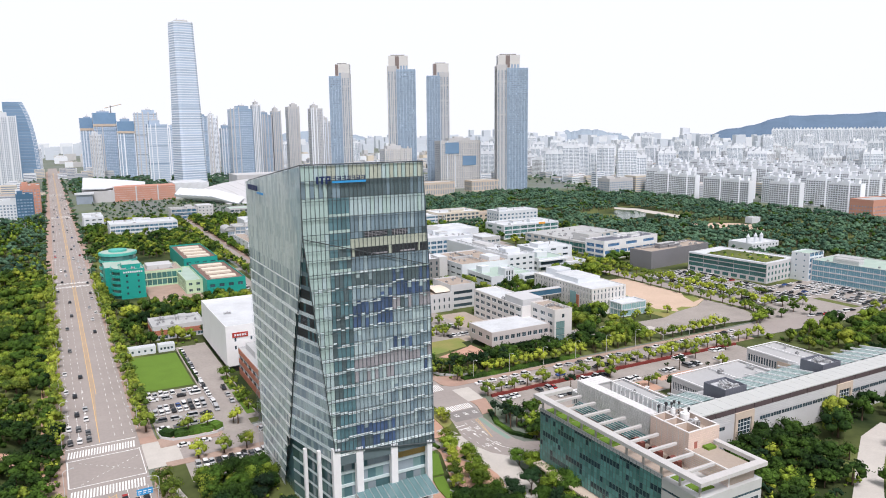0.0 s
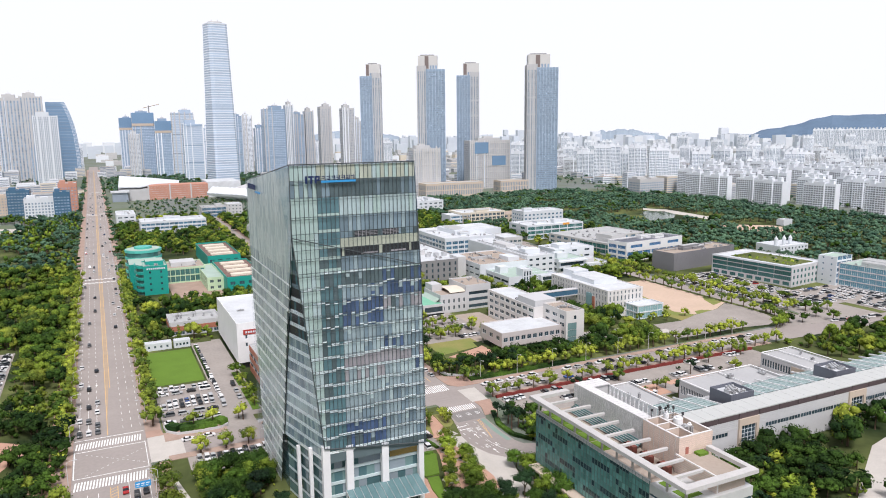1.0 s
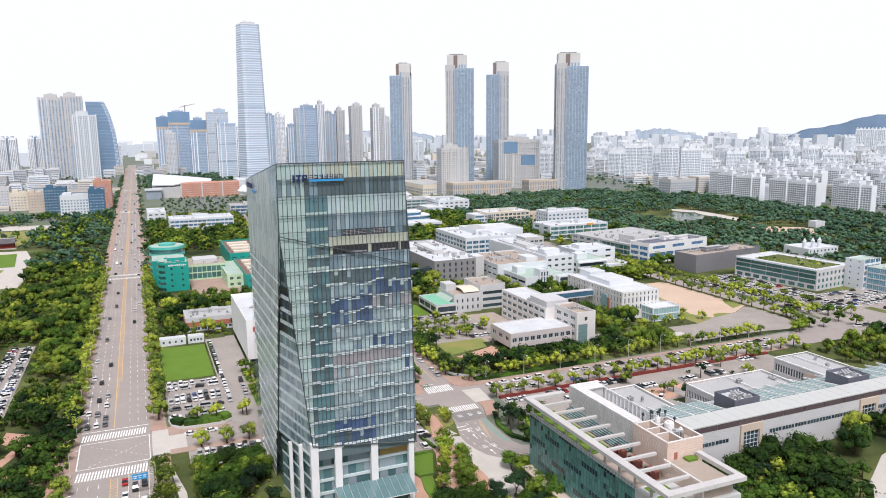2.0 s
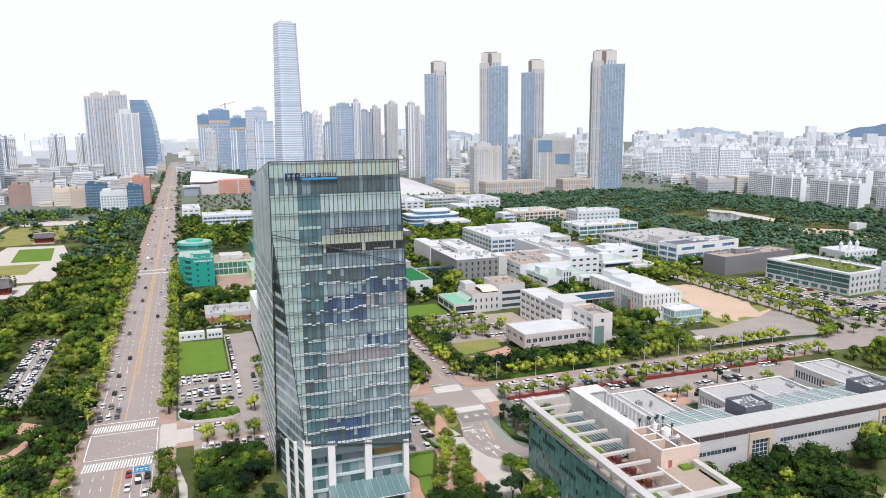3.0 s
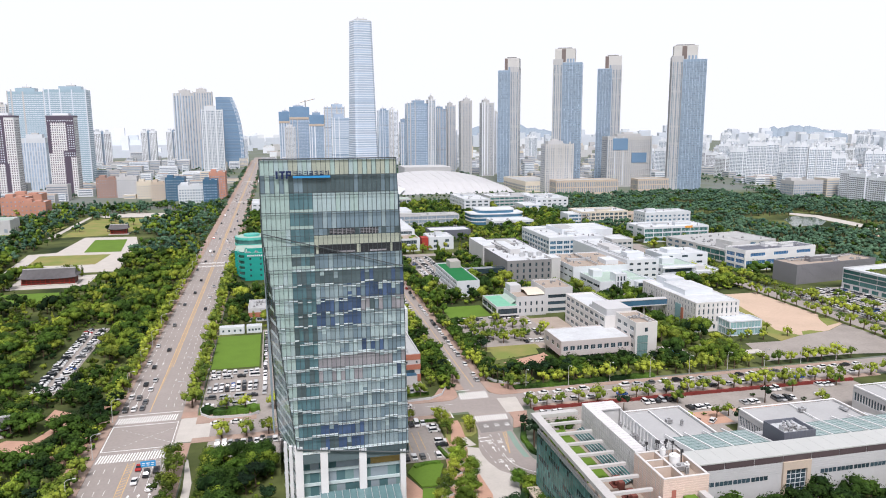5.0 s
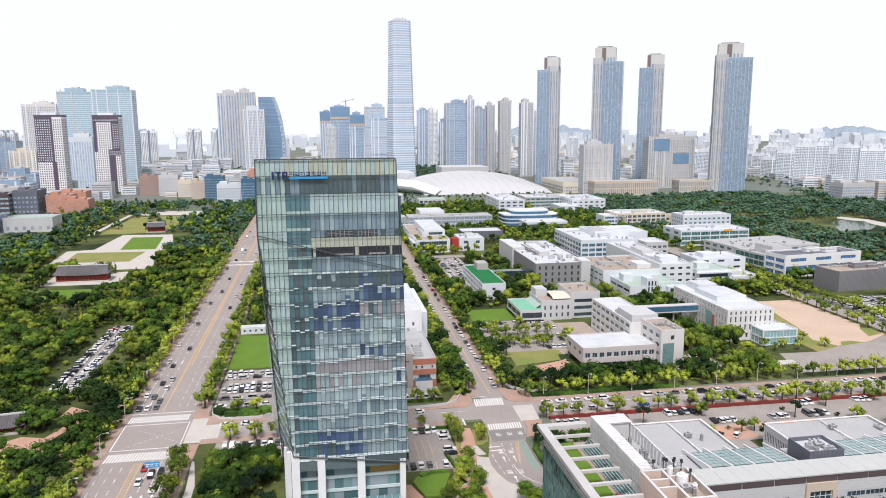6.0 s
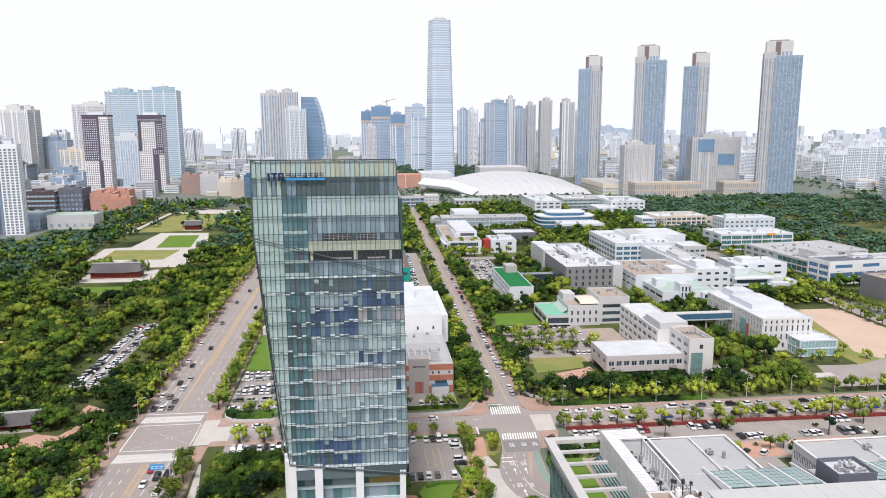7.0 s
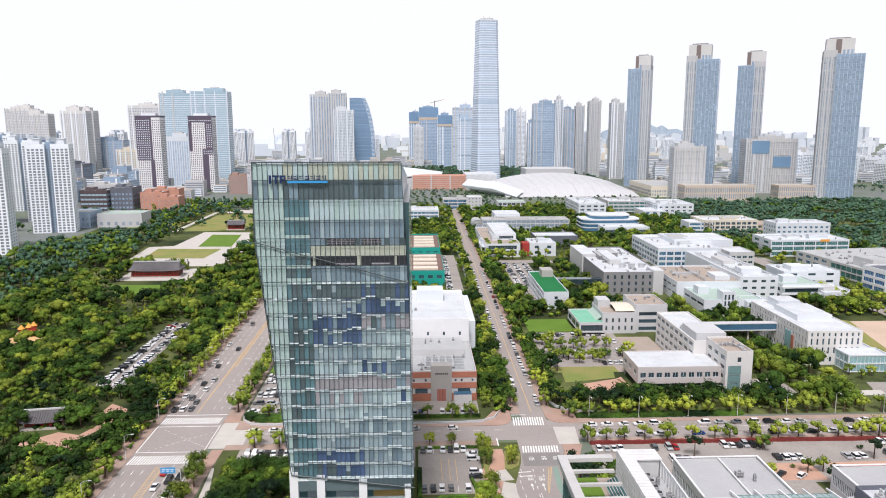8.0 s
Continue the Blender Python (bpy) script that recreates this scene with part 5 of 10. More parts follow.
# ---- long low building with flat-roofed wings ----
def long_building():
    b = house("long_building", "long white building with pale flat roof, dark clerestory and tan portals", 170, 160)
    portals = (38.0, 96.5)
    s = Shape()
    s.box(8, 168, 6.4, 14.6, 0, 13.6, 0)
    part("wall", s, ["offwhite"], b)
    for x in portals:
        s = Shape()
        s.box(x, x + 9.8, 5.7, 6.38, 11.0, 13.6), s.box(x, x + 1.3, 5.7, 6.38, 0, 11.0), s.box(x + 8.5, x + 9.8, 5.7, 6.38, 0, 11.0)
        portal = part("portal", s, ["beige"], b, "tan stone portal")
        s = Shape()
        for i in range(5):
            s.box(x + 1.3 + i * 1.76, x + 1.45 + i * 1.76, 6.24, 6.39, 0.2, 11.0)
        for k in range(8):
            s.box(x + 1.3, x + 8.5, 6.25, 6.38, 0.2 + k * 1.5, 0.33 + k * 1.5)
        part("window_grid", s, ["white"], portal, "white window grid")
        s = Shape()
        s.poly([(x + 1.3, 6.36, 0), (x + 8.5, 6.36, 0), (x + 8.5, 6.36, 11), (x + 1.3, 6.36, 11)])
        part("window_pane", s, ["glass"], portal)
    for i in range(26):
        x = 9.0 + i * 6.1
        if any(p - 6.2 < x < p + 9.9 for p in portals):
            continue
        part("window", window_mesh(5.9, 1.6, "glass", "grey_light"), None, b, at=pose(x, 6.36, 8.2))
    for k in range(5):
        s = Shape()
        for x0, x1 in ((8, portals[0]), (portals[0] + 9.8, portals[1]), (portals[1] + 9.8, 168)):
            s.box(x0, x1, 6.3, 6.396, 10.1 + k * 0.7, 10.74 + k * 0.7)
        part("cladding_band", s, ["offwhite"], b)
    s = Shape()
    s.box(8, 168, 6.6, 14.6, 13.6, 15.62)
    upper = part("clerestory", s, ["offwhite"], b, "clerestory storey under the roof")
    for i in range(16):
        s = Shape()
        s.box(8.3 + i * 10.0, 17.9 + i * 10.0, 6.26, 6.598, 13.62, 15.5)
        part("clerestory_window", s, ["clerestory_dark"], upper, "long dark clerestory window")
    s = Shape()
    s.box(7, 170, 6.16, 15.2, 15.62, 16.0)
    top = part("roof", s, ["roof_pale"], b, "flat pale grey-green overhanging roof")
    s = Shape()
    for i in range(33):
        s.box(8 + i * 5.0, 8.06 + i * 5.0, 6.2, 15.1, 16.0, 16.03)
    part("roof_seams", s, ["roof_grey"], top, kind="stuff")
    # wings behind, with a raised rim round each flat roof
    for x0, x1, y0, y1 in ((9, 36.5, 37, 62), (57, 98.5, 37, 54.6), (117, 137.5, 38, 64.8)):
        block(b, x0, y0, x1, y1, 0, 9.2, "offwhite", "roof_deck", {"W": (1, 4, 3.8, 3.4, 18, 0.8), "N": (1, 4, 4.5, 2.6, 12, 0.75), "E": (1, 4, 3.8, 3.4, 14, 0.8), "S": None}, para=0.45)
        s = Shape()
        for xa, xb, ya, yb in ((x0 - 0.15, x1 + 0.15, y1 - 0.5, y1 + 0.15), (x0 - 0.15, x0 + 0.5, y0, y1 - 0.5), (x1 - 0.5, x1 + 0.15, y0, y1 - 0.5)):
            s.box(xa, xb, ya, yb, 9.66, 9.84)
        part("roof_rim", s, ["bright_white"], b, "white metal roof rim")
        s = Shape()
        s.box(x0 + (x1 - x0) * 0.52, x0 + (x1 - x0) * 0.52 + 0.4, y0, y1 - 0.6, 9.2, 9.6)
        part("roof_beam", s, ["bright_white"], b)
        roof_units(b, x0 + 12, x1 - 3, y0 + 6, y1 - 4, 9.2, 2, int(x0))
        # low link with skylight towards the long roof
        s = Shape()
        s.box(x0 - 6 if x0 > 20 else x0, x1 + 8, 14.6, y0, 0, 8.8, 0, 1)
        part("link", s, ["offwhite", "roof_deck"], b, "low link block under the skylight")
    for x0, n in ((18, 4), (63, 7), (122.5, 6)):
        for i in range(n):
            bay = Shape()
            bay.poly([(x0 + 7.2 * i + 0.1, 23.5, 11.6), (x0 + 7.2 * i + 7.1, 23.5, 11.6), (x0 + 7.2 * i + 7.1, 37.0, 9.9), (x0 + 7.2 * i + 0.1, 37.0, 9.9)])
            pane = part("skylight", bay, ["canopy_glass"], b, "sloping teal glass skylight")
            f = Shape()
            for c in range(5):
                f.tube((x0 + 7.2 * i + 0.08 + c * 1.75, 23.4, 11.62), (x0 + 7.2 * i + 0.08 + c * 1.75, 37.2, 9.9), 0.07, 4)
            for r in range(6):
                f.tube((x0 + 7.2 * i + 0.1, 23.6 + r * 2.66, 11.62 - r * 0.335), (x0 + 7.2 * i + 7.1, 23.6 + r * 2.66, 11.62 - r * 0.335), 0.06, 4)
            part("glazing_bar", f, ["metal_green"], pane)
        for i in range(n + 1):
            f = Shape()
            x = x0 + 7.2 * i
            f.box(x - 0.22, x + 0.22, 20.5, 40.0, 9.5, 9.9)
            f.poly([(x - 0.22, 20.5, 12.4), (x + 0.22, 20.5, 12.4), (x + 0.22, 40, 10.0), (x - 0.22, 40, 10.0)])
            f.poly([(x - 0.22, 20.5, 9.9), (x - 0.22, 20.5, 12.4), (x - 0.22, 40, 10.0), (x - 0.22, 40, 9.9)])
            f.poly([(x + 0.22, 20.5, 12.4), (x + 0.22, 20.5, 9.9), (x + 0.22, 40, 9.9), (x + 0.22, 40, 10.0)])
            f.poly([(x + 0.22, 20.5, 9.9), (x + 0.22, 20.5, 12.4), (x - 0.22, 20.5, 12.4), (x - 0.22, 20.5, 9.9)])
            part("skylight_beam", f, ["bright_white"], b, "white sloping skylight beam")
    # slate plant enclosures with a sunken deck
    for x0, y0, seed in ((49.2, 20.2, 67), (107.6, 19.8, 125)):
        s = Shape()
        s.box(x0, x0 + 12, y0, y0 + 10.4, 8.8, 14.4, 0, 1)
        for xa, xb, ya, yb in ((x0, x0 + 12, y0, y0 + 0.3), (x0, x0 + 12, y0 + 10.1, y0 + 10.4), (x0, x0 + 0.3, y0 + 0.3, y0 + 10.1), (x0 + 11.7, x0 + 12, y0 + 0.3, y0 + 10.1)):
            s.box(xa, xb, ya, yb, 14.4, 15.7)
        box = part("plant_box", s, ["slate", "roof_white"], b, "dark slate-clad plant enclosure")
        for k in range(9):
            s = Shape()
            s.box(x0 + 0.6 + k * 1.3, x0 + 0.68 + k * 1.3, y0 - 0.03, y0 - 0.002, 8.9, 15.7)
            part("cladding_joint", s, ["slate_pale"], box)
        roof_units(b, x0 + 2.5, x0 + 9.5, y0 + 2, y0 + 8.4, 14.4, 5, seed)
        s = Shape()
        for k in range(3):
            s.tube((x0 + 4 + k * 1.6, y0 + 4, 15.4), (x0 + 5 + k * 1.6, y0 + 7, 16.0), 0.4, 8), s.tube((x0 + 5 + k * 1.6, y0 + 7, 14.4), (x0 + 5 + k * 1.6, y0 + 7, 16.4), 0.4, 8)
        part("duct", s, ["metal"], box, "bent metal air ducts")
    s = Shape()
    s.box(116.8, 117.1, 41, 48, 1, 8.0)
    part("tan_panel", s, ["beige"], b, "tan wall panel")


long_building()


# ---- campus blocks ----
def simple(name, label, x0, y0, x1, y1, h, wall, roof, sides, glass="glass", frame_mat="white", units=6, rot=0, para=0.8, z0=0, joined=False, seed=None, group=""):
    b = house(name, label, x0, y0, rot, group=group)
    block(b, 0, 0, x1 - x0, y1 - y0, z0, h, wall, roof, sides, glass, frame_mat, para, joined=joined)
    if units > 3:
        rg = random.Random(int(x0 * 3 + y0))
        W_, D_ = x1 - x0, y1 - y0
        for k in range(1 + (W_ * D_ > 1500) + (W_ * D_ > 3000)):
            rw, rd = rg.uniform(0.14, 0.3) * W_, rg.uniform(0.14, 0.3) * D_
            rx, ry = rg.uniform(0.08, 0.62) * W_, rg.uniform(0.12, 0.62) * D_
            s = Shape()
            s.box(rx, rx + rw, ry, ry + rd, h - para, h + rg.uniform(1.4, 3.2), 0, 1)
            s.box(rx - 0.25, rx + rw + 0.25, ry - 0.25, ry + rd + 0.25, h + 1.2, h + 1.35, 1)
            part("roof_room", s, [wall, "roof_grey"], b)
        s = Shape()
        s.box(W_ * 0.1, W_ * 0.9, D_ * 0.72, D_ * 0.72 + 0.7, h - para + 0.6, h - para + 1.2)
        for k in range(6):
            s.box(W_ * (0.1 + 0.15 * k), W_ * (0.1 + 0.15 * k) + 0.3, D_ * 0.72 + 0.2, D_ * 0.72 + 0.5, h - para, h - para + 0.6)
        part("pipe_run", s, ["metal"], b)
    if units:
        roof_units(b, 3, x1 - x0 - 3, 3, y1 - y0 - 3, h - para, units, seed or int(x0 + y0))
    return b


# white hall on short columns
b = house("white_hall", "windowless white cube hall with a red sign", 67, 343)
block(b, 0, 0, 55, 62, 3.2, 23.2, "bright_white", "roof_white", {"S": (2, 3.9, 8.0, 1.9, 7, 1.05), "W": None}, glass="glass", para=1.2)
s = Shape()
s.box(55.02, 58.5, 6, 60, 0, 20.5)
part("side_block", s, ["white"], b)
s = Shape()
s.box(1.5, 53.5, 1.5, 60, 0, 3.2)
part("recessed_base", s, ["dark"], b, "dark recessed ground floor")
for i in range(9):
    s = Shape()
    s.box(0.3 + i * 6.7, 0.9 + i * 6.7, 0.3, 0.9, 0, 3.2)
    part("column", s, ["white"], b)
s = Shape()
s.box(30, 44, 40, 52, 22, 28)
part("roof_room", s, ["white"], b)
s = Shape()
s.box(3, 10.5, -0.3, -0.003, 17.2, 19.6)
sign = part("sign", s, ["red"], b, "red sign with unreadable white lettering")
for i in range(5):
    s = Shape()
    s.box(4 + i * 1.2, 4.8 + i * 1.2, -0.4, -0.302, 17.9, 18.9)
    part("sign_bar", s, ["white"], sign)
roof_units(b, 6, 48, 6, 30, 22, 4, 77)

# brick block before the hall
b = house("brick_building", "low red-brick building with grey stone entrance portal", 72, 298)
block(b, 0, 0, 49.8, 42, 0, 13.2, "offwhite", "roof_grey", {"W": (2, 5, 1.5, 3.2, 5, 0.7), "E": (2, 5, 1.5, 3.2, 5, 0.7)}, frame_mat="dark", para=0.9)
for z0, z1 in ((0.0, 3.2), (5.6, 8.0), (10.2, 12.7)):
    s = Shape()
    s.box(-0.2, 50.0, -0.25, -0.003, z0, z1), s.box(49.803, 50.0, -0.003, 41.8, z0, z1), s.box(-0.2, -0.003, -0.003, 41.8, z0, z1)
    band_of_brick = part("brick_band", s, ["brick"], b, "red brick band")
    s = Shape()
    for k in range(int((z1 - z0) / 0.3)):
        s.box(-0.215, 50.015, -0.265, -0.251, z0 + 0.26 + k * 0.3, z0 + 0.30 + k * 0.3), s.box(50.001, 50.015, -0.25, 41.8, z0 + 0.26 + k * 0.3, z0 + 0.30 + k * 0.3)
    part("mortar", s, ["redbrown"], band_of_brick, kind="stuff")
s = Shape()
s.box(-0.1, 49.9, -0.12, -0.003, 8.0, 10.2)
part("stone_course", s, ["pinkgrey"], b, "tan stone course with small windows")
for x in (3, 8, 13, 18, 23, 28, 40.6, 43.2, 47.8):
    part("window", window_mesh(0.8, 1.0, "glass", "dark"), None, b, at=pose(x, -0.14, 8.6))
for x in (2, 9.5, 17, 24, 42):
    part("window", window_mesh(5.2, 2.1, "glass", "dark"), None, b, at=pose(x, -0.02, 3.3))
s = Shape()
s.box(30.6, 39.4, -0.9, 4, 0, 15.6)
portal = part("portal", s, ["stone_portal"], b, "tall grey stone entrance portal")
s = Shape()
s.box(33.2, 36.9, -0.95, -0.903, 0.2, 5.4)
door = part("portal_door", s, ["redbrown"], portal)
for i in range(2):
    s = Shape()
    s.box(34.3 + i * 1.2, 34.45 + i * 1.2, -0.98, -0.952, 0.2, 5.4)
    part("door_bar", s, ["dark"], door)
for i in range(7):
    s = Shape()
    s.box(32.4 + i * 0.8, 32.95 + i * 0.8, -0.95, -0.903, 11.8, 12.5)
    part("sign_bar", s, ["dark"], portal, "dark unreadable lettering")
s = Shape()
s.box(40.2, 47.6, -4.5, -0.3, 0, 4.2, 0, 1)
part("glass_kiosk", s, ["grey_light", "glass_blue"], b, "pale entrance kiosk with a blue glass roof")
s = Shape()
s.box(3, 46, 22, 40, 12.3, 15.4, 0, 1)
part("plant_room", s, ["grey_light", "roof_grey"], b, "grey roof plant room")
for i in range(5):
    s = Shape()
    s.box(28, 45, 4 + i * 3.4, 4.7 + i * 3.4, 12.4, 13.6), s.box(28 + i * 3, 28.8 + i * 3, 4, 20, 12.9, 13.5)
    part("duct", s, ["metal"], b)
for i in range(3):
    s = Shape()
    s.box(31 + i * 2.4, 32.8 + i * 2.4, 2, 6, 12.2, 14.2)
    part("chiller", s, ["dark"], b, "dark roof chiller")
roof_units(b, 3, 46, 3, 20, 12.3, 12, 41), roof_units(b, 5, 44, 24, 38, 15.4, 8, 43)

b = simple("brick_annex", "long one-storey brick annex with pale upper band", 42.5, 419, 70.5, 441, 8.2, "offwhite", "roof_grey", {"S": (1, 3, 0.6, 1.8, 7, 0.8)}, units=12)
s = Shape()
s.box(-0.15, 28.15, -0.15, 21.5, 2.8, 5.6)
part("brick_band", s, ["brick"], b, "red-brown brick band")
for x0, x1 in ((27.5, 41), (42.2, 50.5)):
    b = simple("site_cabin", "white prefabricated site cabin beside the lawn", x0, 395, x1, 400, 4.0, "white", "roof_white", {"S": (1, 3, 1.2, 1.4, 4, 1.2)}, units=0, para=0.2, group="site cabins")

# teal complex
b = house("teal_institute", "teal and mint green institute with rounded tower", 32.5, 537)
block(b, 4, 0, 20, 24, 0, 21, "teal", "roof_green", {"S": (4, 4.2, 3, 1.7, 2, 1.5), "W": (4, 4.2, 3, 1.4, 3, 0.9), "E": (4, 4.2, 3, 1.7, 3, 2.0)}, glass="glass", frame_mat="teal")
for k in range(5):
    s = Shape()
    s.prism([(4, 1), (4, 23), *[(4 - 5.5 * math.sin(radians(a)), 12 + 11 * math.cos(radians(a))) for a in range(15, 166, 15)]], 2.4 + k * 4.2, 4.2 + k * 4.2, 0)
    part("balcony_band", s, ["teal"], b, "curved teal balcony band")
s = Shape()
s.prism([(4, 2), (4, 22), *[(4 - 4.6 * math.sin(radians(a)), 12 + 10 * math.cos(radians(a))) for a in range(15, 166, 15)]], 0, 21.5, 0, 1)
part("rounded_end", s, ["glass_teal", "roof_green"], b, "rounded glazed end")
s = Shape()
s.box(6, 18, 6, 20, 20, 23.5, 0, 1)
part("roof_room", s, ["teal", "roof_green"], b)
for i in range(9):
    s = Shape()
    s.box(6.2 + i * 1.4, 7.2 + i * 1.4, -0.2, -0.004, 18.4, 19.5)
    part("sign_bar", s, ["white"], b, "white unreadable sign character")
s = Shape()
s.prism([(8 + 13 * math.cos(radians(a)), 62 + 13 * math.sin(radians(a))) for a in range(0, 360, 20)], 0, 24, 0, 1)
part("drum", s, ["glass_teal", "roof_green"], b, "round drum block with green roof")
for k in range(5):
    s = Shape()
    s.prism([(8 + 13.6 * math.cos(radians(a)), 62 + 13.6 * math.sin(radians(a))) for a in range(0, 360, 20)], 2 + k * 5.2, 3.8 + k * 5.2, 0)
    part("drum_band", s, ["teal_light"], b, "pale teal drum band")
for r, z0, z1, m, n in ((12.4, 24.6, 24.9, "roof_green", "drum_roof"), (6.5, 24.9, 26.4, "teal_light", "roof_lantern")):
    s = Shape()
    s.prism([(8 + r * math.cos(radians(a)), 62 + r * math.sin(radians(a))) for a in range(0, 360, 20)], z0, z1)
    part(n, s, [m], b)
s = Shape()
s.box(-4, 16, 24.1, 50, 0, 19, 0, 1)
part("link_block", s, ["teal", "roof_green"], b, "teal block joining the rounded wings")
roof_units(b, 22, 48, 38, 62, 11.2, 9, 91), roof_units(b, 6, 18, 2, 5, 20.2, 3, 92)
s = Shape()
s.box(26, 44, 44, 60, 11.2, 14.4)
part("roof_room", s, ["offwhite"], b)
block(b, 20.3, 34, 50, 66, 0, 12, "mint", "roof_tan", {"S": (2, 5, 1.2, 4.2, 8, 0.9)}, glass="glass_teal", frame_mat="teal")
block(b, 46, -6, 57.5, 52, 0, 10, "mint", "roof_green", {"W": (2, 4.5, 1.5, 2, 8, 0.6), "S": (2, 4.5, 1.5, 2, 2, 0.5)}, frame_mat="mint")
for y0, y1 in ((-22, 56), (76, 152)):
    y1 = y0 + 74 if y0 < 0 else y0 + 78
    block(b, 57.6, y0, 84.5, y1, 0, 12, "teal", "roof_brown", {"S": (1, 5, 6.2, 2.4, 4, 3.6)}, frame_mat="teal", para=1.2, name="hall_wall")
    for k in range(4):
        s = Shape()
        ya = y0 + 9 + k * 16
        s.box(62, 80, ya, ya + 7, 10.8, 11.6)
        s.prism([(62, ya), (80, ya), (80, ya + 7), (62, ya + 7)], 11.6, 12.1, 0)
        part("roof_monitor", s, ["beige_pale"], b, "pale raised roof light")
sheet("teal_court", [(54, 88, 505, 572)], 0.1, "paving", "brownish paved forecourt", "pavement")


# ---- blocks east of the side street ----
b = house("laboratory", "white four-storey laboratory with a low front wing and stair tower", 193, 303)
block(b, 31.2, 20, 48, 72, 0, 17, "warm_white", "roof_white", {"W": (4, 4.0, 1.6, 2.0, 8, 0.72), "S": None}, glass="glass", frame_mat="white")
block(b, 37, -2, 48.6, 19.9, 0, 19, "warm_white", "roof_tan", {"W": (4, 4.2, 1.6, 2.0, 3, 0.6), "S": (1, 4, 14, 2.2, 1, 1.8)}, frame_mat="white")
block(b, 0, 2, 36.9, 25, 3.4, 11, "pinkgrey", "roof_white", {"S": (1, 3, 2.7, 2.3, 10, 0.7), "W": (1, 3, 3.0, 2.2, 3, 0.5)}, frame_mat="white", para=0.4, name="wing_wall", label="pinkish-grey clad wing on columns")
for i in range(6):
    for y in (3, 24):
        s = Shape()
        s.box(0.6 + i * 7, 1.4 + i * 7, y - 0.4, y + 0.4, 0, 3.4)
        part("column", s, ["concrete"], b)
s = Shape()
s.box(8, 36, 6, 24.5, 0, 3.4)
part("recessed_base", s, ["glass"], b, "dark recessed ground floor")
for k in range(3):
    part("window", window_mesh(5.6, 3.7, "lobby_glass", "metal_green", 1.4), None, b, at=pose(38.0, -2.06, 0.9 + k * 3.9))
roof_units(b, 33, 46, 36, 44, 16.2, 9, 12), roof_units(b, 38, 47, 0, 10, 18.2, 8, 13)
s = Shape()
s.box(33, 47, 22, 40, 16.2, 20)
part("plant_room", s, ["offwhite"], b)

b = house("fin_building", "white five-storey building with narrow slit windows", 285, 336)
block(b, 0, 0, 27, 60, 0, 17, "warm_white", "roof_white", {"W": [(1, 4.0, 1.5, 2.6, 16, 0.35), (2, 4.4, 5.6, 3.2, 20, 0.3), (1, 4, 14.2, 1.8, 20, 0.3)], "S": [(1, 4, 1.5, 2.6, 8, 0.4), (2, 4.4, 5.6, 3.2, 9, 0.34), (1, 4, 14.2, 1.8, 9, 0.34)]}, glass="glass", frame_mat="white", para=0.5)
for x0, x1, y0, y1, h in ((5, 23, 20, 44, 19.5), (8, 20, 46, 58, 20.5)):
    s = Shape()
    s.box(x0, x1, y0, y1, 16.5, h, 0, 1)
    part("roof_room", s, ["white", "roof_white"], b)
block(b, 14, -11, 34, -0.02, 0, 8.4, "white", "roof_white", {"S": (2, 4.0, 0.35, 3.4, 5, 0.98), "W": (2, 4.0, 0.35, 3.4, 3, 0.98), "E": (2, 4.0, 0.35, 3.4, 3, 0.98)}, glass="annex_glass", frame_mat="white", name="annex_wall")
block(b, 27.05, -4, 35, 18, 0, 7.2, "white", "roof_white", {"S": None}, glass="glass_blue", name="annex_wall")
s = Shape()
s.box(-0.3, -0.004, 15, 21, 1, 12.5)
part("tall_window", s, ["annex_glass"], b, "tall blue glazed bay")
s = Shape()
s.box(-0.32, -0.005, 12.5, 14.9, 1, 11)
part("accent_panel", s, ["brick"], b, "orange-red accent panel")
part("corner_window", window_mesh(6, 3.2, "annex_glass", "white"), None, b, at=pose(0.6, -0.07, 4))
part("corner_window", window_mesh(6, 3.2, "annex_glass", "white"), None, b, at=pose(0.6, -0.07, 0.6))
# link bridge
b = house("link_bridge", "glazed footbridge between two white buildings", 242, 366)
s = Shape()
s.box(0, 43, 0, 4.5, 8.6, 9.2, 0), s.box(0, 43, 0, 4.5, 12.2, 12.6, 0)
part("deck", s, ["offwhite"], b)
s = Shape()
s.box(0.1, 42.9, 0.15, 4.35, 9.2, 12.2)
part("glazing", s, ["glass_blue"], b, "blue-grey glazed side")
for x in (14, 29):
    s = Shape()
    s.box(x - 0.4, x + 0.4, 1.8, 2.6, 0, 8.6)
    part("pier", s, ["concrete"], b)

b = house("ribbon_building", "white building with dark ribbon windows and a green terrace", 186, 388)
block(b, 33, 7, 51, 32, 0, 16, "offwhite", "roof_tan", {"S": [(3, 4.2, 1.2, 2.0, 1, 0.82)], "W": (3, 4.2, 1.2, 1.6, 4, 0.3)}, frame_mat="dark")
block(b, 14, 5, 33, 30, 0, 12, "offwhite", "roof_tan", {"S": (2, 4.4, 2, 2.4, 5, 0.3), "W": (2, 4.2, 2, 2.2, 4, 0.3)}, frame_mat="dark")
block(b, 0, 0, 14, 30, 2.2, 8, "offwhite", "roof_mint", {"S": (1, 3, 1.0, 3.2, 1, 0.94), "W": (1, 3, 1.0, 3.2, 3, 0.96)}, frame_mat="dark", para=0.6)
s = Shape()
s.box(1, 13, 1, 29, 0, 2.2)
part("recessed_base", s, ["dark"], b)
g = Shape()
g.poly([(11, 6, 7.4), (13.95, 6, 9.6), (13.95, 28, 9.6), (11, 28, 7.4)])
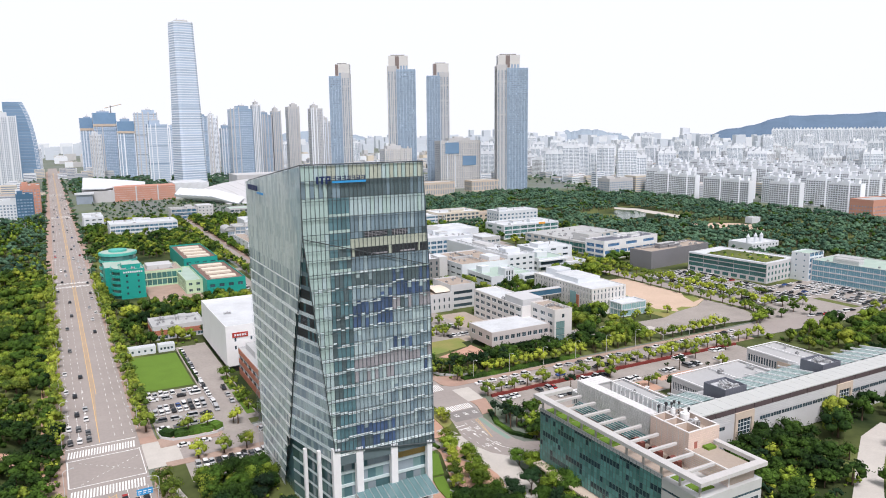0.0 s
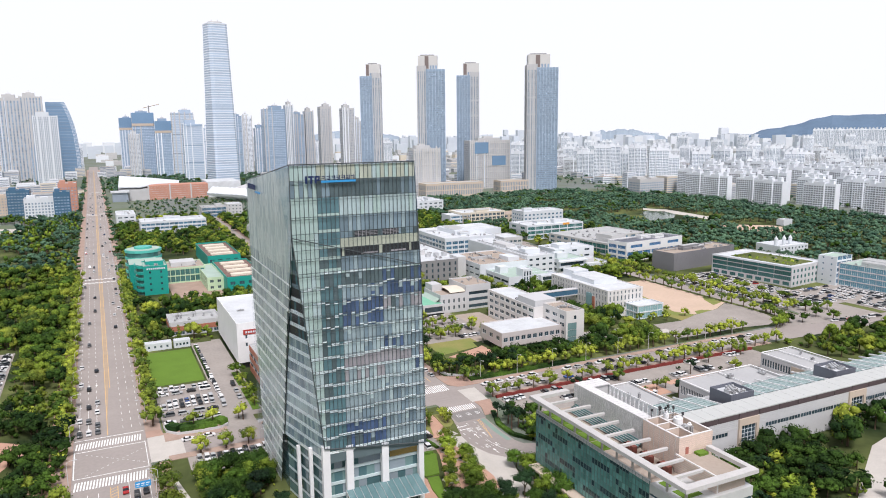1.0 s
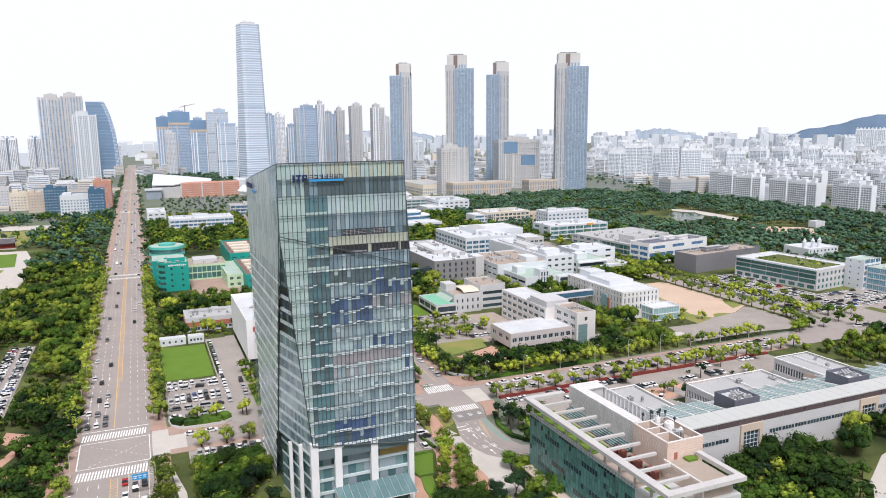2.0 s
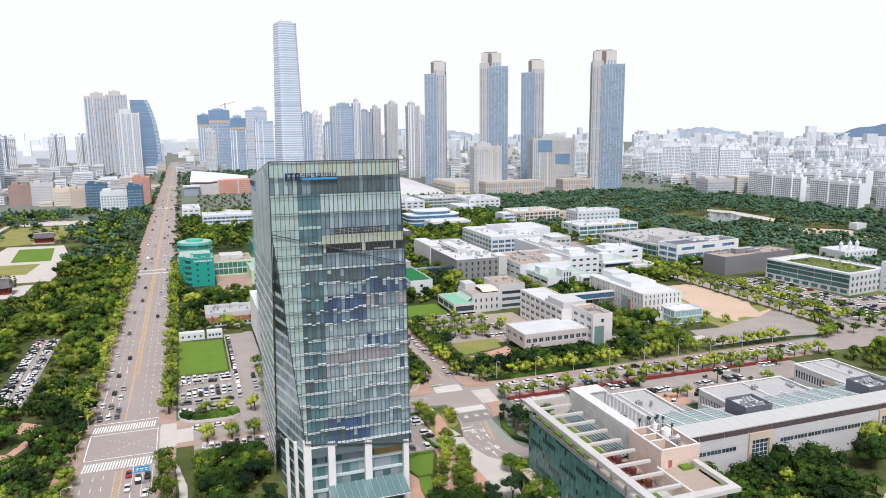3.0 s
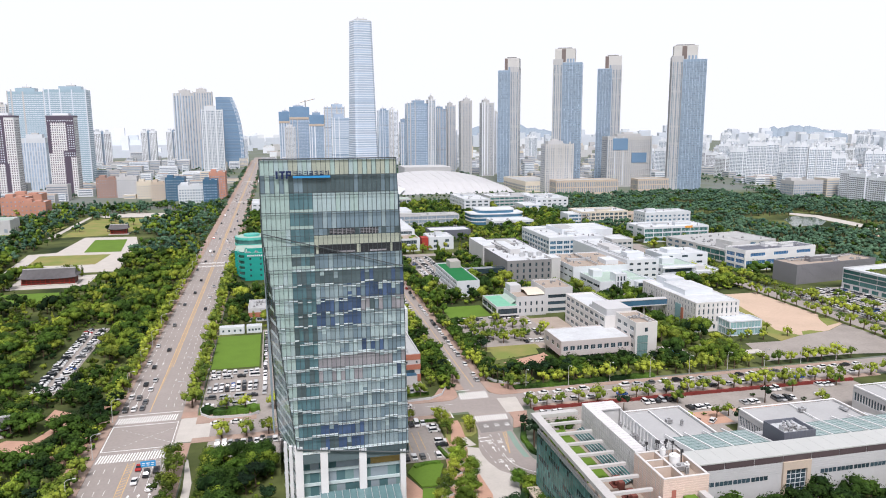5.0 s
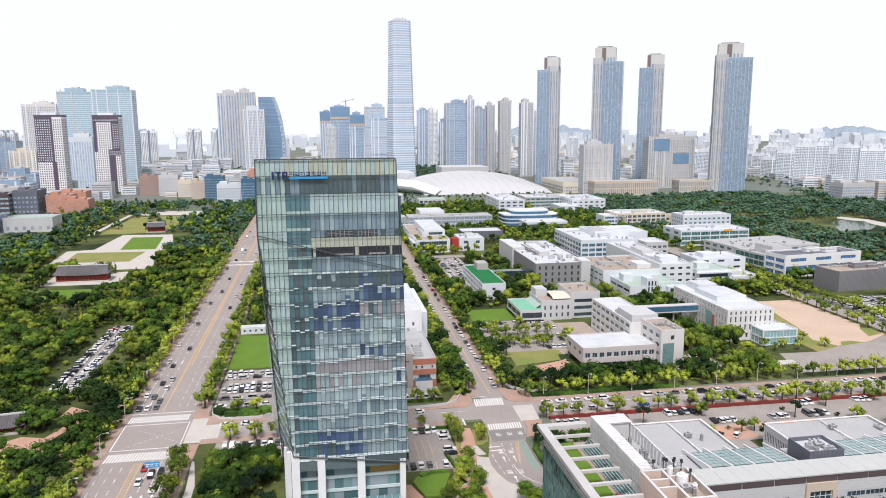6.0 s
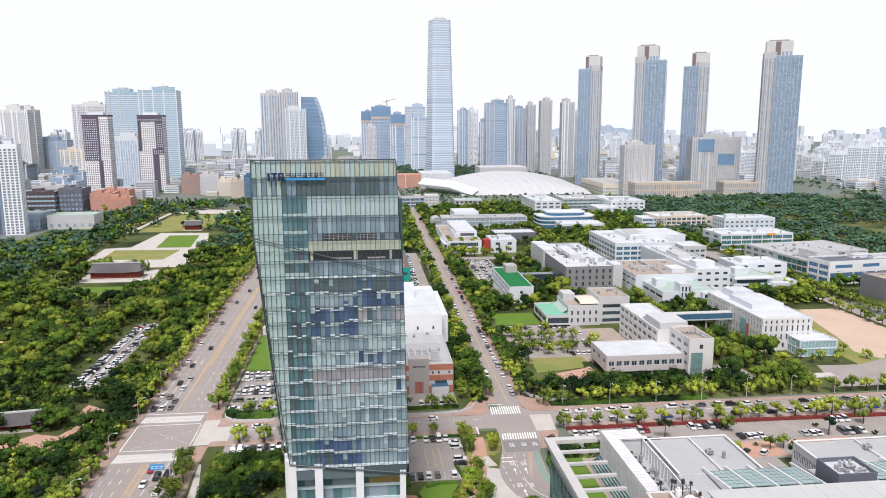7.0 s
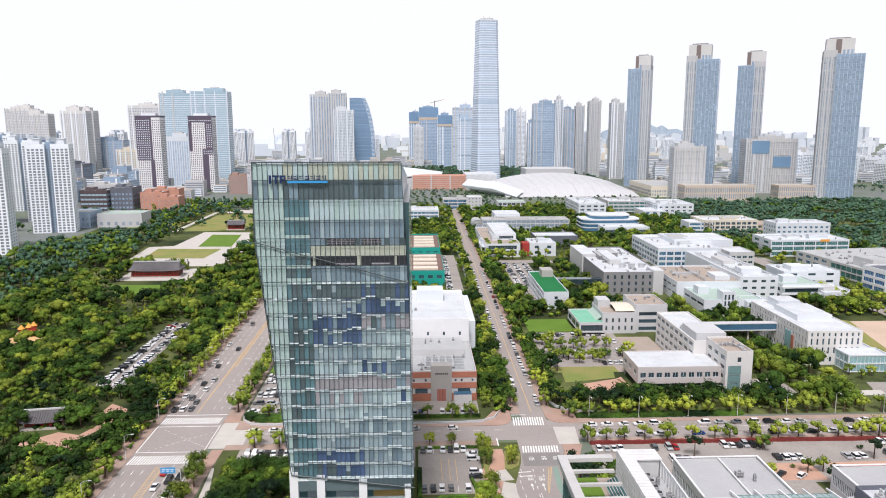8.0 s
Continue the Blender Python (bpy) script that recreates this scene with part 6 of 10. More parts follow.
part("sloped_glazing", g, ["roof_green"], b, "sloping green glazed canopy")
s = Shape()
s.box(15, 22, 20, 30, 11.2, 15.6)
part("stair_tower", s, ["offwhite"], b)
s = Shape()
for i in range(9):
    a0, a1 = radians(20 * i), radians(20 * i + 20)
    s.poly([(22, 17 - 9 * math.cos(a0), 12 + 1.6 * math.sin(a0)), (33, 17 - 9 * math.cos(a0), 12 + 1.6 * math.sin(a0)), (33, 17 - 9 * math.cos(a1), 12 + 1.6 * math.sin(a1)), (22, 17 - 9 * math.cos(a1), 12 + 1.6 * math.sin(a1))])
part("vaulted_roof", s, ["beige_pale"], b, "tan barrel-vaulted roof")
roof_units(b, 35, 49, 10, 30, 15.2, 4, 5)

b = simple("green_roof_block", "white block with a deep green roof", 177, 449, 193, 515, 11, "white", "roof_deepgreen", {"W": (3, 3.4, 1.0, 1.8, 12, 0.8), "S": (2, 4, 2, 2, 1, 2.2)}, units=0)
s = Shape()
s.box(7, 15, 48, 60, 10.2, 15)
part("stair_head", s, ["concrete"], b)
s = Shape()
s.box(16.1, 47, 40, 47, 6.5, 10.2)
part("footbridge", s, ["glass"], b, "grey glazed connecting bridge")

b = simple("grey_tower_block", "grey concrete laboratory block with roof plant", 224, 484, 264, 586, 16, "grey", "roof_white", {"S": (3, 4.5, 2.2, 2.6, 8, 0.3), "W": (1, 4, 1, 1.2, 14, 0.2)}, units=34, frame_mat="dark")
for x0, x1, y0, y1, h in ((-1, 10, 60, 104, 17.5), (12, 20, 30, 70, 19), (34, 41, -1, 14, 17)):
    s = Shape()
    s.box(x0, x1, y0, y1, 0 if x0 < 0 or x1 > 40 else 15, h, 0, 1)
    part("bay", s, ["grey_light", "roof_white"], b)
for i in range(3):
    s = Shape()
    s.tube((18 + i * 7, 20, 15.2), (18 + i * 7, 20, 18), 2.2, 12)
    part("cooling_tower", s, ["metal"], b)

# white factory group with a green deck
b = house("white_factory", "cluster of white flat-roofed factory blocks with green roof decks", 268, 420)
block(b, 5, 12, 42, 46, 0, 9, "white", "roof_green", {"S": (1, 3, 3, 1.2, 3, 0.3), "W": (1, 3, 4.5, 1.6, 3, 0.9)}, frame_mat="dark")
block(b, 0, 46.1, 44, 100, 0, 13, "white", "roof_tan", {"W": (2, 4.5, 4, 1.2, 6, 0.7)}, frame_mat="dark")
block(b, 16, 11, 24, 20, 0, 14, "white", "roof_white", {"S": (3, 4, 1, 3.2, 3, 0.5)}, frame_mat="dark")
block(b, 30, 8, 46, 24, 0, 8.5, "white", "roof_white", {"S": (2, 4, 1, 2.4, 1, 0.9)}, frame_mat="dark")
block(b, 44.1, 50, 70, 150, 0, 15, "white", "roof_white", {"S": (3, 4.5, 2, 1.6, 4, 0.5), "W": None}, frame_mat="dark")
block(b, 70.1, 44, 96, 70, 0, 11, "white", "roof_green", {"S": (2, 4.4, 1.2, 2.4, 1, 0.9), "W": (2, 4.4, 1.2, 2.4, 1, 0.8)}, frame_mat="dark")
for z in (4.2, 8.6):
    s = Shape()
    s.box(69, 97, 41.5, 43.99, z, z + 1.0)
    part("balcony", s, ["white"], b, "white projecting balcony")
for x0, y0, w, d, z, h, m in ((8, 30, 7, 8, 8.2, 13, "white"), (50, 62, 14, 10, 14.2, 18, "white"), (52, 96, 9, 22, 14.2, 16.6, "grey_light"), (6, 70, 18, 3, 12.2, 14, "metal"), (28, 52, 10, 14, 12.2, 15.4, "white"), (74, 52, 10, 9, 10.2, 14.4, "white"), (92, 76, 12, 12, 13.2, 16.5, "white"), (100, 48, 8, 8, 5.2, 8, "grey_light")):
    s = Shape()
    s.box(x0, x0 + w, y0, y0 + d, z, h)
    part("roof_room", s, [m], b)
for x0, y0, y1, z in ((48, 56, 140, 15.2), (66, 56, 140, 15.2), (20, 50, 96, 13.4)):
    s = Shape()
    s.box(x0, x0 + 0.8, y0, y1, z, z + 0.7)
    for y in range(int(y0), int(y1), 8):
        s.box(x0 + 0.2, x0 + 0.6, y, y + 0.3, z - 1.1, z)
    part("pipe_run", s, ["metal"], b)
block(b, 84, 70.1, 124, 96, 0, 14, "white", "roof_white", {"S": (2, 5, 6, 1.6, 3, 0.4)}, frame_mat="dark")
block(b, 96.1, 40, 118, 66, 0, 6, "white", "roof_white", {"S": (1, 4, 1, 2.6, 1, 0.9)}, frame_mat="dark")
roof_units(b, 3, 40, 60, 95, 12.2, 20, 8), roof_units(b, 48, 66, 60, 140, 14.2, 10, 9), roof_units(b, 88, 120, 74, 92, 13.2, 6, 10)

b = simple("wide_office", "white three-storey office with rows of grouped windows", 293, 578, 345, 650, 16, "white", "roof_white", {"S": (3, 4.3, 1.4, 2.7, 8, 0.84), "W": (3, 4.3, 1.4, 2.7, 10, 0.8)}, glass="glass_blue", units=14)
block(b, 20, 20, 70, 60, 0, 19, "white", "roof_white", {"S": None}, name="upper_wall")
block(b, 52.1, -16, 72, 10, 0, 15, "grey_light", "roof_white", {"S": (3, 4.2, 1.5, 2.0, 4, 0.7)})

b = simple("strip_office", "white office with broad window strips and an orange accent", 407, 620, 477, 656, 15, "white", "roof_white", {"S": (3, 4.4, 1.2, 3.2, 7, 0.92), "W": (3, 4.4, 1.6, 2.4, 2, 0.5)}, glass="glass_teal", units=5)
s = Shape()
s.box(44, 52, -0.35, -0.003, 13.2, 15.2)
part("accent_panel", s, ["orange"], b, "orange accent panel")
b = simple("dotted_block", "white block dotted with square windows", 446, 690, 500, 716, 20, "white", "roof_white", {"S": (4, 4.2, 2, 2.0, 10, 0.5), "W": (4, 4.2, 2, 2.0, 5, 0.5)}, glass="glass_blue", units=4)
b = simple("beige_office", "beige framed office with open upper storey", 400, 752, 458, 790, 15, "beige_pale", "roof_white", {"S": (3, 4.2, 1.5, 2.8, 10, 0.75), "W": (3, 4.2, 1.5, 2.8, 4, 0.7)}, units=4)
block(b, -16, 0, 10, 24, 0, 13, "white", "roof_white", {"S": (3, 4, 1.5, 2.2, 2, 0.9)}, glass="glass_blue", frame_mat="white")
block(b, 58.1, 4, 90, 30, 0, 10, "beige", "roof_tan", {"S": (2, 4.4, 1.5, 2.4, 4, 0.5)})
b = simple("glass_lab", "teal glazed laboratory with grey metal roof", 423, 500, 460, 546, 11, "grey_light", "roof_grey", {"S": (2, 4.6, 1.2, 3.6, 6, 0.97), "W": (2, 4.6, 1.2, 3.6, 8, 0.97)}, glass="glass_teal", frame_mat="metal_green", units=5, rot=7)
block(b, 6, 46.1, 88, 96, 0, 10, "grey_light", "roof_grey", {"S": (2, 4.5, 1.5, 2.4, 8, 0.6), "W": (2, 4.5, 1.5, 2.4, 5, 0.6)}, glass="glass_blue")
block(b, 8, 12, 26, 32, 10.2, 17, "grey_light", "roof_grey", {"S": None})
roof_units(b, 12, 80, 52, 90, 9.2, 16, 31)
b = simple("blue_window_office", "white office with blue ribbon windows", 415, 475, 486, 497, 17, "bright_white", "slate", {"S": [(2, 4.2, 1.0, 3.2, 7, 0.88), (1, 4, 11.6, 2.6, 3, 0.62)], "W": [(3, 4.8, 1.2, 3.0, 2, 0.86)]}, glass="glass_royal", units=5, rot=7)
b = simple("grey_warehouse", "dark grey metal-clad warehouse", 422, 426, 498, 448, 14.5, "slate_pale", "roof_tan", {}, units=8, rot=7)
s = Shape()
for i in range(76):
    s.box(i * 1.0, i * 1.0 + 0.12, -0.1, -0.002, 0.3, 14.2)
part("cladding_ribs", s, ["slate_pale"], b, kind="stuff")
b = simple("terrace_office", "three-storey green glass office with a planted roof", 453, 342, 496, 409, 15, "offwhite", "roof_white", {"W": [(1, 4.4, 1.0, 2.6, 9, 0.7), (3, 3.5, 4.6, 2.9, 5, 0.99)], "S": (3, 4.4, 1.4, 2.4, 9, 0.45)}, glass="glass_teal", frame_mat="metal_green", units=3, rot=7)
s = Shape()
s.box(8, 36, 6, 56, 14.2, 14.5)
part("roof_garden", s, ["land"], b, "shaggy planted roof")
rg = random.Random(8)
for k in range(40):
    s = Shape()
    x, y, r = rg.uniform(9, 35), rg.uniform(7, 55), rg.uniform(0.6, 1.5)
    s.tube((x, y, 14.4), (x + 0.2, y, 14.4 + r), r, 7, r2=r * 0.45)
    part("roof_shrub", s, [rg.choice(("leaf", "leaf_yellow", "leaf_mid"))], b)
s = Shape()
s.box(-1.2, 0.4, 0, 66, 14.2, 15.4)
part("fascia", s, ["white"], b, "deep white fascia")
b = simple("blue_glass_office", "white office wing with blue-green ribbon glazing", 494, 270, 532, 332, 16.5, "offwhite", "roof_green", {"W": (4, 4.0, 0.9, 3.4, 14, 0.98), "S": (4, 4.0, 0.9, 3.2, 8, 0.9)}, glass="glass_band", units=4, rot=5)
block(b, -3, 62.1, 16, 76, 0, 21, "white", "roof_green", {"W": (5, 4.2, 2, 1.2, 2, 0.2), "S": (5, 4.2, 1.6, 3.0, 3, 0.9)}, glass="glass_blue")
for i in range(3):
    s = Shape()
    s.box(-0.2, -0.004, 8 - i * 2, 9.4 - i * 2, 14.4, 15.9)
    part("sign_bar", s, ["blue"], b, "blue unreadable sign character")
b = simple("white_villa", "white villa with turrets among trees", 550, 432, 586, 458, 9, "white", "roof_white", {"S": (2, 4, 1.5, 1.8, 8, 0.4)}, units=0)
for x in (4, 14, 22):
    s = Shape()
    s.tube((x, 8, 8), (x, 8, 14), 1.6, 8), s.tube((x, 8, 14), (x, 8, 17), 1.8, 8, r2=0.1)
    part("turret", s, ["white"], b)
simple("roadside_office", "small white office at the edge of the lot", 470, 190, 500, 215, 9, "offwhite", "roof_white", {"W": (2, 4, 1.2, 2.4, 4, 0.7), "S": (2, 4, 1.2, 2.4, 5, 0.7)}, units=3)

# blocks along the side street further north
b = simple("terraced_office", "white office stepping back in planted terraces", 157, 630, 188, 735, 12, "white", "roof_tan", {"S": (2, 4.6, 2.2, 3.4, 1, 0.84), "W": (3, 3.8, 1.2, 1.8, 6, 0.4)}, glass="glass", units=10)
block(b, 11, 24, 30.5, 100, 11.3, 17, "white", "roof_white", {"S": (1, 4, 1.2, 2.6, 1, 0.8)})
for x, y in ((2, 4), (2, 14), (2, 26), (12, 4), (22, 5), (26, 14), (13, 16)):
    s = Shape()
    s.prism([(x, y), (x + 3.5, y), (x + 3.5, y + 3), (x, y + 3)], 11.2, 12.6)
    part("terrace_planter", s, ["leaf_mid"], b, "green terrace planting")
for i in range(5):
    s = Shape()
    s.box(-3.2, -2.7, i * 7, i * 7 + 0.5, 0, 13.4), s.box(-3.2, -0.02, i * 7, i * 7 + 0.5, 12.9, 13.4)
    part("screen_frame", s, ["white"], b, "white open frame before the facade")
for z in (4.4, 8.8):
    s = Shape()
    s.box(-3.3, -0.02, 0, 29, z, z + 0.6)
    part("balcony", s, ["white"], b)
b = simple("red_white_office", "white office with a red stair block", 197, 632, 220, 660, 12, "white", "roof_white", {"S": (2, 5, 2, 2.6, 2, 0.35)}, units=4)
s = Shape()
s.box(-6, -0.05, 4, 16, 0, 11)
part("stair_block", s, ["red"], b, "dark red stair block")
block(b, 14, 60, 56, 86, 0, 9, "slate", "roof_white", {"S": None}, name="rear_wall")
b = simple("glazed_institute", "long pale institute with glazed front and curved roofs", 168, 775, 262, 800, 14, "grey_light", "roof_grey", {"S": (3, 4.2, 1.4, 3.2, 18, 0.92), "W": (3, 4.2, 1.6, 2.0, 3, 0.6)}, glass="glass_mid", units=10)
block(b, 16, 25.1, 44, 60, 0, 17, "white", "roof_white", {"S": None})
for x0, x1 in ((-11, -0.05),):
    s = Shape()
    for ya in (-0.5, 23.5):
        s.poly([((x0 + x1) / 2 - (x1 - x0) / 2 * math.cos(radians(22.5 * i)), ya, 10 + 4 * math.sin(radians(22.5 * i))) for i in range(9)])
    for i in range(8):
        a0, a1 = radians(22.5 * i), radians(22.5 * i + 22.5)
        xm, rr = (x0 + x1) / 2, (x1 - x0) / 2
        zz = 10 if x0 < 0 else 14
        s.poly([(xm - rr * math.cos(a0), -1, zz + 4 * math.sin(a0)), (xm - rr * math.cos(a1), -1, zz + 4 * math.sin(a1)), (xm - rr * math.cos(a1), 24, zz + 4 * math.sin(a1)), (xm - rr * math.cos(a0), 24, zz + 4 * math.sin(a0))][::-1])
    part("curved_roof", s, ["roof_grey"], b, "pale curved metal roof")
block(b, -11, 0, -0.05, 24, 0, 10, "grey_light", "roof_grey", {"S": (2, 4.4, 1.2, 3.2, 5, 0.92), "W": (2, 4.4, 1.2, 3.2, 5, 0.92)}, glass="glass_mid")
b = house("curved_blue_office", "rounded office with deep blue window bands", 277, 778)
def rounded(x0, x1, y0, y1, r, n=6):
    """Outline with its two southern corners rounded."""
    a = [(x1, y1), (x0, y1)]
    a += [(x0 + r - r * math.cos(math.pi / 2 * i / n), y0 + r - r * math.sin(math.pi / 2 * i / n)) for i in range(n + 1)]
    a += [(x1 - r + r * math.sin(math.pi / 2 * i / n), y0 + r - r * math.cos(math.pi / 2 * i / n)) for i in range(n + 1)]
    return a
for k in range(4):
    grow = 0 if k < 3 else 10
    s = Shape()
    s.prism(rounded(0.4 + grow, 64.6 - grow, 0.4 + grow * 0.3, 30, 11), 0.4 + 4.2 * k, 3.4 + 4.2 * k)
    part("window_band", s, ["glass_blue"], b, "deep blue curved window band")
    s = Shape()
    s.prism(rounded(grow, 65 - grow, grow * 0.3, 30.4, 11.3), 3.4 + 4.2 * k, 4.6 + 4.2 * k)
    part("floor_band", s, ["white"], b, "white curved floor band")
s = Shape()
s.box(0.4, 64.6, 20, 30, 0, 0.4)
part("base", s, ["concrete"], b)
simple("black_band_hall", "low hall with black window band and white fascia", 292, 745, 340, 770, 9, "white", "roof_white", {"S": (1, 4, 2, 4.5, 1, 0.96)}, glass="glass", units=2)
simple("five_storey_lab", "white laboratory of five storeys", 296, 882, 330, 960, 19, "white", "roof_white", {"S": (4, 4.3, 1.5, 2.2, 4, 0.6), "W": (4, 4.3, 1.5, 2.2, 10, 0.6)}, units=8)
simple("glass_front_lab", "wide laboratory with green glass front", 350, 948, 420, 990, 15, "offwhite", "roof_white", {"S": (3, 4.4, 1.5, 2.8, 10, 0.9)}, glass="glass_teal", units=6)
b = simple("stepped_white_lab", "white laboratory with stepped roofs", 400, 900, 446, 960, 16, "white", "roof_white", {"S": (3, 4.6, 1.5, 2.0, 6, 0.5), "W": (3, 4.6, 1.5, 2.0, 8, 0.5)}, units=8)
block(b, -22, -14, 6, 24, 0, 9, "white", "roof_white", {"S": (2, 4, 1.2, 2.2, 3, 0.5)}, glass="glass_blue")
simple("small_teal_roof", "small pale building with a green roof", 208, 985, 246, 1010, 11, "offwhite", "roof_green", {"S": (2, 4.6, 1.5, 2.8, 6, 0.8)}, units=0)
b = simple("blue_office", "blue glass office with pale end block", 134, 985, 166, 1010, 15, "grey_light", "roof_grey", {"S": (3, 4.4, 1.6, 3.4, 5, 0.95)}, glass="glass_blue", units=4)
block(b, 32.1, -4, 52, 20, 0, 18, "offwhite", "roof_white", {"S": (4, 4.2, 2, 1.4, 4, 0.4)})
b = simple("school_block", "long white block with blue ribbon windows", 53, 868, 124, 905, 14, "white", "roof_white", {"S": [(1, 4, 1.2, 2.2, 12, 0.5), (2, 4.2, 5.0, 2.4, 14, 0.9)], "W": (3, 4, 1.2, 2, 4, 0.5), "E": (3, 4, 1.2, 2, 4, 0.5)}, glass="glass_blue", units=4)
simple("white_block", "plain white block beside the avenue", 30.5, 946, 52, 1000, 15, "white", "roof_white", {"S": (3, 4.4, 2, 1.6, 3, 0.6), "W": (3, 4.4, 2, 1.6, 6, 0.4)}, units=4)


# ---- tall buildings further off, distance haze in their colours ----
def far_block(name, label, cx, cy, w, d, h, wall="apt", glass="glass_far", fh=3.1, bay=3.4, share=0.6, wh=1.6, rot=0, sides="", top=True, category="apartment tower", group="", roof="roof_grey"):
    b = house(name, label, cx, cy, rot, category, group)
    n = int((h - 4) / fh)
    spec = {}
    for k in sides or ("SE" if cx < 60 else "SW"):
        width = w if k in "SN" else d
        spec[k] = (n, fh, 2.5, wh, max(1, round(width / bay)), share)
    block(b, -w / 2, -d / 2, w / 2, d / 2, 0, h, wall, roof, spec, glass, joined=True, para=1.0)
    if top and category == "building":
        for x0, x1, y0, y1, z1 in ((-w * 0.42, -w * 0.12, -d * 0.1, d * 0.35, h + 3), (w * 0.05, w * 0.3, -d * 0.3, d * 0.1, h + 1.2)):
            s = Shape()
            s.box(x0, x1, y0, y1, h - 1, z1)
            part("roof_room", s, [wall], b)
    elif top:
        rg = random.Random(int(cx * 5 + cy))
        strips, bands = Shape(), Shape()
        for k in range(rg.choice((2, 3, 4))):
            x = -w / 2 + w * (k + rg.uniform(0.3, 0.7)) / 4
            strips.box(x, x + rg.uniform(1.2, 3.0), -d / 2 - 0.5, -d / 2 - 0.06, 3, h + rg.choice((0, 0, 2, 4)))
        for sx in (-1, 1):
            strips.box(sx * w / 2 - 0.9, sx * w / 2 + 0.9, -d / 2 - 0.4, -d / 2 + 1.4, 0, h + 1.5)
        part("strip_cladding", strips, [rg.choice(("band_pale", "apt", "grey_light"))], b, kind="stuff")
        if category == "office tower" and h > 110:
            for z in (h * rg.uniform(0.3, 0.42), h * rg.uniform(0.62, 0.75), h - 5):
                bands.box(-w / 2 - 0.2, w / 2 + 0.2, -d / 2 - 0.3, d / 2 + 0.2, z, z + rg.uniform(1.8, 3.0))
            part("machine_banding", bands, [rg.choice(("glass_tower", "glass_far"))], b, kind="stuff")
        off, tall = rg.uniform(-0.15, 0.15) * w, rg.uniform(4, 9)
        s = Shape()
        s.box(off - w * 0.28, off + w * 0.26, -d * 0.3, d * 0.25, h - 1, h + tall)
        tier = part("roof_tier", s, [wall], b)
        s = Shape()
        s.box(off - w * 0.12, off + w * 0.1, -d * 0.15, d * 0.15, h + tall, h + tall + 2.5)
        s.tube((off, 0, h + tall + 2.5), (off, 0, h + tall + 7), 0.35, 5)
        part("roof_mast", s, ["grey_light"], tier)
    return b


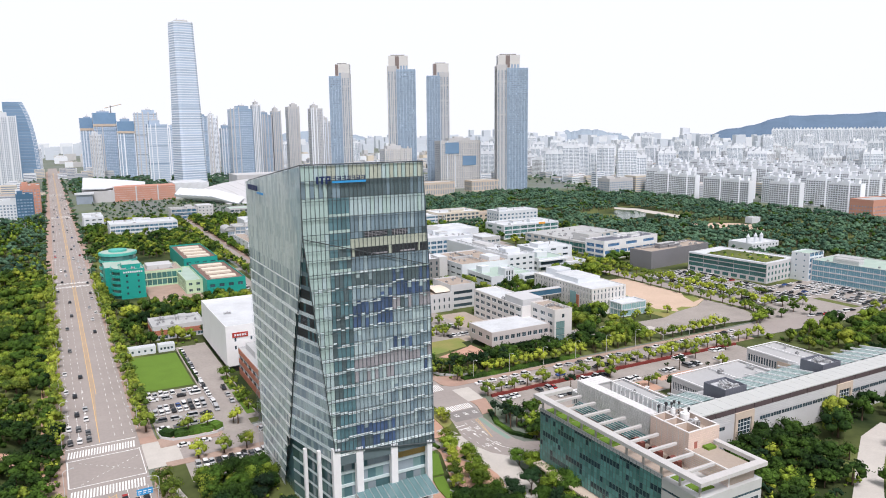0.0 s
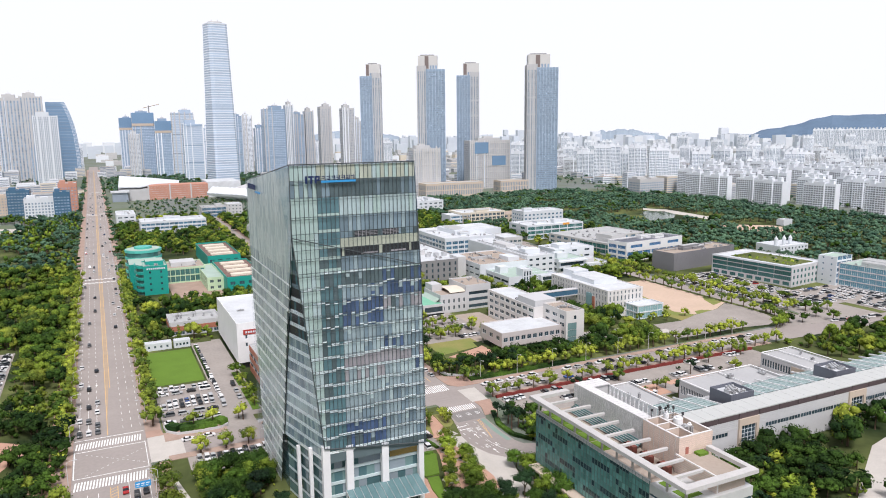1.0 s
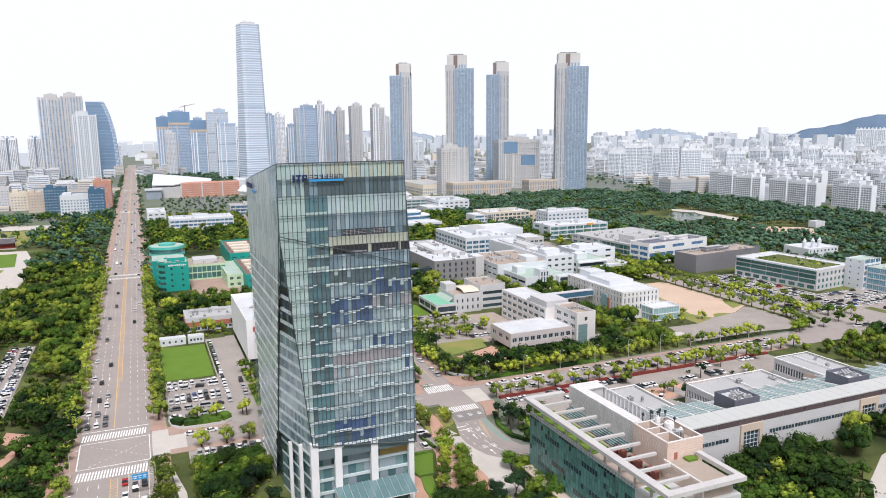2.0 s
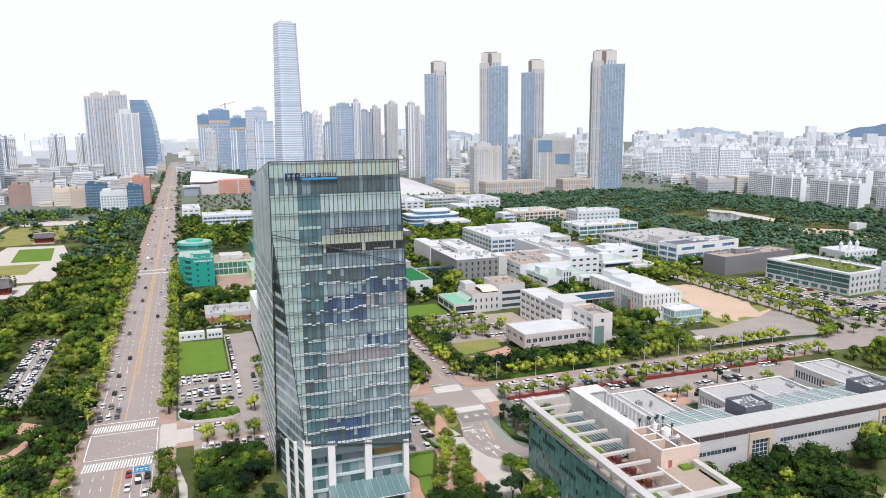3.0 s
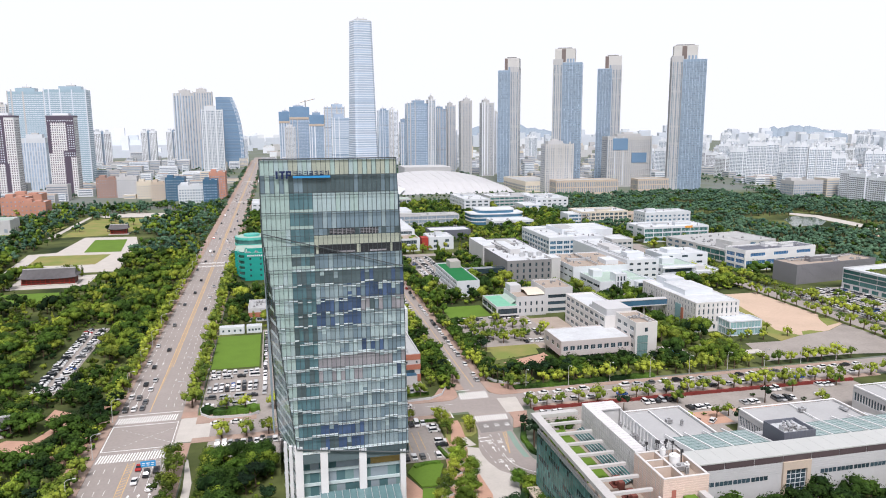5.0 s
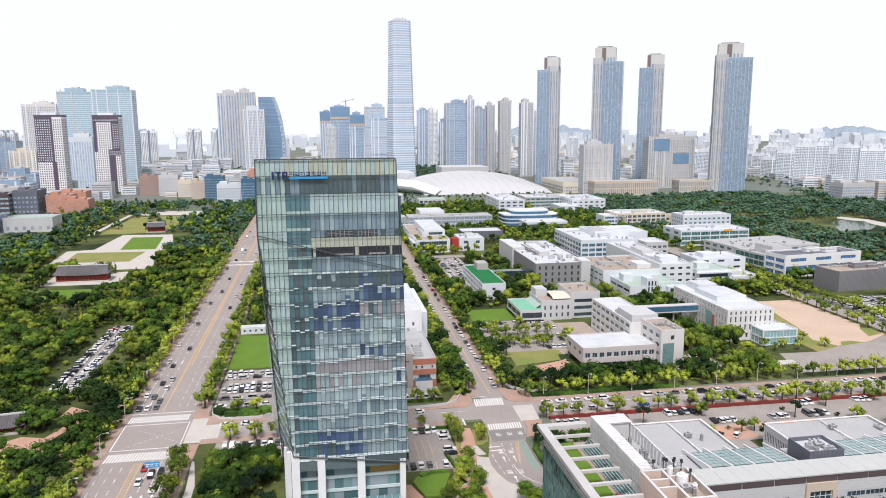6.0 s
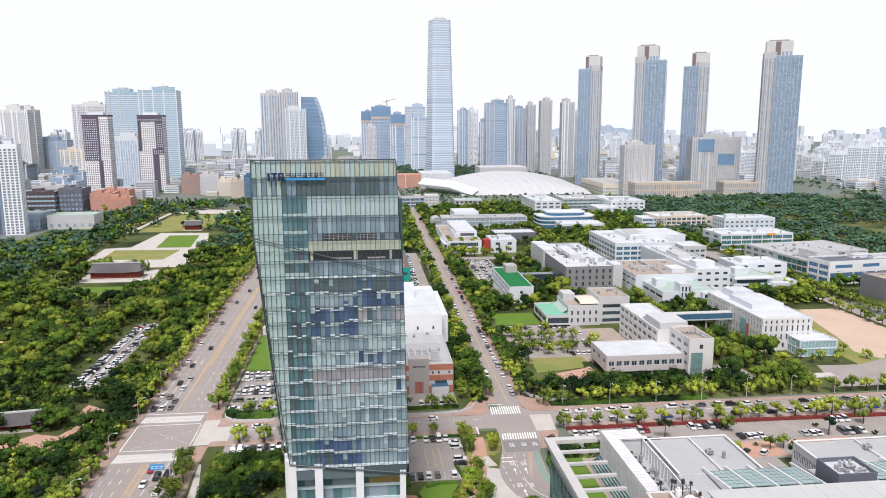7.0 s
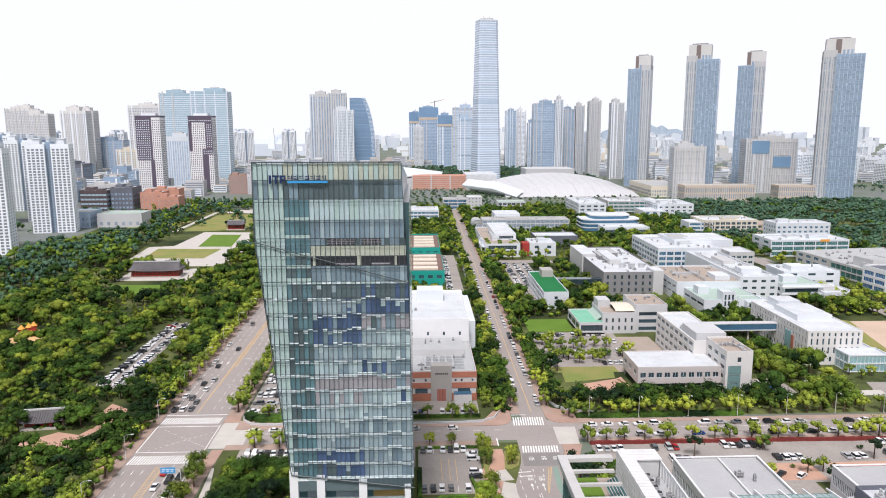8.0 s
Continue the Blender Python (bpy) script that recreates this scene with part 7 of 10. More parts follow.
def crown_tower(cx, cy, w, d, h, flip):
    """Residential high-rise: stone slab with piers and blue glass slab with mullions, under a stepped cream crown."""
    b = house("residential_high_rise", "slim high-rise of pale stone and blue glass with a stepped crown", cx, cy, -26, "high-rise", "four residential high-rises")
    hs = h - 25
    xa = -w / 2 + w * (0.32 if not flip else 0.6)
    n = int((hs - 4) / 3.6)
    gx0, gx1, sx0, sx1 = (xa, w / 2, -w / 2, xa - 0.02) if not flip else (-w / 2, xa - 0.02, xa, w / 2)
    cols = max(3, round((gx1 - gx0) / 2.6))
    block(b, gx0, -d / 2 - 2, gx1, d / 2, 0, hs, "glass_tower", "roof_grey", {"S": (n, 3.6, 2.4, 2.4, cols, 0.86), "W": (n, 3.6, 2.4, 0.9, 8, 0.9), "E": (n, 3.6, 2.4, 0.9, 8, 0.9)}, "glass_mid", joined=True, name="glass_slab")
    rg = random.Random(int(cx))
    lit, fins = Shape(), Shape()
    for k in range(46):
        x, z = gx0 + 0.6 + (gx1 - gx0 - 1.2) / cols * rg.randrange(cols), 2.4 + 3.6 * rg.randrange(n)
        lit.poly([(x + 0.2, -d / 2 - 2.1, z + 0.3), (x + 1.9, -d / 2 - 2.1, z + 0.3), (x + 1.9, -d / 2 - 2.1, z + 1.7), (x + 0.2, -d / 2 - 2.1, z + 1.7)])
    part("drawn_blinds", lit, ["glass_pale"], b, kind="stuff")
    for k in range(cols // 2 + 1):
        x = gx0 + (gx1 - gx0) * k / (cols // 2)
        fins.box(x - 0.25, x + 0.25, -d / 2 - 2.3, -d / 2 - 2.06, 2, hs)
    part("fin_cladding", fins, ["glass_pale"], b, kind="stuff")
    block(b, sx0, -d / 2, sx1, d / 2 + 2, 0, hs + 6, "stone_tower", "roof_grey", {"S": (n, 3.6, 2.2, 3.0, max(2, round((sx1 - sx0) / 3.6)), 0.6), "W": (n, 3.6, 2.2, 3.0, 6, 0.6), "E": (n, 3.6, 2.2, 3.0, 6, 0.6)}, "glass_mid", joined=True, name="stone_slab")
    piers = Shape()
    for k in range(4):
        x = sx0 + (sx1 - sx0) * k / 3
        piers.box(x - 0.6, x + 0.6, -d / 2 - 0.6, -d / 2 - 0.06, 0, hs + 6)
    for k in range(7):
        y = -d / 2 + (d + 2) * k / 6
        piers.box(sx0 - 0.6, sx0 - 0.06, y - 0.6, y + 0.6, 0, hs + 6)
    for z in range(20, int(hs), 29):
        piers.box(sx0 - 0.3, sx1 + 0.1, -d / 2 - 0.5, -d / 2 - 0.05, z, z + 1.2)
    part("stone_frame", piers, ["offwhite"], b, "pale stone piers and bands", kind="stuff")
    c0, c1 = (-w * 0.46, w * 0.24) if not flip else (-w * 0.2, w * 0.5)
    s = Shape()
    s.box(c0, c1, -d * 0.44, d * 0.4, hs - 0.5, h - 2)
    part("crown", s, ["crown_cream"], b, "pale cream stepped crown")
    s = Shape()
    s.box(c0 + 4, c1 - 6, -d * 0.3, d * 0.25, h - 2, h)
    part("crown_cap", s, ["grey"], b, "dark flat cap on the crown")
    s = Shape()
    x0 = c0 + (c1 - c0) * (0.34 if not flip else 0.02)
    s.box(x0, x0 + (c1 - c0) * 0.2, -d * 0.445, -d * 0.4401, hs + 1, h - 3)
    part("crown_opening", s, ["crown_brown"], b, "dark brown recess in the crown")
    s = Shape()
    for k in range(3):
        x = x0 + (c1 - c0) * (0.26 + 0.14 * k)
        s.box(x, x + 3, -d * 0.445, -d * 0.4402, hs + 0.5, hs + 6.5)
    part("crown_glazing", s, ["glass_tower"], b, kind="stuff")
    return b


crown_tower(513, 1362, 39, 34, 239, True), crown_tower(554, 1169, 48, 32, 239, False), crown_tower(680, 1273, 43, 34, 238, True), crown_tower(750, 1120, 55, 34, 243, False)


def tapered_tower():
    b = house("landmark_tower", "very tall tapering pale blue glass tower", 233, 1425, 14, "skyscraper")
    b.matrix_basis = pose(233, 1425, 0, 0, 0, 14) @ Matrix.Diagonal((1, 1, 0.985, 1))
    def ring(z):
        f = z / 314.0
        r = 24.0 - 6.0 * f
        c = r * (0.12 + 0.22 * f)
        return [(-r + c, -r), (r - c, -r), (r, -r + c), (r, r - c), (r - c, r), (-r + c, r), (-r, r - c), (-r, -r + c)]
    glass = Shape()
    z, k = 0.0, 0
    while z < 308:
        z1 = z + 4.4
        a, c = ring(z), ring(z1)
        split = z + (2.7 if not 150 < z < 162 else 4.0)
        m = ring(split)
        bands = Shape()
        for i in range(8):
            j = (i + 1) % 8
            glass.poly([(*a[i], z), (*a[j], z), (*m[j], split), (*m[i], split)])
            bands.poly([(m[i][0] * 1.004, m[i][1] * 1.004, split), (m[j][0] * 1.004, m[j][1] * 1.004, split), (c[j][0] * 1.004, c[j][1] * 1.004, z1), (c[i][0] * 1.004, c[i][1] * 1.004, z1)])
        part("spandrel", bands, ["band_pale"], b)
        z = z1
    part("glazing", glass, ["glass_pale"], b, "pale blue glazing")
    s = Shape()
    a = ring(310)
    s.prism(a, 307, 312, 0)
    s.prism([(p[0] * 0.6, p[1] * 0.6) for p in a], 312, 316, 0)
    s.tube((-6, 0, 316), (-6, 0, 320), 0.6), s.tube((6, 0, 316), (6, 0, 320), 0.6)
    part("crown", s, ["grey_light"], b)


tapered_tower()

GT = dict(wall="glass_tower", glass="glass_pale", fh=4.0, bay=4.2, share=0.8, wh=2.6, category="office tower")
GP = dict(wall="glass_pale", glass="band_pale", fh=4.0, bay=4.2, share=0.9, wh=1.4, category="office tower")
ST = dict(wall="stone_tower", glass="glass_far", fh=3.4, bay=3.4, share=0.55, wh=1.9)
# SP: wall paled further, standing for haze over the farthest stone towers
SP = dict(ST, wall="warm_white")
for nm, lab, cx, cy, w, d, h, kw in (
    ("apartment_block", "pale stone apartment block with white grid front", 520, 1128, 48, 24, 80, dict(wall="offwhite", glass="glass_far", fh=3.6, bay=3.8, share=0.6, wh=1.8)),
    ("apartment_block", "pale stone gridded apartment slab with blue panels", 687, 1207, 86, 26, 90, dict(wall="stone_tower", glass="glass_far", fh=3.6, bay=4.0, share=0.6, wh=2.2)),
    ("podium", "long tan stone podium with rows of piers", 557, 1100, 108, 30, 23, dict(wall="beige", glass="glass_mid", fh=9.5, bay=3.4, share=0.5, wh=7.6, top=False)),
    ("podium", "long tan stone podium with rows of piers", 701, 1128, 76, 26, 20, dict(wall="beige", glass="glass_mid", fh=8.0, bay=3.4, share=0.5, wh=6.4, top=False)),
    ("podium", "long tan stone podium with rows of piers", 500, 1200, 60, 120, 18, dict(wall="beige_pale", glass="glass_far", fh=5.0, bay=4, share=0.6, wh=3.2, top=False)),
    ("stone_tower", "slim pale stone residential tower", 484, 1590, 24, 24, 163, ST),
    ("stone_tower", "slim pale stone residential tower", 517, 1530, 26, 24, 158, ST),
    ("stone_tower", "slim pale stone residential tower", 552, 1575, 30, 20, 131, ST),
    ("blue_tower", "blue-grey glass tower with white strips", 388, 1665, 50, 34, 160, GT),
    ("blue_tower", "blue-grey glass tower with white strips", 418, 1650, 16, 24, 168, dict(GT, wall="stone_tower", glass="glass_tower")),
    ("blue_tower", "blue-grey glass tower with white strips", 450, 1700, 26, 30, 148, GT),
    ("blue_tower", "blue-grey glass tower with white strips", 474, 1690, 18, 26, 156, dict(GT, wall="stone_tower", glass="glass_tower")),
    ("striped_block", "mid-rise block with vertical white strips", 465, 1775, 86, 30, 97, dict(wall="band_pale", glass="glass_tower", fh=7.0, bay=3.2, share=0.5, wh=6.2, category="office tower")),
    ("apartment_tower", "tall grey residential tower with blue top", -160, 2010, 50, 34, 194, dict(wall="grey_light", glass="glass_tower", fh=6.4, bay=7.0, share=0.45, wh=5.6)),
    ("apartment_tower", "tall grey residential tower with blue top", -112, 2000, 46, 34, 197, dict(wall="grey_light", glass="glass_tower", fh=6.4, bay=7.0, share=0.45, wh=5.6)),
    ("grid_tower", "white gridded residential tower", -75, 1785, 46, 30, 148, dict(wall="white", glass="glass_mid", fh=3.6, bay=3.4, share=0.6, wh=2.2)),
    ("blue_block", "dark blue glass block at the foot of towers", -96, 1900, 40, 30, 78, GT),
    ("tower_under_works", "grey-blue tower under construction", 133, 2040, 52, 36, 158, GT),
    ("tower_under_works", "grey-blue tower under construction", 94, 2100, 30, 30, 146, GT),
    ("tower_under_works", "grey-blue tower under construction", 175, 1975, 38, 30, 136, GT),
    ("white_slab", "plain white slab-shaped tower", 105, 1945, 25, 20, 107, dict(wall="white", glass="glass_far")),
    ("glass_tower_far", "pale blue glass office tower", 222, 1965, 52, 30, 158, GP),
    ("glass_tower_far", "pale blue glass office tower", 214, 1700, 40, 30, 128, GP),
    ("glass_tower_far", "pale blue glass office tower", 340, 1880, 26, 30, 148, GT),
    ("glass_tower_far", "pale blue glass office tower", 366, 1880, 22, 30, 148, dict(wall="apt", glass="glass_far")),
    ("glass_tower_far", "pale blue glass office tower", 290, 2000, 30, 30, 120, GP),
    ("glass_tower_far", "pale blue glass office tower", 395, 1850, 30, 26, 118, GT),
    ("twin_glass_tower", "broad pale green-blue glass residential tower", -388, 1535, 62, 40, 177, dict(wall="glass_sea", glass="band_pale", fh=3.8, bay=4.5, share=0.85, wh=1.3)),
    ("twin_glass_tower", "broad pale green-blue glass residential tower", -319, 1530, 72, 40, 181, dict(wall="glass_sea", glass="band_pale", fh=3.8, bay=4.5, share=0.85, wh=1.3)),
    ("glass_slab", "pale slab block with blue vertical strips", -351, 1400, 48, 26, 93, dict(wall="white", glass="glass_pale", fh=7.5, bay=4.5, share=0.6, wh=7.0)),
    ("stepped_apartment", "stepped pale concrete apartment tower", -600, 1545, 50, 30, 143, SP),
    ("stepped_apartment", "stepped pale concrete apartment tower", -492, 1640, 66, 30, 156, SP),
    ("blue_block_far", "mid-rise blue glass office block", -601, 1720, 60, 40, 80, GT),
    ("blue_block_far", "mid-rise blue glass office block", -530, 1640, 50, 40, 62, dict(wall="beige_pale", glass="glass_tower", fh=4, bay=4)),
    ("yellow_office", "glass office with a yellow upper band", -471, 1240, 40, 40, 51, dict(GT, wall="slate", glass="glass_mid")),
    ("mall", "dark glass shopping block with teal bands", -338, 1012, 36, 30, 28, dict(wall="clerestory_dark", glass="glass_sea", fh=6, bay=5, share=0.9, wh=2.4, category="building")),
    ("mall", "dark brown shopping block with glass bands", -304, 1022, 30, 34, 31, dict(wall="slate", glass="glass_tower", fh=6, bay=5, share=0.6, wh=2.6, category="building")),
    ("mall", "grey shopping block with glass bands", -352, 1085, 50, 30, 30, dict(wall="grey_light", glass="glass_tower", fh=5, bay=5, share=0.8, wh=2.4, category="building")),
    ("market_hall", "low white hall with green roof", -240, 850, 50, 30, 16, dict(wall="offwhite", glass="glass_far", fh=9, bay=8, share=0.4, wh=4, category="hall", roof="roof_green", top=False)),
    ("market_hall", "low pale glass market hall", -292, 850, 40, 34, 18, dict(wall="glass_pale", glass="glass_far", fh=6, bay=5, share=0.5, wh=3, category="hall", top=False)),
    ("brick_block", "low block of reddish brick", -266, 1025, 30, 30, 24, dict(wall="redbrick_pale", glass="glass_far", fh=5, bay=5, share=0.3, category="building")),
    ("brick_block", "low block of reddish brick", -240, 1010, 30, 26, 19, dict(wall="redbrick_pale", glass="glass_far", fh=5, bay=5, share=0.3, category="building")),
    ("brick_block", "low block of reddish brick", -286, 1140, 40, 26, 18, dict(wall="redbrick_pale", glass="glass_far", fh=5, bay=5, share=0.3, category="building")),
    ("brick_block", "brown brick mid-rise block", -200, 1246, 32, 26, 32, dict(wall="redbrown_pale", glass="glass_far", fh=4, bay=4, share=0.4, category="building")),
    ("office_block", "white gridded office block by the park", -169, 1238, 30, 24, 34, dict(wall="offwhite", glass="glass_far", fh=4, bay=4, share=0.5, category="building")),
    ("office_block", "beige office block by the park", -138, 1215, 26, 24, 27, dict(wall="beige_pale", glass="glass_far", fh=4, bay=4, share=0.5, category="building")),
    ("office_block", "tan and white office block by the park", -113, 1178, 22, 24, 28, dict(wall="beige", glass="glass_far", fh=4, bay=4, share=0.4, category="building")),
    ("office_block", "blue glass office block by the park", -87, 1162, 28, 26, 36, dict(wall="blue", glass="glass_mid", fh=4, bay=4, share=0.7, category="building")),
    ("office_block", "white gridded office block with blue wing", -60, 1120, 36, 24, 27, dict(wall="white", glass="glass_mid", fh=4, bay=4, share=0.55, wh=2.2, category="building")),
    ("office_block", "blue glass office block by the park", -32, 1114, 20, 30, 35, dict(wall="blue", glass="glass_tower", fh=4, bay=4, share=0.7, category="building")),
    ("office_block", "red-trimmed office block by the avenue", -26, 1180, 24, 40, 42, dict(wall="redbrick_pale", glass="glass_far", fh=4, bay=4, share=0.5, category="building")),
    *[("stepped_apartment", "tall pale concrete apartment tower", x, y, 44, 30, h, SP) for x, y, h in ((-760, 1660, 150), (-690, 1580, 138), (-830, 1760, 152), (-640, 1680, 146), (-930, 1800, 150), (-560, 1820, 150), (-450, 1900, 140))],
    *[("blue_block_far", "mid-rise grey-blue office block", x, y, 50, 40, h, GT) for x, y, h in ((-420, 1320, 34), (-380, 1180, 28), (-520, 1350, 44), (-440, 1120, 30))],
    ("park_hut", "small white park pavilion in a clearing", 725, 571, 14, 10, 7, dict(wall="white", glass="glass_far", fh=4, bay=4, share=0.5, category="building", top=False)),
    ("corner_office", "glass and stone office block by the park", 851, 950, 52, 30, 27, dict(wall="grey_light", glass="glass_tower", fh=4, bay=4, share=0.6, wh=2.4, category="building")),
    ("brick_school", "reddish school building at the park edge", 915, 540, 60, 30, 21, dict(wall="redbrick_pale", glass="glass_far", fh=4.4, bay=4, share=0.5, category="building", top=False)),
):
    far_block(nm, lab, cx, cy, w, d, h, **kw)
for nm, w_, d_, h_ in (("tower_under_works", 52, 36, 158), ("tower_under_works.001", 30, 30, 146), ("tower_under_works.002", 38, 30, 136)):
    s = Shape()
    s.box(-w_ / 2 - 0.4, w_ / 2 + 0.4, -d_ / 2 - 0.7, d_ / 2 + 0.4, h_ * 0.84, h_ + 2)
    core = part("open_core", s, ["glass_deep"], bpy.data.objects[nm], "dark unfinished upper storeys")
    s = Shape()
    s.box(-w_ / 2 - 0.6, w_ / 2 + 0.6, -d_ / 2 - 0.9, -d_ / 2 - 0.71, h_ * 0.8, h_ * 0.84)
    part("safety_net", s, ["beige"], core, "tan safety net")
t = thing("tower_crane", 150, 2035, 0, 0, "pale construction crane above the unfinished tower", "crane")
s = Shape()
s.box(-1.2, 1.2, -1.2, 1.2, 0, 178)
part("mast", s, ["grey"], t)
s = Shape()
s.tube((-14, 0, 172), (26, 0, 182), 1.0, 5)
part("jib", s, ["beige"], t)
for ob, w_, d_, h_ in ((bpy.data.objects["apartment_block"], 48, 24, 80), (bpy.data.objects["apartment_block.001"], 86, 26, 90)):
    s = Shape()
    for k in range(int(w_ / 4) + 1):
        s.box(-w_ / 2 + 4 * k - 0.55, -w_ / 2 + 4 * k + 0.55, -d_ / 2 - 0.8, -d_ / 2 - 0.06, 0, h_ + 0.5)
    for k in range(int(h_ / 10.8)):
        s.box(-w_ / 2, w_ / 2, -d_ / 2 - 0.7, -d_ / 2 - 0.06, 10.8 * k + 9, 10.8 * k + 10.1)
    part("stone_grid", s, ["crown_cream"], ob, "pale stone grid of piers and bands", kind="stuff")
hb = bpy.data.objects["apartment_block.001"]
for x0, x1, z0, z1 in ((-34.6, -5.2, 66, 86.7), (3.1, 32.5, 43, 61)):
    s = Shape()
    s.box(x0, x1, -14.1, -13.001, z0, z1)
    part("blue_panel", s, ["glass_deep"], hb, "large dark blue glazed square")
for x, y, zones in ((-350, 1262, ((-20, 6, 56, 127), (2, 8, 0, 56))), (-271, 1288, ((-20, -15, 70, 119), (-20, 20, 119, 127), (2, 20, 64, 74), (2, 12, 0, 64), (8, 20, 74, 119)))):
    b = far_block("chequered_tower", "white residential tower with dark purple facade zones", x, y, 40, 26, 127, wall="bright_white", glass="tower_frame", fh=3.7, bay=3.3, share=0.5, wh=2.1, top=False)
    for x0, x1, z0, z1 in zones:
        s = Shape()
        s.box(x0, x1, -13.3, -13.06, z0, z1)
        panel = part("dark_zone", s, ["tower_frame"], b, "dark purple facade zone")
        s = Shape()
        k0, k1 = math.ceil((x0 + 19.4) / 3.23), int((x1 + 19.4) / 3.23)
        for k in range(k0, k1):
            for j in range(34):
                z = 2.5 + 3.7 * j
                if z0 < z < z1 - 3 and x1 - x0 > 11:
                    s.poly([(-19.4 + 3.23 * k + 0.7, -13.34, z), (-19.4 + 3.23 * k + 2.4, -13.34, z), (-19.4 + 3.23 * k + 2.4, -13.34, z + 1.7), (-19.4 + 3.23 * k + 0.7, -13.34, z + 1.7)])
        if s.v:
            part("zone_glazing", s, ["band_pale"], panel, kind="stuff")
    s = Shape()
    s.box(-20.4, 20.4, -13.4, 13.4, 127, 130)
    part("dark_cap", s, ["tower_frame"], b, "dark purple cap")
    s = Shape()
    s.box(-12, 12, -8, 8, 130, 134)
    part("roof_room", s, ["apt"], b)


def curved_tower(cx, cy):
    """Blue glass tower whose one flank swells outwards towards the ground."""
    b = house("curved_blue_tower", "deep blue glass tower with one swelling flank", cx, cy, 0, "office tower")
    edge = [(z, 34 - 26 * (z / 187) ** 3.2) for z in range(0, 188, 11)]
    s, bands, cells = Shape(), Shape(), Shape()
    for (z0, a0), (z1, a1) in zip(edge, edge[1:]):
        s.poly([(-34, -18, z0), (a0, -18, z0), (a1, -18, z1), (-34, -18, z1)])
        s.poly([(a0, -18, z0), (a0, 18, z0), (a1, 18, z1), (a1, -18, z1)])
        s.poly([(a0, 18, z0), (-34, 18, z0), (-34, 18, z1), (a1, 18, z1)])
        s.poly([(-34, 18, z0), (-34, -18, z0), (-34, -18, z1), (-34, 18, z1)])
        for k in range(3):
            z, a = z0 + 11 * k / 3, a0 + (a1 - a0) * k / 3
            bands.poly([(-33.5, -18.1, z), (a - 9, -18.1, z), (a - 9, -18.1, z + 1.1), (-33.5, -18.1, z + 1.1)])
            for j in range(3):
                cells.poly([(a - 8.4 + 2.8 * j, -18.1, z), (a - 6.6 + 2.8 * j, -18.1, z), (a - 6.6 + 2.8 * j, -18.1, z + 2.2), (a - 8.4 + 2.8 * j, -18.1, z + 2.2)])
    z, a = edge[-1]
    s.poly([(-34, -18, z), (a, -18, z), (a, 18, z), (-34, 18, z)])
    part("glazing", s, ["glass_deep"], b, "deep blue glazing")
    part("floor_banding", bands, ["glass_tower"], b, kind="stuff")
    part("white_grid", cells, ["band_pale"], b, "small white cells along the flank", kind="stuff")


curved_tower(-52, 2085)


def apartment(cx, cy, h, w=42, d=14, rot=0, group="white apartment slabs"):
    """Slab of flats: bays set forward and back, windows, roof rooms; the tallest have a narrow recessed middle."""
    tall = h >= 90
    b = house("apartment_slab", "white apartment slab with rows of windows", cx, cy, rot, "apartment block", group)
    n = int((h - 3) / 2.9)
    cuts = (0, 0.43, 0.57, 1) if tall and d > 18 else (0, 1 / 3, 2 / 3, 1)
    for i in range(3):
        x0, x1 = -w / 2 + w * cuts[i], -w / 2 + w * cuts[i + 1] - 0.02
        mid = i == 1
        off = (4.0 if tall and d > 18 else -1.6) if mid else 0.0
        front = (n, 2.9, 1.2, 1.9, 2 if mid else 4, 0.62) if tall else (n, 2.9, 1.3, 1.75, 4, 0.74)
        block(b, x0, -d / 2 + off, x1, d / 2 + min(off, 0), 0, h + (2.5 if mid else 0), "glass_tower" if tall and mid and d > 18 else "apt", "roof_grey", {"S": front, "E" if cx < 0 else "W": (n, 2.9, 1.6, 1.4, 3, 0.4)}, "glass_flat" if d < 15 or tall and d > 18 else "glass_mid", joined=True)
        s = Shape()
        s.box(x0 + (x1 - x0) * 0.3, x0 + (x1 - x0) * 0.7, -d * 0.25, d * 0.25, h, h + 5.5)
        s.prism([(x0 + (x1 - x0) * 0.25, -d * 0.3), (x0 + (x1 - x0) * 0.75, -d * 0.3), (x0 + (x1 - x0) * 0.75, d * 0.3), (x0 + (x1 - x0) * 0.25, d * 0.3)], h + 5.5, h + 6.0)
        part("roof_room", s, ["apt"], b)
    return b


protos = [apartment(866, 632, 38, 42, 12, -80), apartment(905, 905, 42, 40, 12, -78), apartment(1000, 1060, 58, 40, 15, -40), apartment(1010, 1240, 74, 34, 16, -34), apartment(-296, 806, 95, 42, 20, 12, "tall white flats west of the park")]
rng = random.Random(21)
spots = [(0, x, y, rng.uniform(-86, -76)) for x, y in ((846, 694), (872, 750), (870, 812), (892, 872), (912, 578), (955, 640))]
for row_x, y0, y1 in ((940, 700, 960), (1005, 600, 1000), (1075, 620, 1060), (1150, 640, 1100), (1230, 640, 1120)):
    for y in range(y0, y1, 72):
        spots.append((rng.choice((0, 1)), row_x + (y - 750) * 0.12 + rng.uniform(-8, 8), y + rng.uniform(-6, 6), rng.uniform(-88, -72)))
for x, y in ((930, 1010), (985, 1130), (1060, 1150), (945, 1190), (1010, 1330), (940, 1400), (1090, 1290), (880, 1320), (860, 1460), (960, 1540)):
    spots.append((rng.choice((2, 3, 3)), x, y, rng.uniform(-50, -20)))
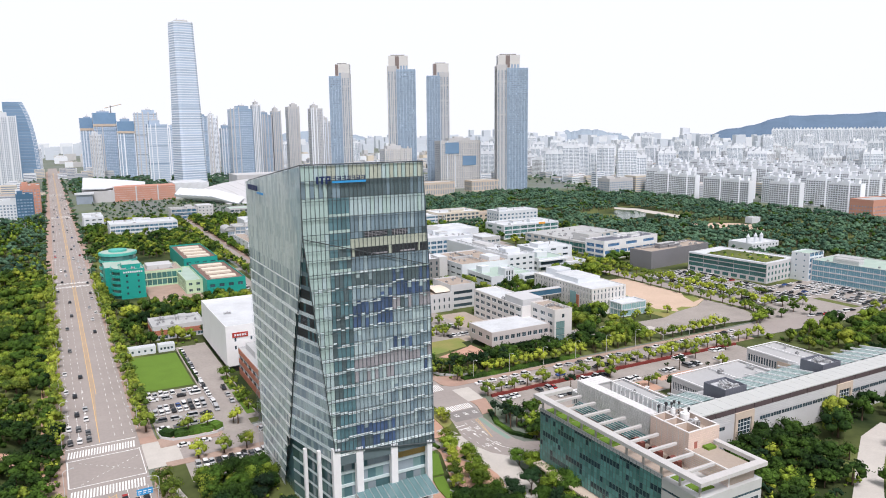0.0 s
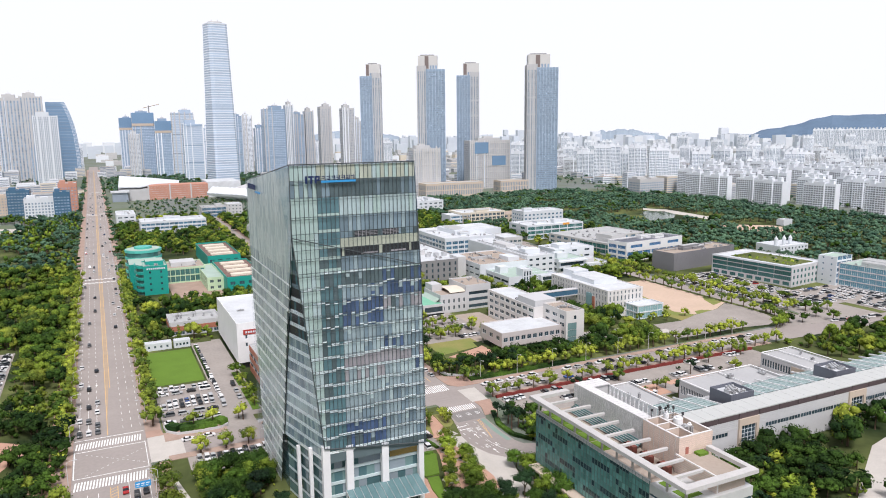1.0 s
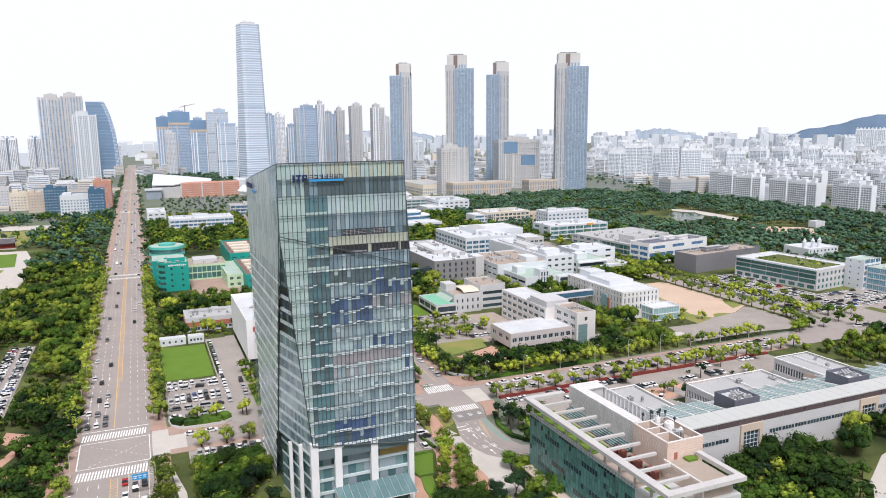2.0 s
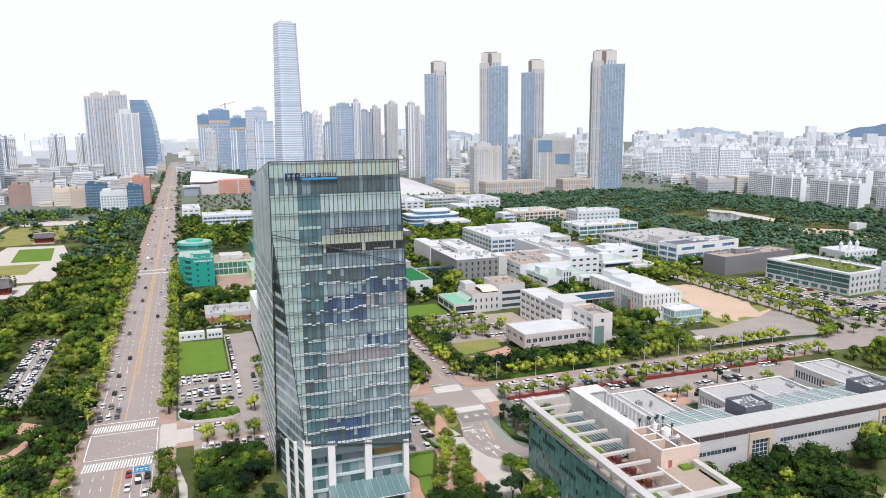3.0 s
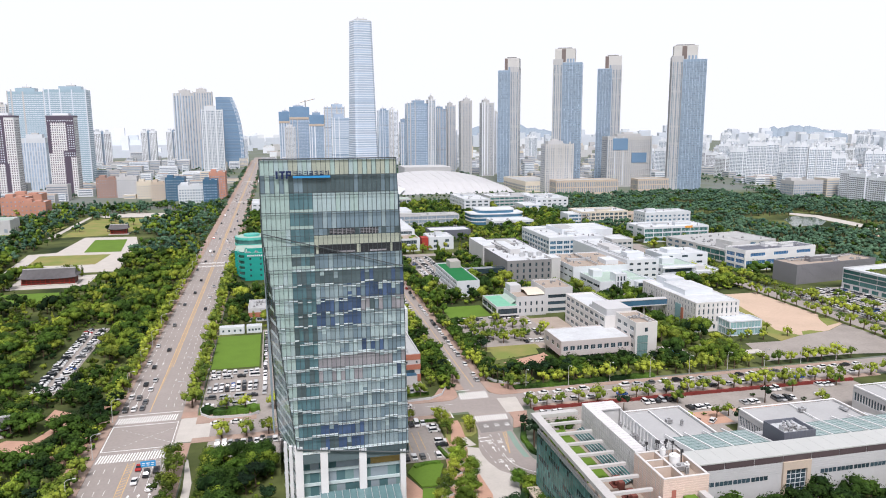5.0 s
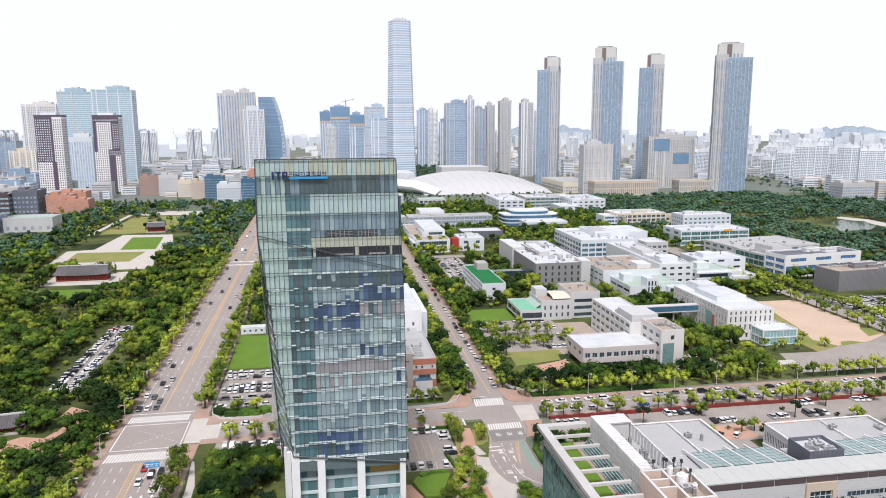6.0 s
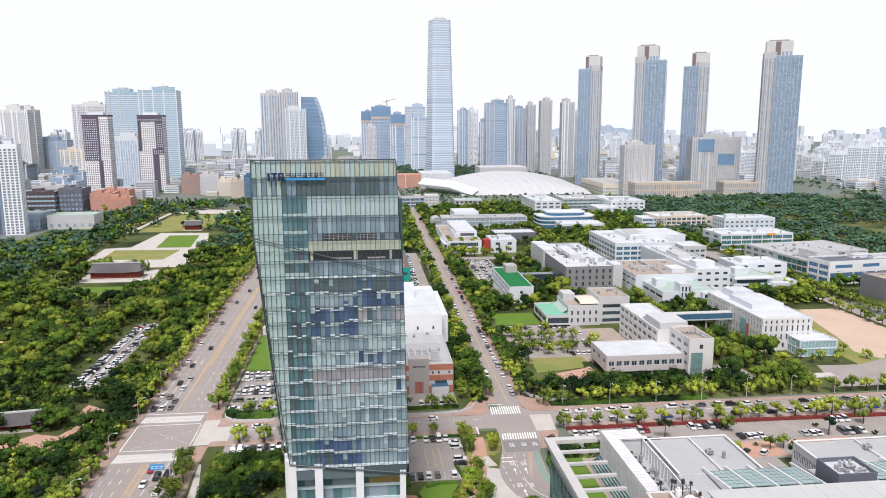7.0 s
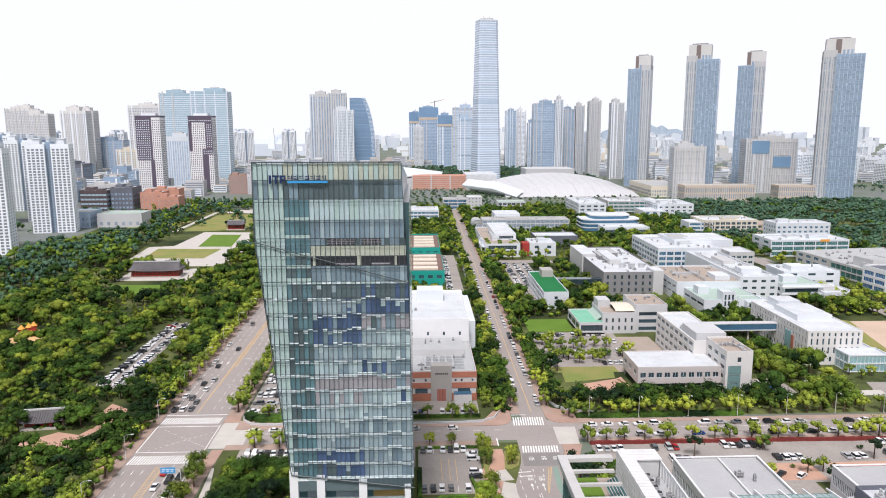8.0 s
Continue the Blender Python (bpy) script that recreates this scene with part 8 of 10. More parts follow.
for ring_r, count in ((1680, 13), (1850, 15), (2050, 17), (2300, 18), (2550, 18), (2800, 16)):
    for k in range(count):
        a = radians(31 + 37 * (k + rng.uniform(0.1, 0.9)) / count)
        x, y = ring_r * math.sin(a), ring_r * math.cos(a)
        if x < 870 and y < 1250:
            continue
        spots.append((rng.choice((0, 1, 2, 2)) if ring_r < 2400 else rng.choice((1, 2, 2, 3)), x, y, rng.uniform(-75, -20)))
for p, x, y, r in spots:
    copy_thing(protos[p], pose(x, y, 0, 0, 0, r))
slab = apartment(3100 * math.sin(radians(53.0)), 3100 * math.cos(radians(53.0)), 92, 35, 18, -53, "row of tall flats before the hills")
for k in range(1, 18):
    a = 53.0 + 0.66 * k
    copy_thing(slab, pose(3100 * math.sin(radians(a)), 3100 * math.cos(radians(a)), 0, 0, 0, -a))
for x, y, r in ((-290, 668, 12), (-360, 700, 10), (-400, 860, 8), (-350, 900, -10), (-460, 860, 5), (-520, 980, 8), (-430, 1010, 0), (-600, 1100, 12), (-540, 1220, -6), (-680, 1300, 0), (-700, 1450, 10), (-820, 1500, 0), (-640, 1620, 5), (-900, 1700, 0), (-760, 1800, 8), (-1000, 1900, 0), (-700, 2000, -8), (-860, 2100, 0)):
    copy_thing(protos[4], pose(x, y, 0, 0, 0, r))
for k in range(26):
    a = radians(-36 + 62 * rng.random())
    r = rng.uniform(2050, 2800)
    copy_thing(protos[rng.choice((3, 3, 4))], pose(r * math.sin(a), r * math.cos(a), 0, 0, 0, rng.uniform(-30, 30)))

# low city fabric, and the far skyline with haze painted into its colour
city = Shape()
for k in range(2000):
    a = radians(-42 + 104 * rng.random())
    r = rng.uniform(1200, 3300)
    x, y = r * math.sin(a), r * math.cos(a)
    if -14 < x < 31 or (x < 520 and 31 < x and y < 1950) or (520 <= x < 880 and y < 1230) or (-300 < x < -20 and y < 1100) or (x < 0 and y > 2400 and x > -900):
        continue
    w, d = rng.uniform(14, 44), rng.uniform(12, 30)
    h = rng.choice((8, 12, 16, 20, 26)) * rng.uniform(0.8, 1.2)
    m = rng.choice((0, 0, 0, 1, 1, 2, 3))
    city.box(x - w / 2, x + w / 2, y - d / 2, y + d / 2, 0, h, m, rng.choice((4, 0, 4, 5)), bottom=False)
    if r < 2400:
        for z in np.arange(2, h - 2, 3.6):
            city.poly([(x - w / 2 + 1, y - d / 2 - 0.1, z), (x + w / 2 - 1, y - d / 2 - 0.1, z), (x + w / 2 - 1, y - d / 2 - 0.1, z + 1.7), (x - w / 2 + 1, y - d / 2 - 0.1, z + 1.7)], 6)
            city.poly([(x - w / 2 - 0.1, y + d / 2 - 1, z), (x - w / 2 - 0.1, y - d / 2 + 1, z), (x - w / 2 - 0.1, y - d / 2 + 1, z + 1.7), (x - w / 2 - 0.1, y + d / 2 - 1, z + 1.7)], 6)
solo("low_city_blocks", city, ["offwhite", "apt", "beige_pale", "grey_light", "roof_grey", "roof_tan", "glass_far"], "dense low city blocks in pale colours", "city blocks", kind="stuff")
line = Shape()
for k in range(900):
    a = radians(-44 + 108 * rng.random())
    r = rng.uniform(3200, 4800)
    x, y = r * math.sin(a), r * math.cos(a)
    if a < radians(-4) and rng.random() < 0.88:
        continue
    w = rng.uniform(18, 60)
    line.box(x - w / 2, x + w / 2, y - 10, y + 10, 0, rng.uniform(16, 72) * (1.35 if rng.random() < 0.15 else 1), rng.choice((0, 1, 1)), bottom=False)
solo("far_skyline", line, ["apt", "skyline"], "far skyline on the horizon, haze painted pale blue", "skyline", kind="stuff")


def ridge(name, a0, a1, r, heights, label, mat="hill"):
    s = Shape()
    n = 60
    pts = []
    for i in range(n + 1):
        a = radians(a0 + (a1 - a0) * i / n)
        f = i / n * (len(heights) - 1)
        k = min(int(f), len(heights) - 2)
        t = f - k
        t = t * t * (3 - 2 * t)
        z = heights[k] * (1 - t) + heights[k + 1] * t + 13 * noise.noise((i * 0.35, r * 0.01, 0)) + 5 * noise.noise((i * 1.3, r * 0.02, 1))
        pts.append((a, max(0, z)))
    for (a, z), (b2, z2) in zip(pts, pts[1:]):
        for d0, f0, d1, f1 in ((-260, 0, -90, 0.72), (-90, 0.72, 0, 1), (0, 1, 160, 0)):
            s.poly([((r + d0) * math.sin(a), (r + d0) * math.cos(a), z * f0), ((r + d0) * math.sin(b2), (r + d0) * math.cos(b2), z2 * f0), ((r + d1) * math.sin(b2), (r + d1) * math.cos(b2), z2 * f1), ((r + d1) * math.sin(a), (r + d1) * math.cos(a), z * f1)])
    solo(name, s, [mat], label, "hill", kind="structure")


# ridges and shore take their haze from the painted colour
ridge("hill_east", 47, 74, 4300, (20, 96, 150, 158, 164, 175, 188, 182, 196), "long wooded ridge on the horizon, haze painted blue-grey")
ridge("hill_middle", 36, 44, 4100, (0, 84, 94, 66, 0), "low hill on the horizon, haze painted pale blue-grey", "hill_hazed")
ridge("hill_north", 14, 24, 4500, (0, 92, 104, 76, 0), "low hill on the horizon, haze painted pale blue-grey", "hill_hazed")
ridge("far_shore", -30, 0, 4650, (12, 22, 20, 26, 22, 15), "thin far shore beyond the sea, haze in its colour", "skyline")


# ---- convention centre ----
def convention_centre():
    b = house("convention_centre", "convention centre with a billowing white shell roof and brick front", 240, 1150, 0, "convention centre")
    s = Shape()
    nx, ny = 44, 14
    def surf(i, j):
        u, v = i / nx, j / ny
        x, y = 215 * u - 20 * v * (1 - u), 150 * v
        rise = math.sin(math.pi * min(1, u * 0.9 + 0.06)) ** 0.6 * (10 + 24 * v ** 0.7)
        fold = 2.2 * abs(((u * 16) % 1) - 0.5) * (1 - v) * (1.6 - u)
        return (x, y, 1.2 + rise * 0.85 * min(1, v * 4) ** 0.7 + fold * 0.7 * min(1, v * 6) - 1.0)
    for i in range(nx):
        for j in range(ny):
            s.poly([surf(i, j), surf(i + 1, j), surf(i + 1, j + 1), surf(i, j + 1)], 0)
    shell = part("shell_roof", s, ["offwhite"], b, "white folded shell roof")
    for i in range(3, nx, 3):
        s = Shape()
        for j in range(1, ny):
            p, q = surf(i, j), surf(i, j + 1)
            s.tube((p[0], p[1], p[2] + 0.1), (q[0], q[1], q[2] + 0.1), 0.35, 4)
        part("roof_seam", s, ["grey_light"], shell)
    s = Shape()
    s.box(20, 195, 30, 130, 0, 6)
    part("wall", s, ["slate"], b, "dark glazed wall under the shell")
    for i in range(8):
        s = Shape()
        x, y = -14 - i * 6, 20 + i * 10
        s.poly([(x + 30, y - 26, 1), (x + 44, y - 8, 9), (x + 4, y + 18, 22), (x - 8, y + 4, 13)])
        s.poly([(x + 30, y - 26, 1), (x - 8, y + 4, 13), (x - 8, y + 6, 9), (x + 30, y - 22, 0)])
        part("roof_blade", s, ["white"], b, "overlapping white roof blade")
    s = Shape()
    s.box(-150, -54, 150, 190, 0, 24)
    part("brick_front", s, ["redbrick_pale"], b, "long terracotta-coloured front")
    for i in range(3):
        f = Shape()
        f.box(-151 + i * 34, -149 + i * 34, 149.5, 150, 0, 25)
        part("pier", f, ["offwhite"], b)
    for k in range(6):
        f = Shape()
        f.box(-150, -54, 149.8, 149.99, 3 + 3.6 * k, 3.3 + 3.6 * k)
        part("front_course", f, ["offwhite"], b)
    s = Shape()
    s.box(-194, -150.1, 152, 240, 0, 19)
    part("entrance_hall", s, ["offwhite"], b, "pale entrance hall wall")
    for i in range(12):
        f = Shape()
        f.box(-180 + i * 2.5, -179.2 + i * 2.5, 151.4, 151.99, 0, 18)
        part("entrance_pier", f, ["grey_light"], b)
    s = Shape()
    for pts in ([(-196, 150, 24), (-162, 150, 22.6), (-130, 190, 24), (-146, 232, 33), (-191, 232, 37.5)], [(-130, 190, 24), (-98, 192, 21), (-92, 232, 26), (-146, 232, 33)]):
        s.poly(pts)
        s.poly([(x, y, z - 1.2) for x, y, z in pts][::-1])
        for p, q in zip(pts, pts[1:] + pts[:1]):
            s.poly([(p[0], p[1], p[2] - 1.2), (q[0], q[1], q[2] - 1.2), q, p])
    part("entrance_roof", s, ["white"], b, "folded white entrance roof")
    s = Shape()
    s.box(-208, -180, 138, 150, 15, 18)
    s.box(-206, -182, 140, 149, 0, 15, 1)
    part("porch", s, ["white", "glass_far"], b, "white canopy over the glazed porch")
    s = Shape()
    s.box(-53.9, 2, 152, 230, 0, 26)
    part("side_hall", s, ["roof_white"], b, "plain white side hall")
    s = Shape()
    s.box(60, 150, 190, 260, 0, 33, 0)
    part("rear_hall", s, ["offwhite"], b)


convention_centre()


# ---- trees ----
def ball():
    """A coarse sphere of 24 quads with shared corners."""
    index, V, Q = {}, [], []
    for ax in range(3):
        for sg in (-1, 1):
            for i in (-1, 0):
                for j in (-1, 0):
                    q = []
                    for a, c in ((i, j), (i + 1, j), (i + 1, j + 1), (i, j + 1)):
                        p = [0, 0, 0]
                        p[ax], p[(ax + 1) % 3], p[(ax + 2) % 3] = sg, a * sg, c
                        if tuple(p) not in index:
                            index[tuple(p)] = len(V)
                            V.append(np.array(p, float) / np.linalg.norm(p))
                        q.append(index[tuple(p)])
                    Q.append(q)
    return np.array(V), np.array(Q)


def clod():
    """A coarser lump of twelve rhombs."""
    V = [np.array(p, float) / 1.73 for p in itertools.product((-1, 1), repeat=3)] + [np.array(p, float) for p in ((1, 0, 0), (-1, 0, 0), (0, 1, 0), (0, -1, 0), (0, 0, 1), (0, 0, -1))]
    Q = []
    for i, p in enumerate(V[:8]):
        for ax in range(3):
            if p[ax] < 0:
                j = i + (4, 2, 1)[ax]
                b, c = [8 + 2 * k + (0 if p[k] > 0 else 1) for k in range(3) if k != ax]
                q = [i, b, j, c]
                mid = sum(V[k] for k in q)
                flip = np.dot(np.cross(V[q[1]] - V[q[0]], V[q[2]] - V[q[0]]), mid) < 0
                Q.append(q[::-1] if flip else q)
    return np.array(V), np.array(Q)


BALLS = {True: ball(), False: clod()}


def crown_arrays(seed, radius, height, base, lobes, leaves, leaf, shape="round", core=0.86, fine=False):
    """Quads of a crown: lumpy boughs in several lobes, with small sprays of leaves breaking their outline."""
    r = np.random.RandomState(seed)
    BALL_V, BALL_Q = BALLS[fine]
    V, Q, n = [], [], 0
    centres = []
    for k in range(lobes):
        a = 2 * math.pi * k / lobes + r.uniform(-0.5, 0.5)
        if shape == "cone":
            f = k / max(1, lobes - 1)
            c = np.array([math.cos(a) * radius * 0.15, math.sin(a) * radius * 0.15, base + height * (0.1 + 0.8 * f)])
            rr = np.array([1, 1, 0.9]) * radius * (0.85 - 0.65 * f)
        else:
            d = radius * r.uniform(0.45, 0.72) if k else 0
            c = np.array([math.cos(a) * d, math.sin(a) * d, base + height * (r.uniform(0.26, 0.66) if k else 0.68)])
            rr = np.array([radius * r.uniform(0.34, 0.56), radius * r.uniform(0.34, 0.56), height * r.uniform(0.2, 0.32)])
        centres.append((c, rr))
        lump = core * (1 + r.uniform(-0.3, 0.26, size=(len(BALL_V), 1)))
        V.append(c + BALL_V * rr * lump)
        Q.append(BALL_Q + n)
        n += len(BALL_V)
    pts, quads = [], []
    for k in range(leaves):
        c, rr = centres[r.randint(len(centres))]
        d = r.normal(size=3)
        d /= np.linalg.norm(d)
        if d[2] < -0.35:
            d[2] *= -1
        p = c + d * rr * r.uniform(0.82, 1.2)
        nrm = d + r.normal(size=3) * 0.5 + np.array([0, 0, 0.25])
        nrm /= np.linalg.norm(nrm)
        t = np.cross(nrm, r.normal(size=3))
        t /= np.linalg.norm(t)
        u = np.cross(nrm, t)
        sz = leaf * r.uniform(0.6, 1.35)
        pts.extend((p + t * sz * 0.5, p + u * sz * 0.42 + t * sz * 0.08, p - t * sz * 0.5 + nrm * sz * 0.12, p - u * sz * 0.42))
        quads.append((n, n + 1, n + 2, n + 3))
        n += 4
    if pts:
        V.append(np.array(pts)), Q.append(np.array(quads))
    return np.vstack(V), np.vstack(Q)


def trunk_shape(h, r, spread, seed):
    rg = random.Random(seed)
    s = Shape()
    s.tube((0, 0, 0), (0, 0, h * 0.55), r, 6, r2=r * 0.7)
    for k in range(4):
        a = 2 * math.pi * k / 4 + rg.uniform(-0.5, 0.5)
        s.tube((0, 0, h * rg.uniform(0.4, 0.55)), (math.cos(a) * spread, math.sin(a) * spread, h * rg.uniform(0.75, 0.95)), r * 0.55, 5, r2=r * 0.2)
    return s


def with_stem(V, Q, rad, hgt, base):
    t = 0.16 + 0.02 * rad
    tv = np.array([(-t, -t, 0), (t, -t, 0), (t, t, 0), (-t, t, 0), (-t / 2, -t / 2, base + hgt / 2), (t / 2, -t / 2, base + hgt / 2), (t / 2, t / 2, base + hgt / 2), (-t / 2, t / 2, base + hgt / 2)])
    tq = np.array([(0, 1, 5, 4), (1, 2, 6, 5), (2, 3, 7, 6), (3, 0, 4, 7)])
    return np.vstack([V, tv]), np.vstack([Q, tq + len(V)]), np.r_[np.zeros(len(Q)), np.ones(4)]


KINDS, LIGHTER = {}, {}
for key, rad, hgt, base, lobes, leaves, leaf, mat, shp in (
    ("street", 3.1, 5.2, 1.5, 7, 460, 0.62, "leaf_yellow", "round"), ("street_b", 2.6, 4.6, 1.4, 6, 380, 0.6, "leaf_yellow", "round"),
    ("broad", 4.6, 6.4, 2.2, 8, 620, 0.8, "leaf", "round"), ("broad_b", 3.9, 5.6, 1.8, 7, 520, 0.75, "leaf", "round"), ("broad_c", 5.4, 7.2, 2.2, 9, 760, 0.85, "leaf", "round"),
    ("mid", 4.0, 5.6, 1.8, 7, 560, 0.72, "leaf_mid", "round"), ("pine", 3.4, 4.2, 4.2, 6, 420, 0.7, "leaf_pine", "round"), ("cone", 2.6, 8.5, 1.0, 6, 420, 0.65, "leaf_yellow", "cone"), ("bush", 1.6, 1.7, 0.0, 4, 160, 0.5, "leaf", "round")):
    V, Q = crown_arrays(len(KINDS) + 3, rad, hgt, base, lobes + 1, int(leaves * 1.7), leaf * 0.6, shp, 0.6 if "street" in key else 0.74, True)
    KINDS[key] = (mesh_np("crown", V, Q, [mat]), trunk_shape(base + hgt * 0.6, 0.16 + rad * 0.03, rad * 0.5, len(KINDS)).mesh("trunk", ["bark"]), mat)
    LIGHTER[key] = with_stem(*crown_arrays(len(KINDS) + 3, rad, hgt, base, lobes - 1, leaves // 4, leaf * 0.9, shp, 0.74), rad, hgt, base)
LABELS = {"street": "young light green street tree in leaf", "street_b": "small yellow-green street tree in leaf", "broad": "full dark green broadleaf tree", "mid": "fresh green broadleaf tree in leaf", "broad_b": "rounded green broadleaf tree",
          "broad_c": "large spreading green broadleaf tree", "pine": "dark green pine with a bare trunk", "cone": "tall narrow yellow-green tree", "bush": "clipped round green shrub"}
FIRST = {}


SPOTS = []


def tree(kind, x, y, scale, turn, group):
    SPOTS.append((kind, x, y, scale, turn, group))


def plant(kind, x, y, scale, turn, group):
    m = pose(x, y, 0, 0, 0, turn) @ Matrix.Diagonal((scale, scale, scale * 1.02, 1))
    if kind not in FIRST:
        t = thing("shrub" if kind == "bush" else "tree", 0, 0, 0, 0, LABELS[kind], "shrub" if kind == "bush" else "tree", group)
        part("crown", KINDS[kind][0], None, t)
        part("trunk", KINDS[kind][1], None, t)
        FIRST[kind] = t
    else:
        t = copy_thing(FIRST[kind], pose(0, 0, 0))
    t.matrix_basis = m
    t["group"] = group


def plant_all(limit):
    """The trees nearest to the tower's plot stand singly; the rest of each kind is joined."""
    SPOTS.sort(key=lambda q: (q[1] - 80) ** 2 + (q[2] - 190) ** 2)
    for q in SPOTS[:limit]:
        plant(*q)
    rest = {}
    for kind, x, y, scale, turn, group in SPOTS[limit:]:
        rest.setdefault(KINDS[kind][2], []).append((kind, x, y, scale, turn))
    for mat, spots in rest.items():
        VV, QQ, II, n = [], [], [], 0
        for kind, x, y, scale, turn in spots:
            V, Q, I = LIGHTER[kind]
            c, s_ = math.cos(radians(turn)) * scale, math.sin(radians(turn)) * scale
            VV.append(np.column_stack([V[:, 0] * c - V[:, 1] * s_ + x, V[:, 0] * s_ + V[:, 1] * c + y, V[:, 2] * scale]))
            QQ.append(Q + n), II.append(I)
            n += len(V)
        ob = new("street_trees", mesh_np("street_trees", np.vstack(VV), np.vstack(QQ), [mat, "bark"], np.concatenate(II)))
        tagged(ob, "further green trees along the streets", "trees", kind="stuff")


CLEAR = [(222, 268, 458, 484), (159, 193, 298, 338), (190, 226, 324, 390), (-5, 27, -200, 2500), (27, 62.5, 276, 402), (66, 128, 280, 408), (40, 72, 415, 445), (30, 120, 500, 615), (24, 120, 615, 700), (50, 130, 855, 930), (28, 54, 940, 1005),
         (57, 99, 172, 250), (33, 97, 236, 254), (96, 119, 216, 254), (27, 400, 253.5, 281), (150, 166, 236, 256), (205, 288, 198, 223), (137, 152, 276, 1000), (131, 162, 110, 192), (165, 335, 166, 256), (190, 245, 298, 378), (160, 208, 336, 426), (283, 324, 322, 400),
         (320, 384, 284, 422), (284, 345, 282, 322), (380, 396, 270, 620), (184, 240, 386, 424), (175, 195, 446, 518), (166, 192, 452, 604), (222, 267, 482, 588), (266, 345, 425, 600), (345, 396, 458, 600), (290, 368, 560, 655),
         (404, 512, 470, 610), (410, 502, 418, 462), (396, 502, 290, 428), (436, 542, 250, 352), (404, 480, 616, 660), (444, 502, 688, 720), (380, 492, 748, 795), (155, 190, 626, 740), (188, 258, 628, 662), (208, 256, 690, 720),
         (165, 265, 770, 840), (274, 345, 740, 812), (294, 332, 880, 965), (348, 450, 884, 995), (205, 250, 980, 1015), (130, 190, 975, 1015), (468, 503, 188, 217), (546, 590, 428, 462), (246, 262, 300, 318),
         (-50, -33, 316, 428), (-136, -104, 386, 416), (-154, -66, 596, 796), (96, 131, 180, 236), (-50, -23, 254, 272), (-32, -19, 280, 300), (-122, -82, 490, 530), (600, 700, 640, 756), (688, 716, 640, 784), (652, 712, 528, 600), (716, 734, 556, 584), (200, 216, 96, 116), (206, 226, 115, 127), (226, 240, 124, 138), (240, 256, 131, 148), (256, 276, 140, 153), (121, 150, 184, 256), (340, 480, 246, 300),
         (242, 288, 362, 374), (-125, -82, 545, 575), (-270, -215, 820, 870), (-172, -162, 796, 975), (-150, -64, 958, 996), (20, 34, 236, 285), (27, 33, 180, 236), (118, 131, 480, 640), (-300, -262, 640, 800), (20, 135, 598, 614), (150, 402, 600, 616)]


def free(x, y, pad=0.0):
    return not any(a - pad < x < b + pad and c - pad < y < d + pad for a, b, c, d in CLEAR)


PLANTERS = [(106.8, 188.9), (109.6, 195.6), (112.6, 201.9), (115.6, 208.6), (118.2, 215.2), (120.4, 221.8), (113.6, 187.0), (116.6, 193.6), (119.4, 200.2), (121.0, 207.0)]
rng = random.Random(11)
# rows of street trees
for y in range(150, 620, 7):
    for x in (24.0, -7.2):
        if not (236 < y < 288):
            tree(rng.choice(("street", "street", "street_b")), x + rng.uniform(-0.6, 0.6), y + rng.uniform(-2, 2), rng.uniform(0.95, 1.5), rng.uniform(0, 360), "avenue trees")
for y in range(292, 990, 6):
    for x in (134.6, 151.2):
        tree(rng.choice(("street", "street_b", "broad_b")), x + (y - 276) * 0.0075 + rng.uniform(-1, 1), y + rng.uniform(-2, 2), rng.uniform(0.85, 1.25), rng.uniform(0, 360), "side street trees")
for y in range(290, 404, 5):
    for x in (125.2, 130.2):
        tree(rng.choice(("broad_b", "mid", "street", "broad")), x + rng.uniform(-0.8, 0.8) + (y - 290) * 0.008, y + rng.uniform(-1.5, 1.5), rng.uniform(0.7, 1.0), rng.uniform(0, 360), "side street trees")
for x in range(158, 372, 8):
    for y in (255.2, 279.0):
        xx = x + rng.uniform(-1.5, 1.5)
        if x < 335:
            tree(rng.choice(("street", "street_b")), xx, y + rng.uniform(-0.7, 0.7), rng.uniform(1.0, 1.35), rng.uniform(0, 360), "cross street trees")
for x in range(38, 128, 9):
    for y in (255.2, 279.5):
        tree(rng.choice(("street", "street_b")), x + rng.uniform(-1.5, 1.5), y, rng.uniform(0.95, 1.3) * (0.68 if x > 95 and y < 260 else 1), rng.uniform(0, 360), "cross street trees")
for y in range(300, 560, 9):
    for x in (378.5, 397.5):
        tree(rng.choice(("street", "street_b")), x + rng.uniform(-1, 1), y, rng.uniform(1.0, 1.4), rng.uniform(0, 360), "field road trees")
for k in range(11):
    a = radians(-80 + 8 * k)
    tree(rng.choice(("street", "street_b", "mid")), 352 + 28.5 * math.cos(a), 302 + 28.5 * math.sin(a), rng.uniform(0.8, 1.05), rng.uniform(0, 360), "field road trees")
for x, y in ((300, 316), (307, 320), (313, 315), (318, 322), (298, 322), (326, 330), (327, 345), (330, 318)):
    tree(rng.choice(("street", "street_b")), x, y, rng.uniform(0.8, 1.0), rng.uniform(0, 360), "field road trees")
for k in range(22):
    tree(rng.choice(("street", "street_b", "mid")), rng.choice((399, 406, 406, 421.5)) + rng.uniform(-0.5, 0.5), 300 + 4.4 * k + rng.uniform(-1.5, 1.5), rng.uniform(0.75, 1.1), rng.uniform(0, 360), "trees in the east lot")
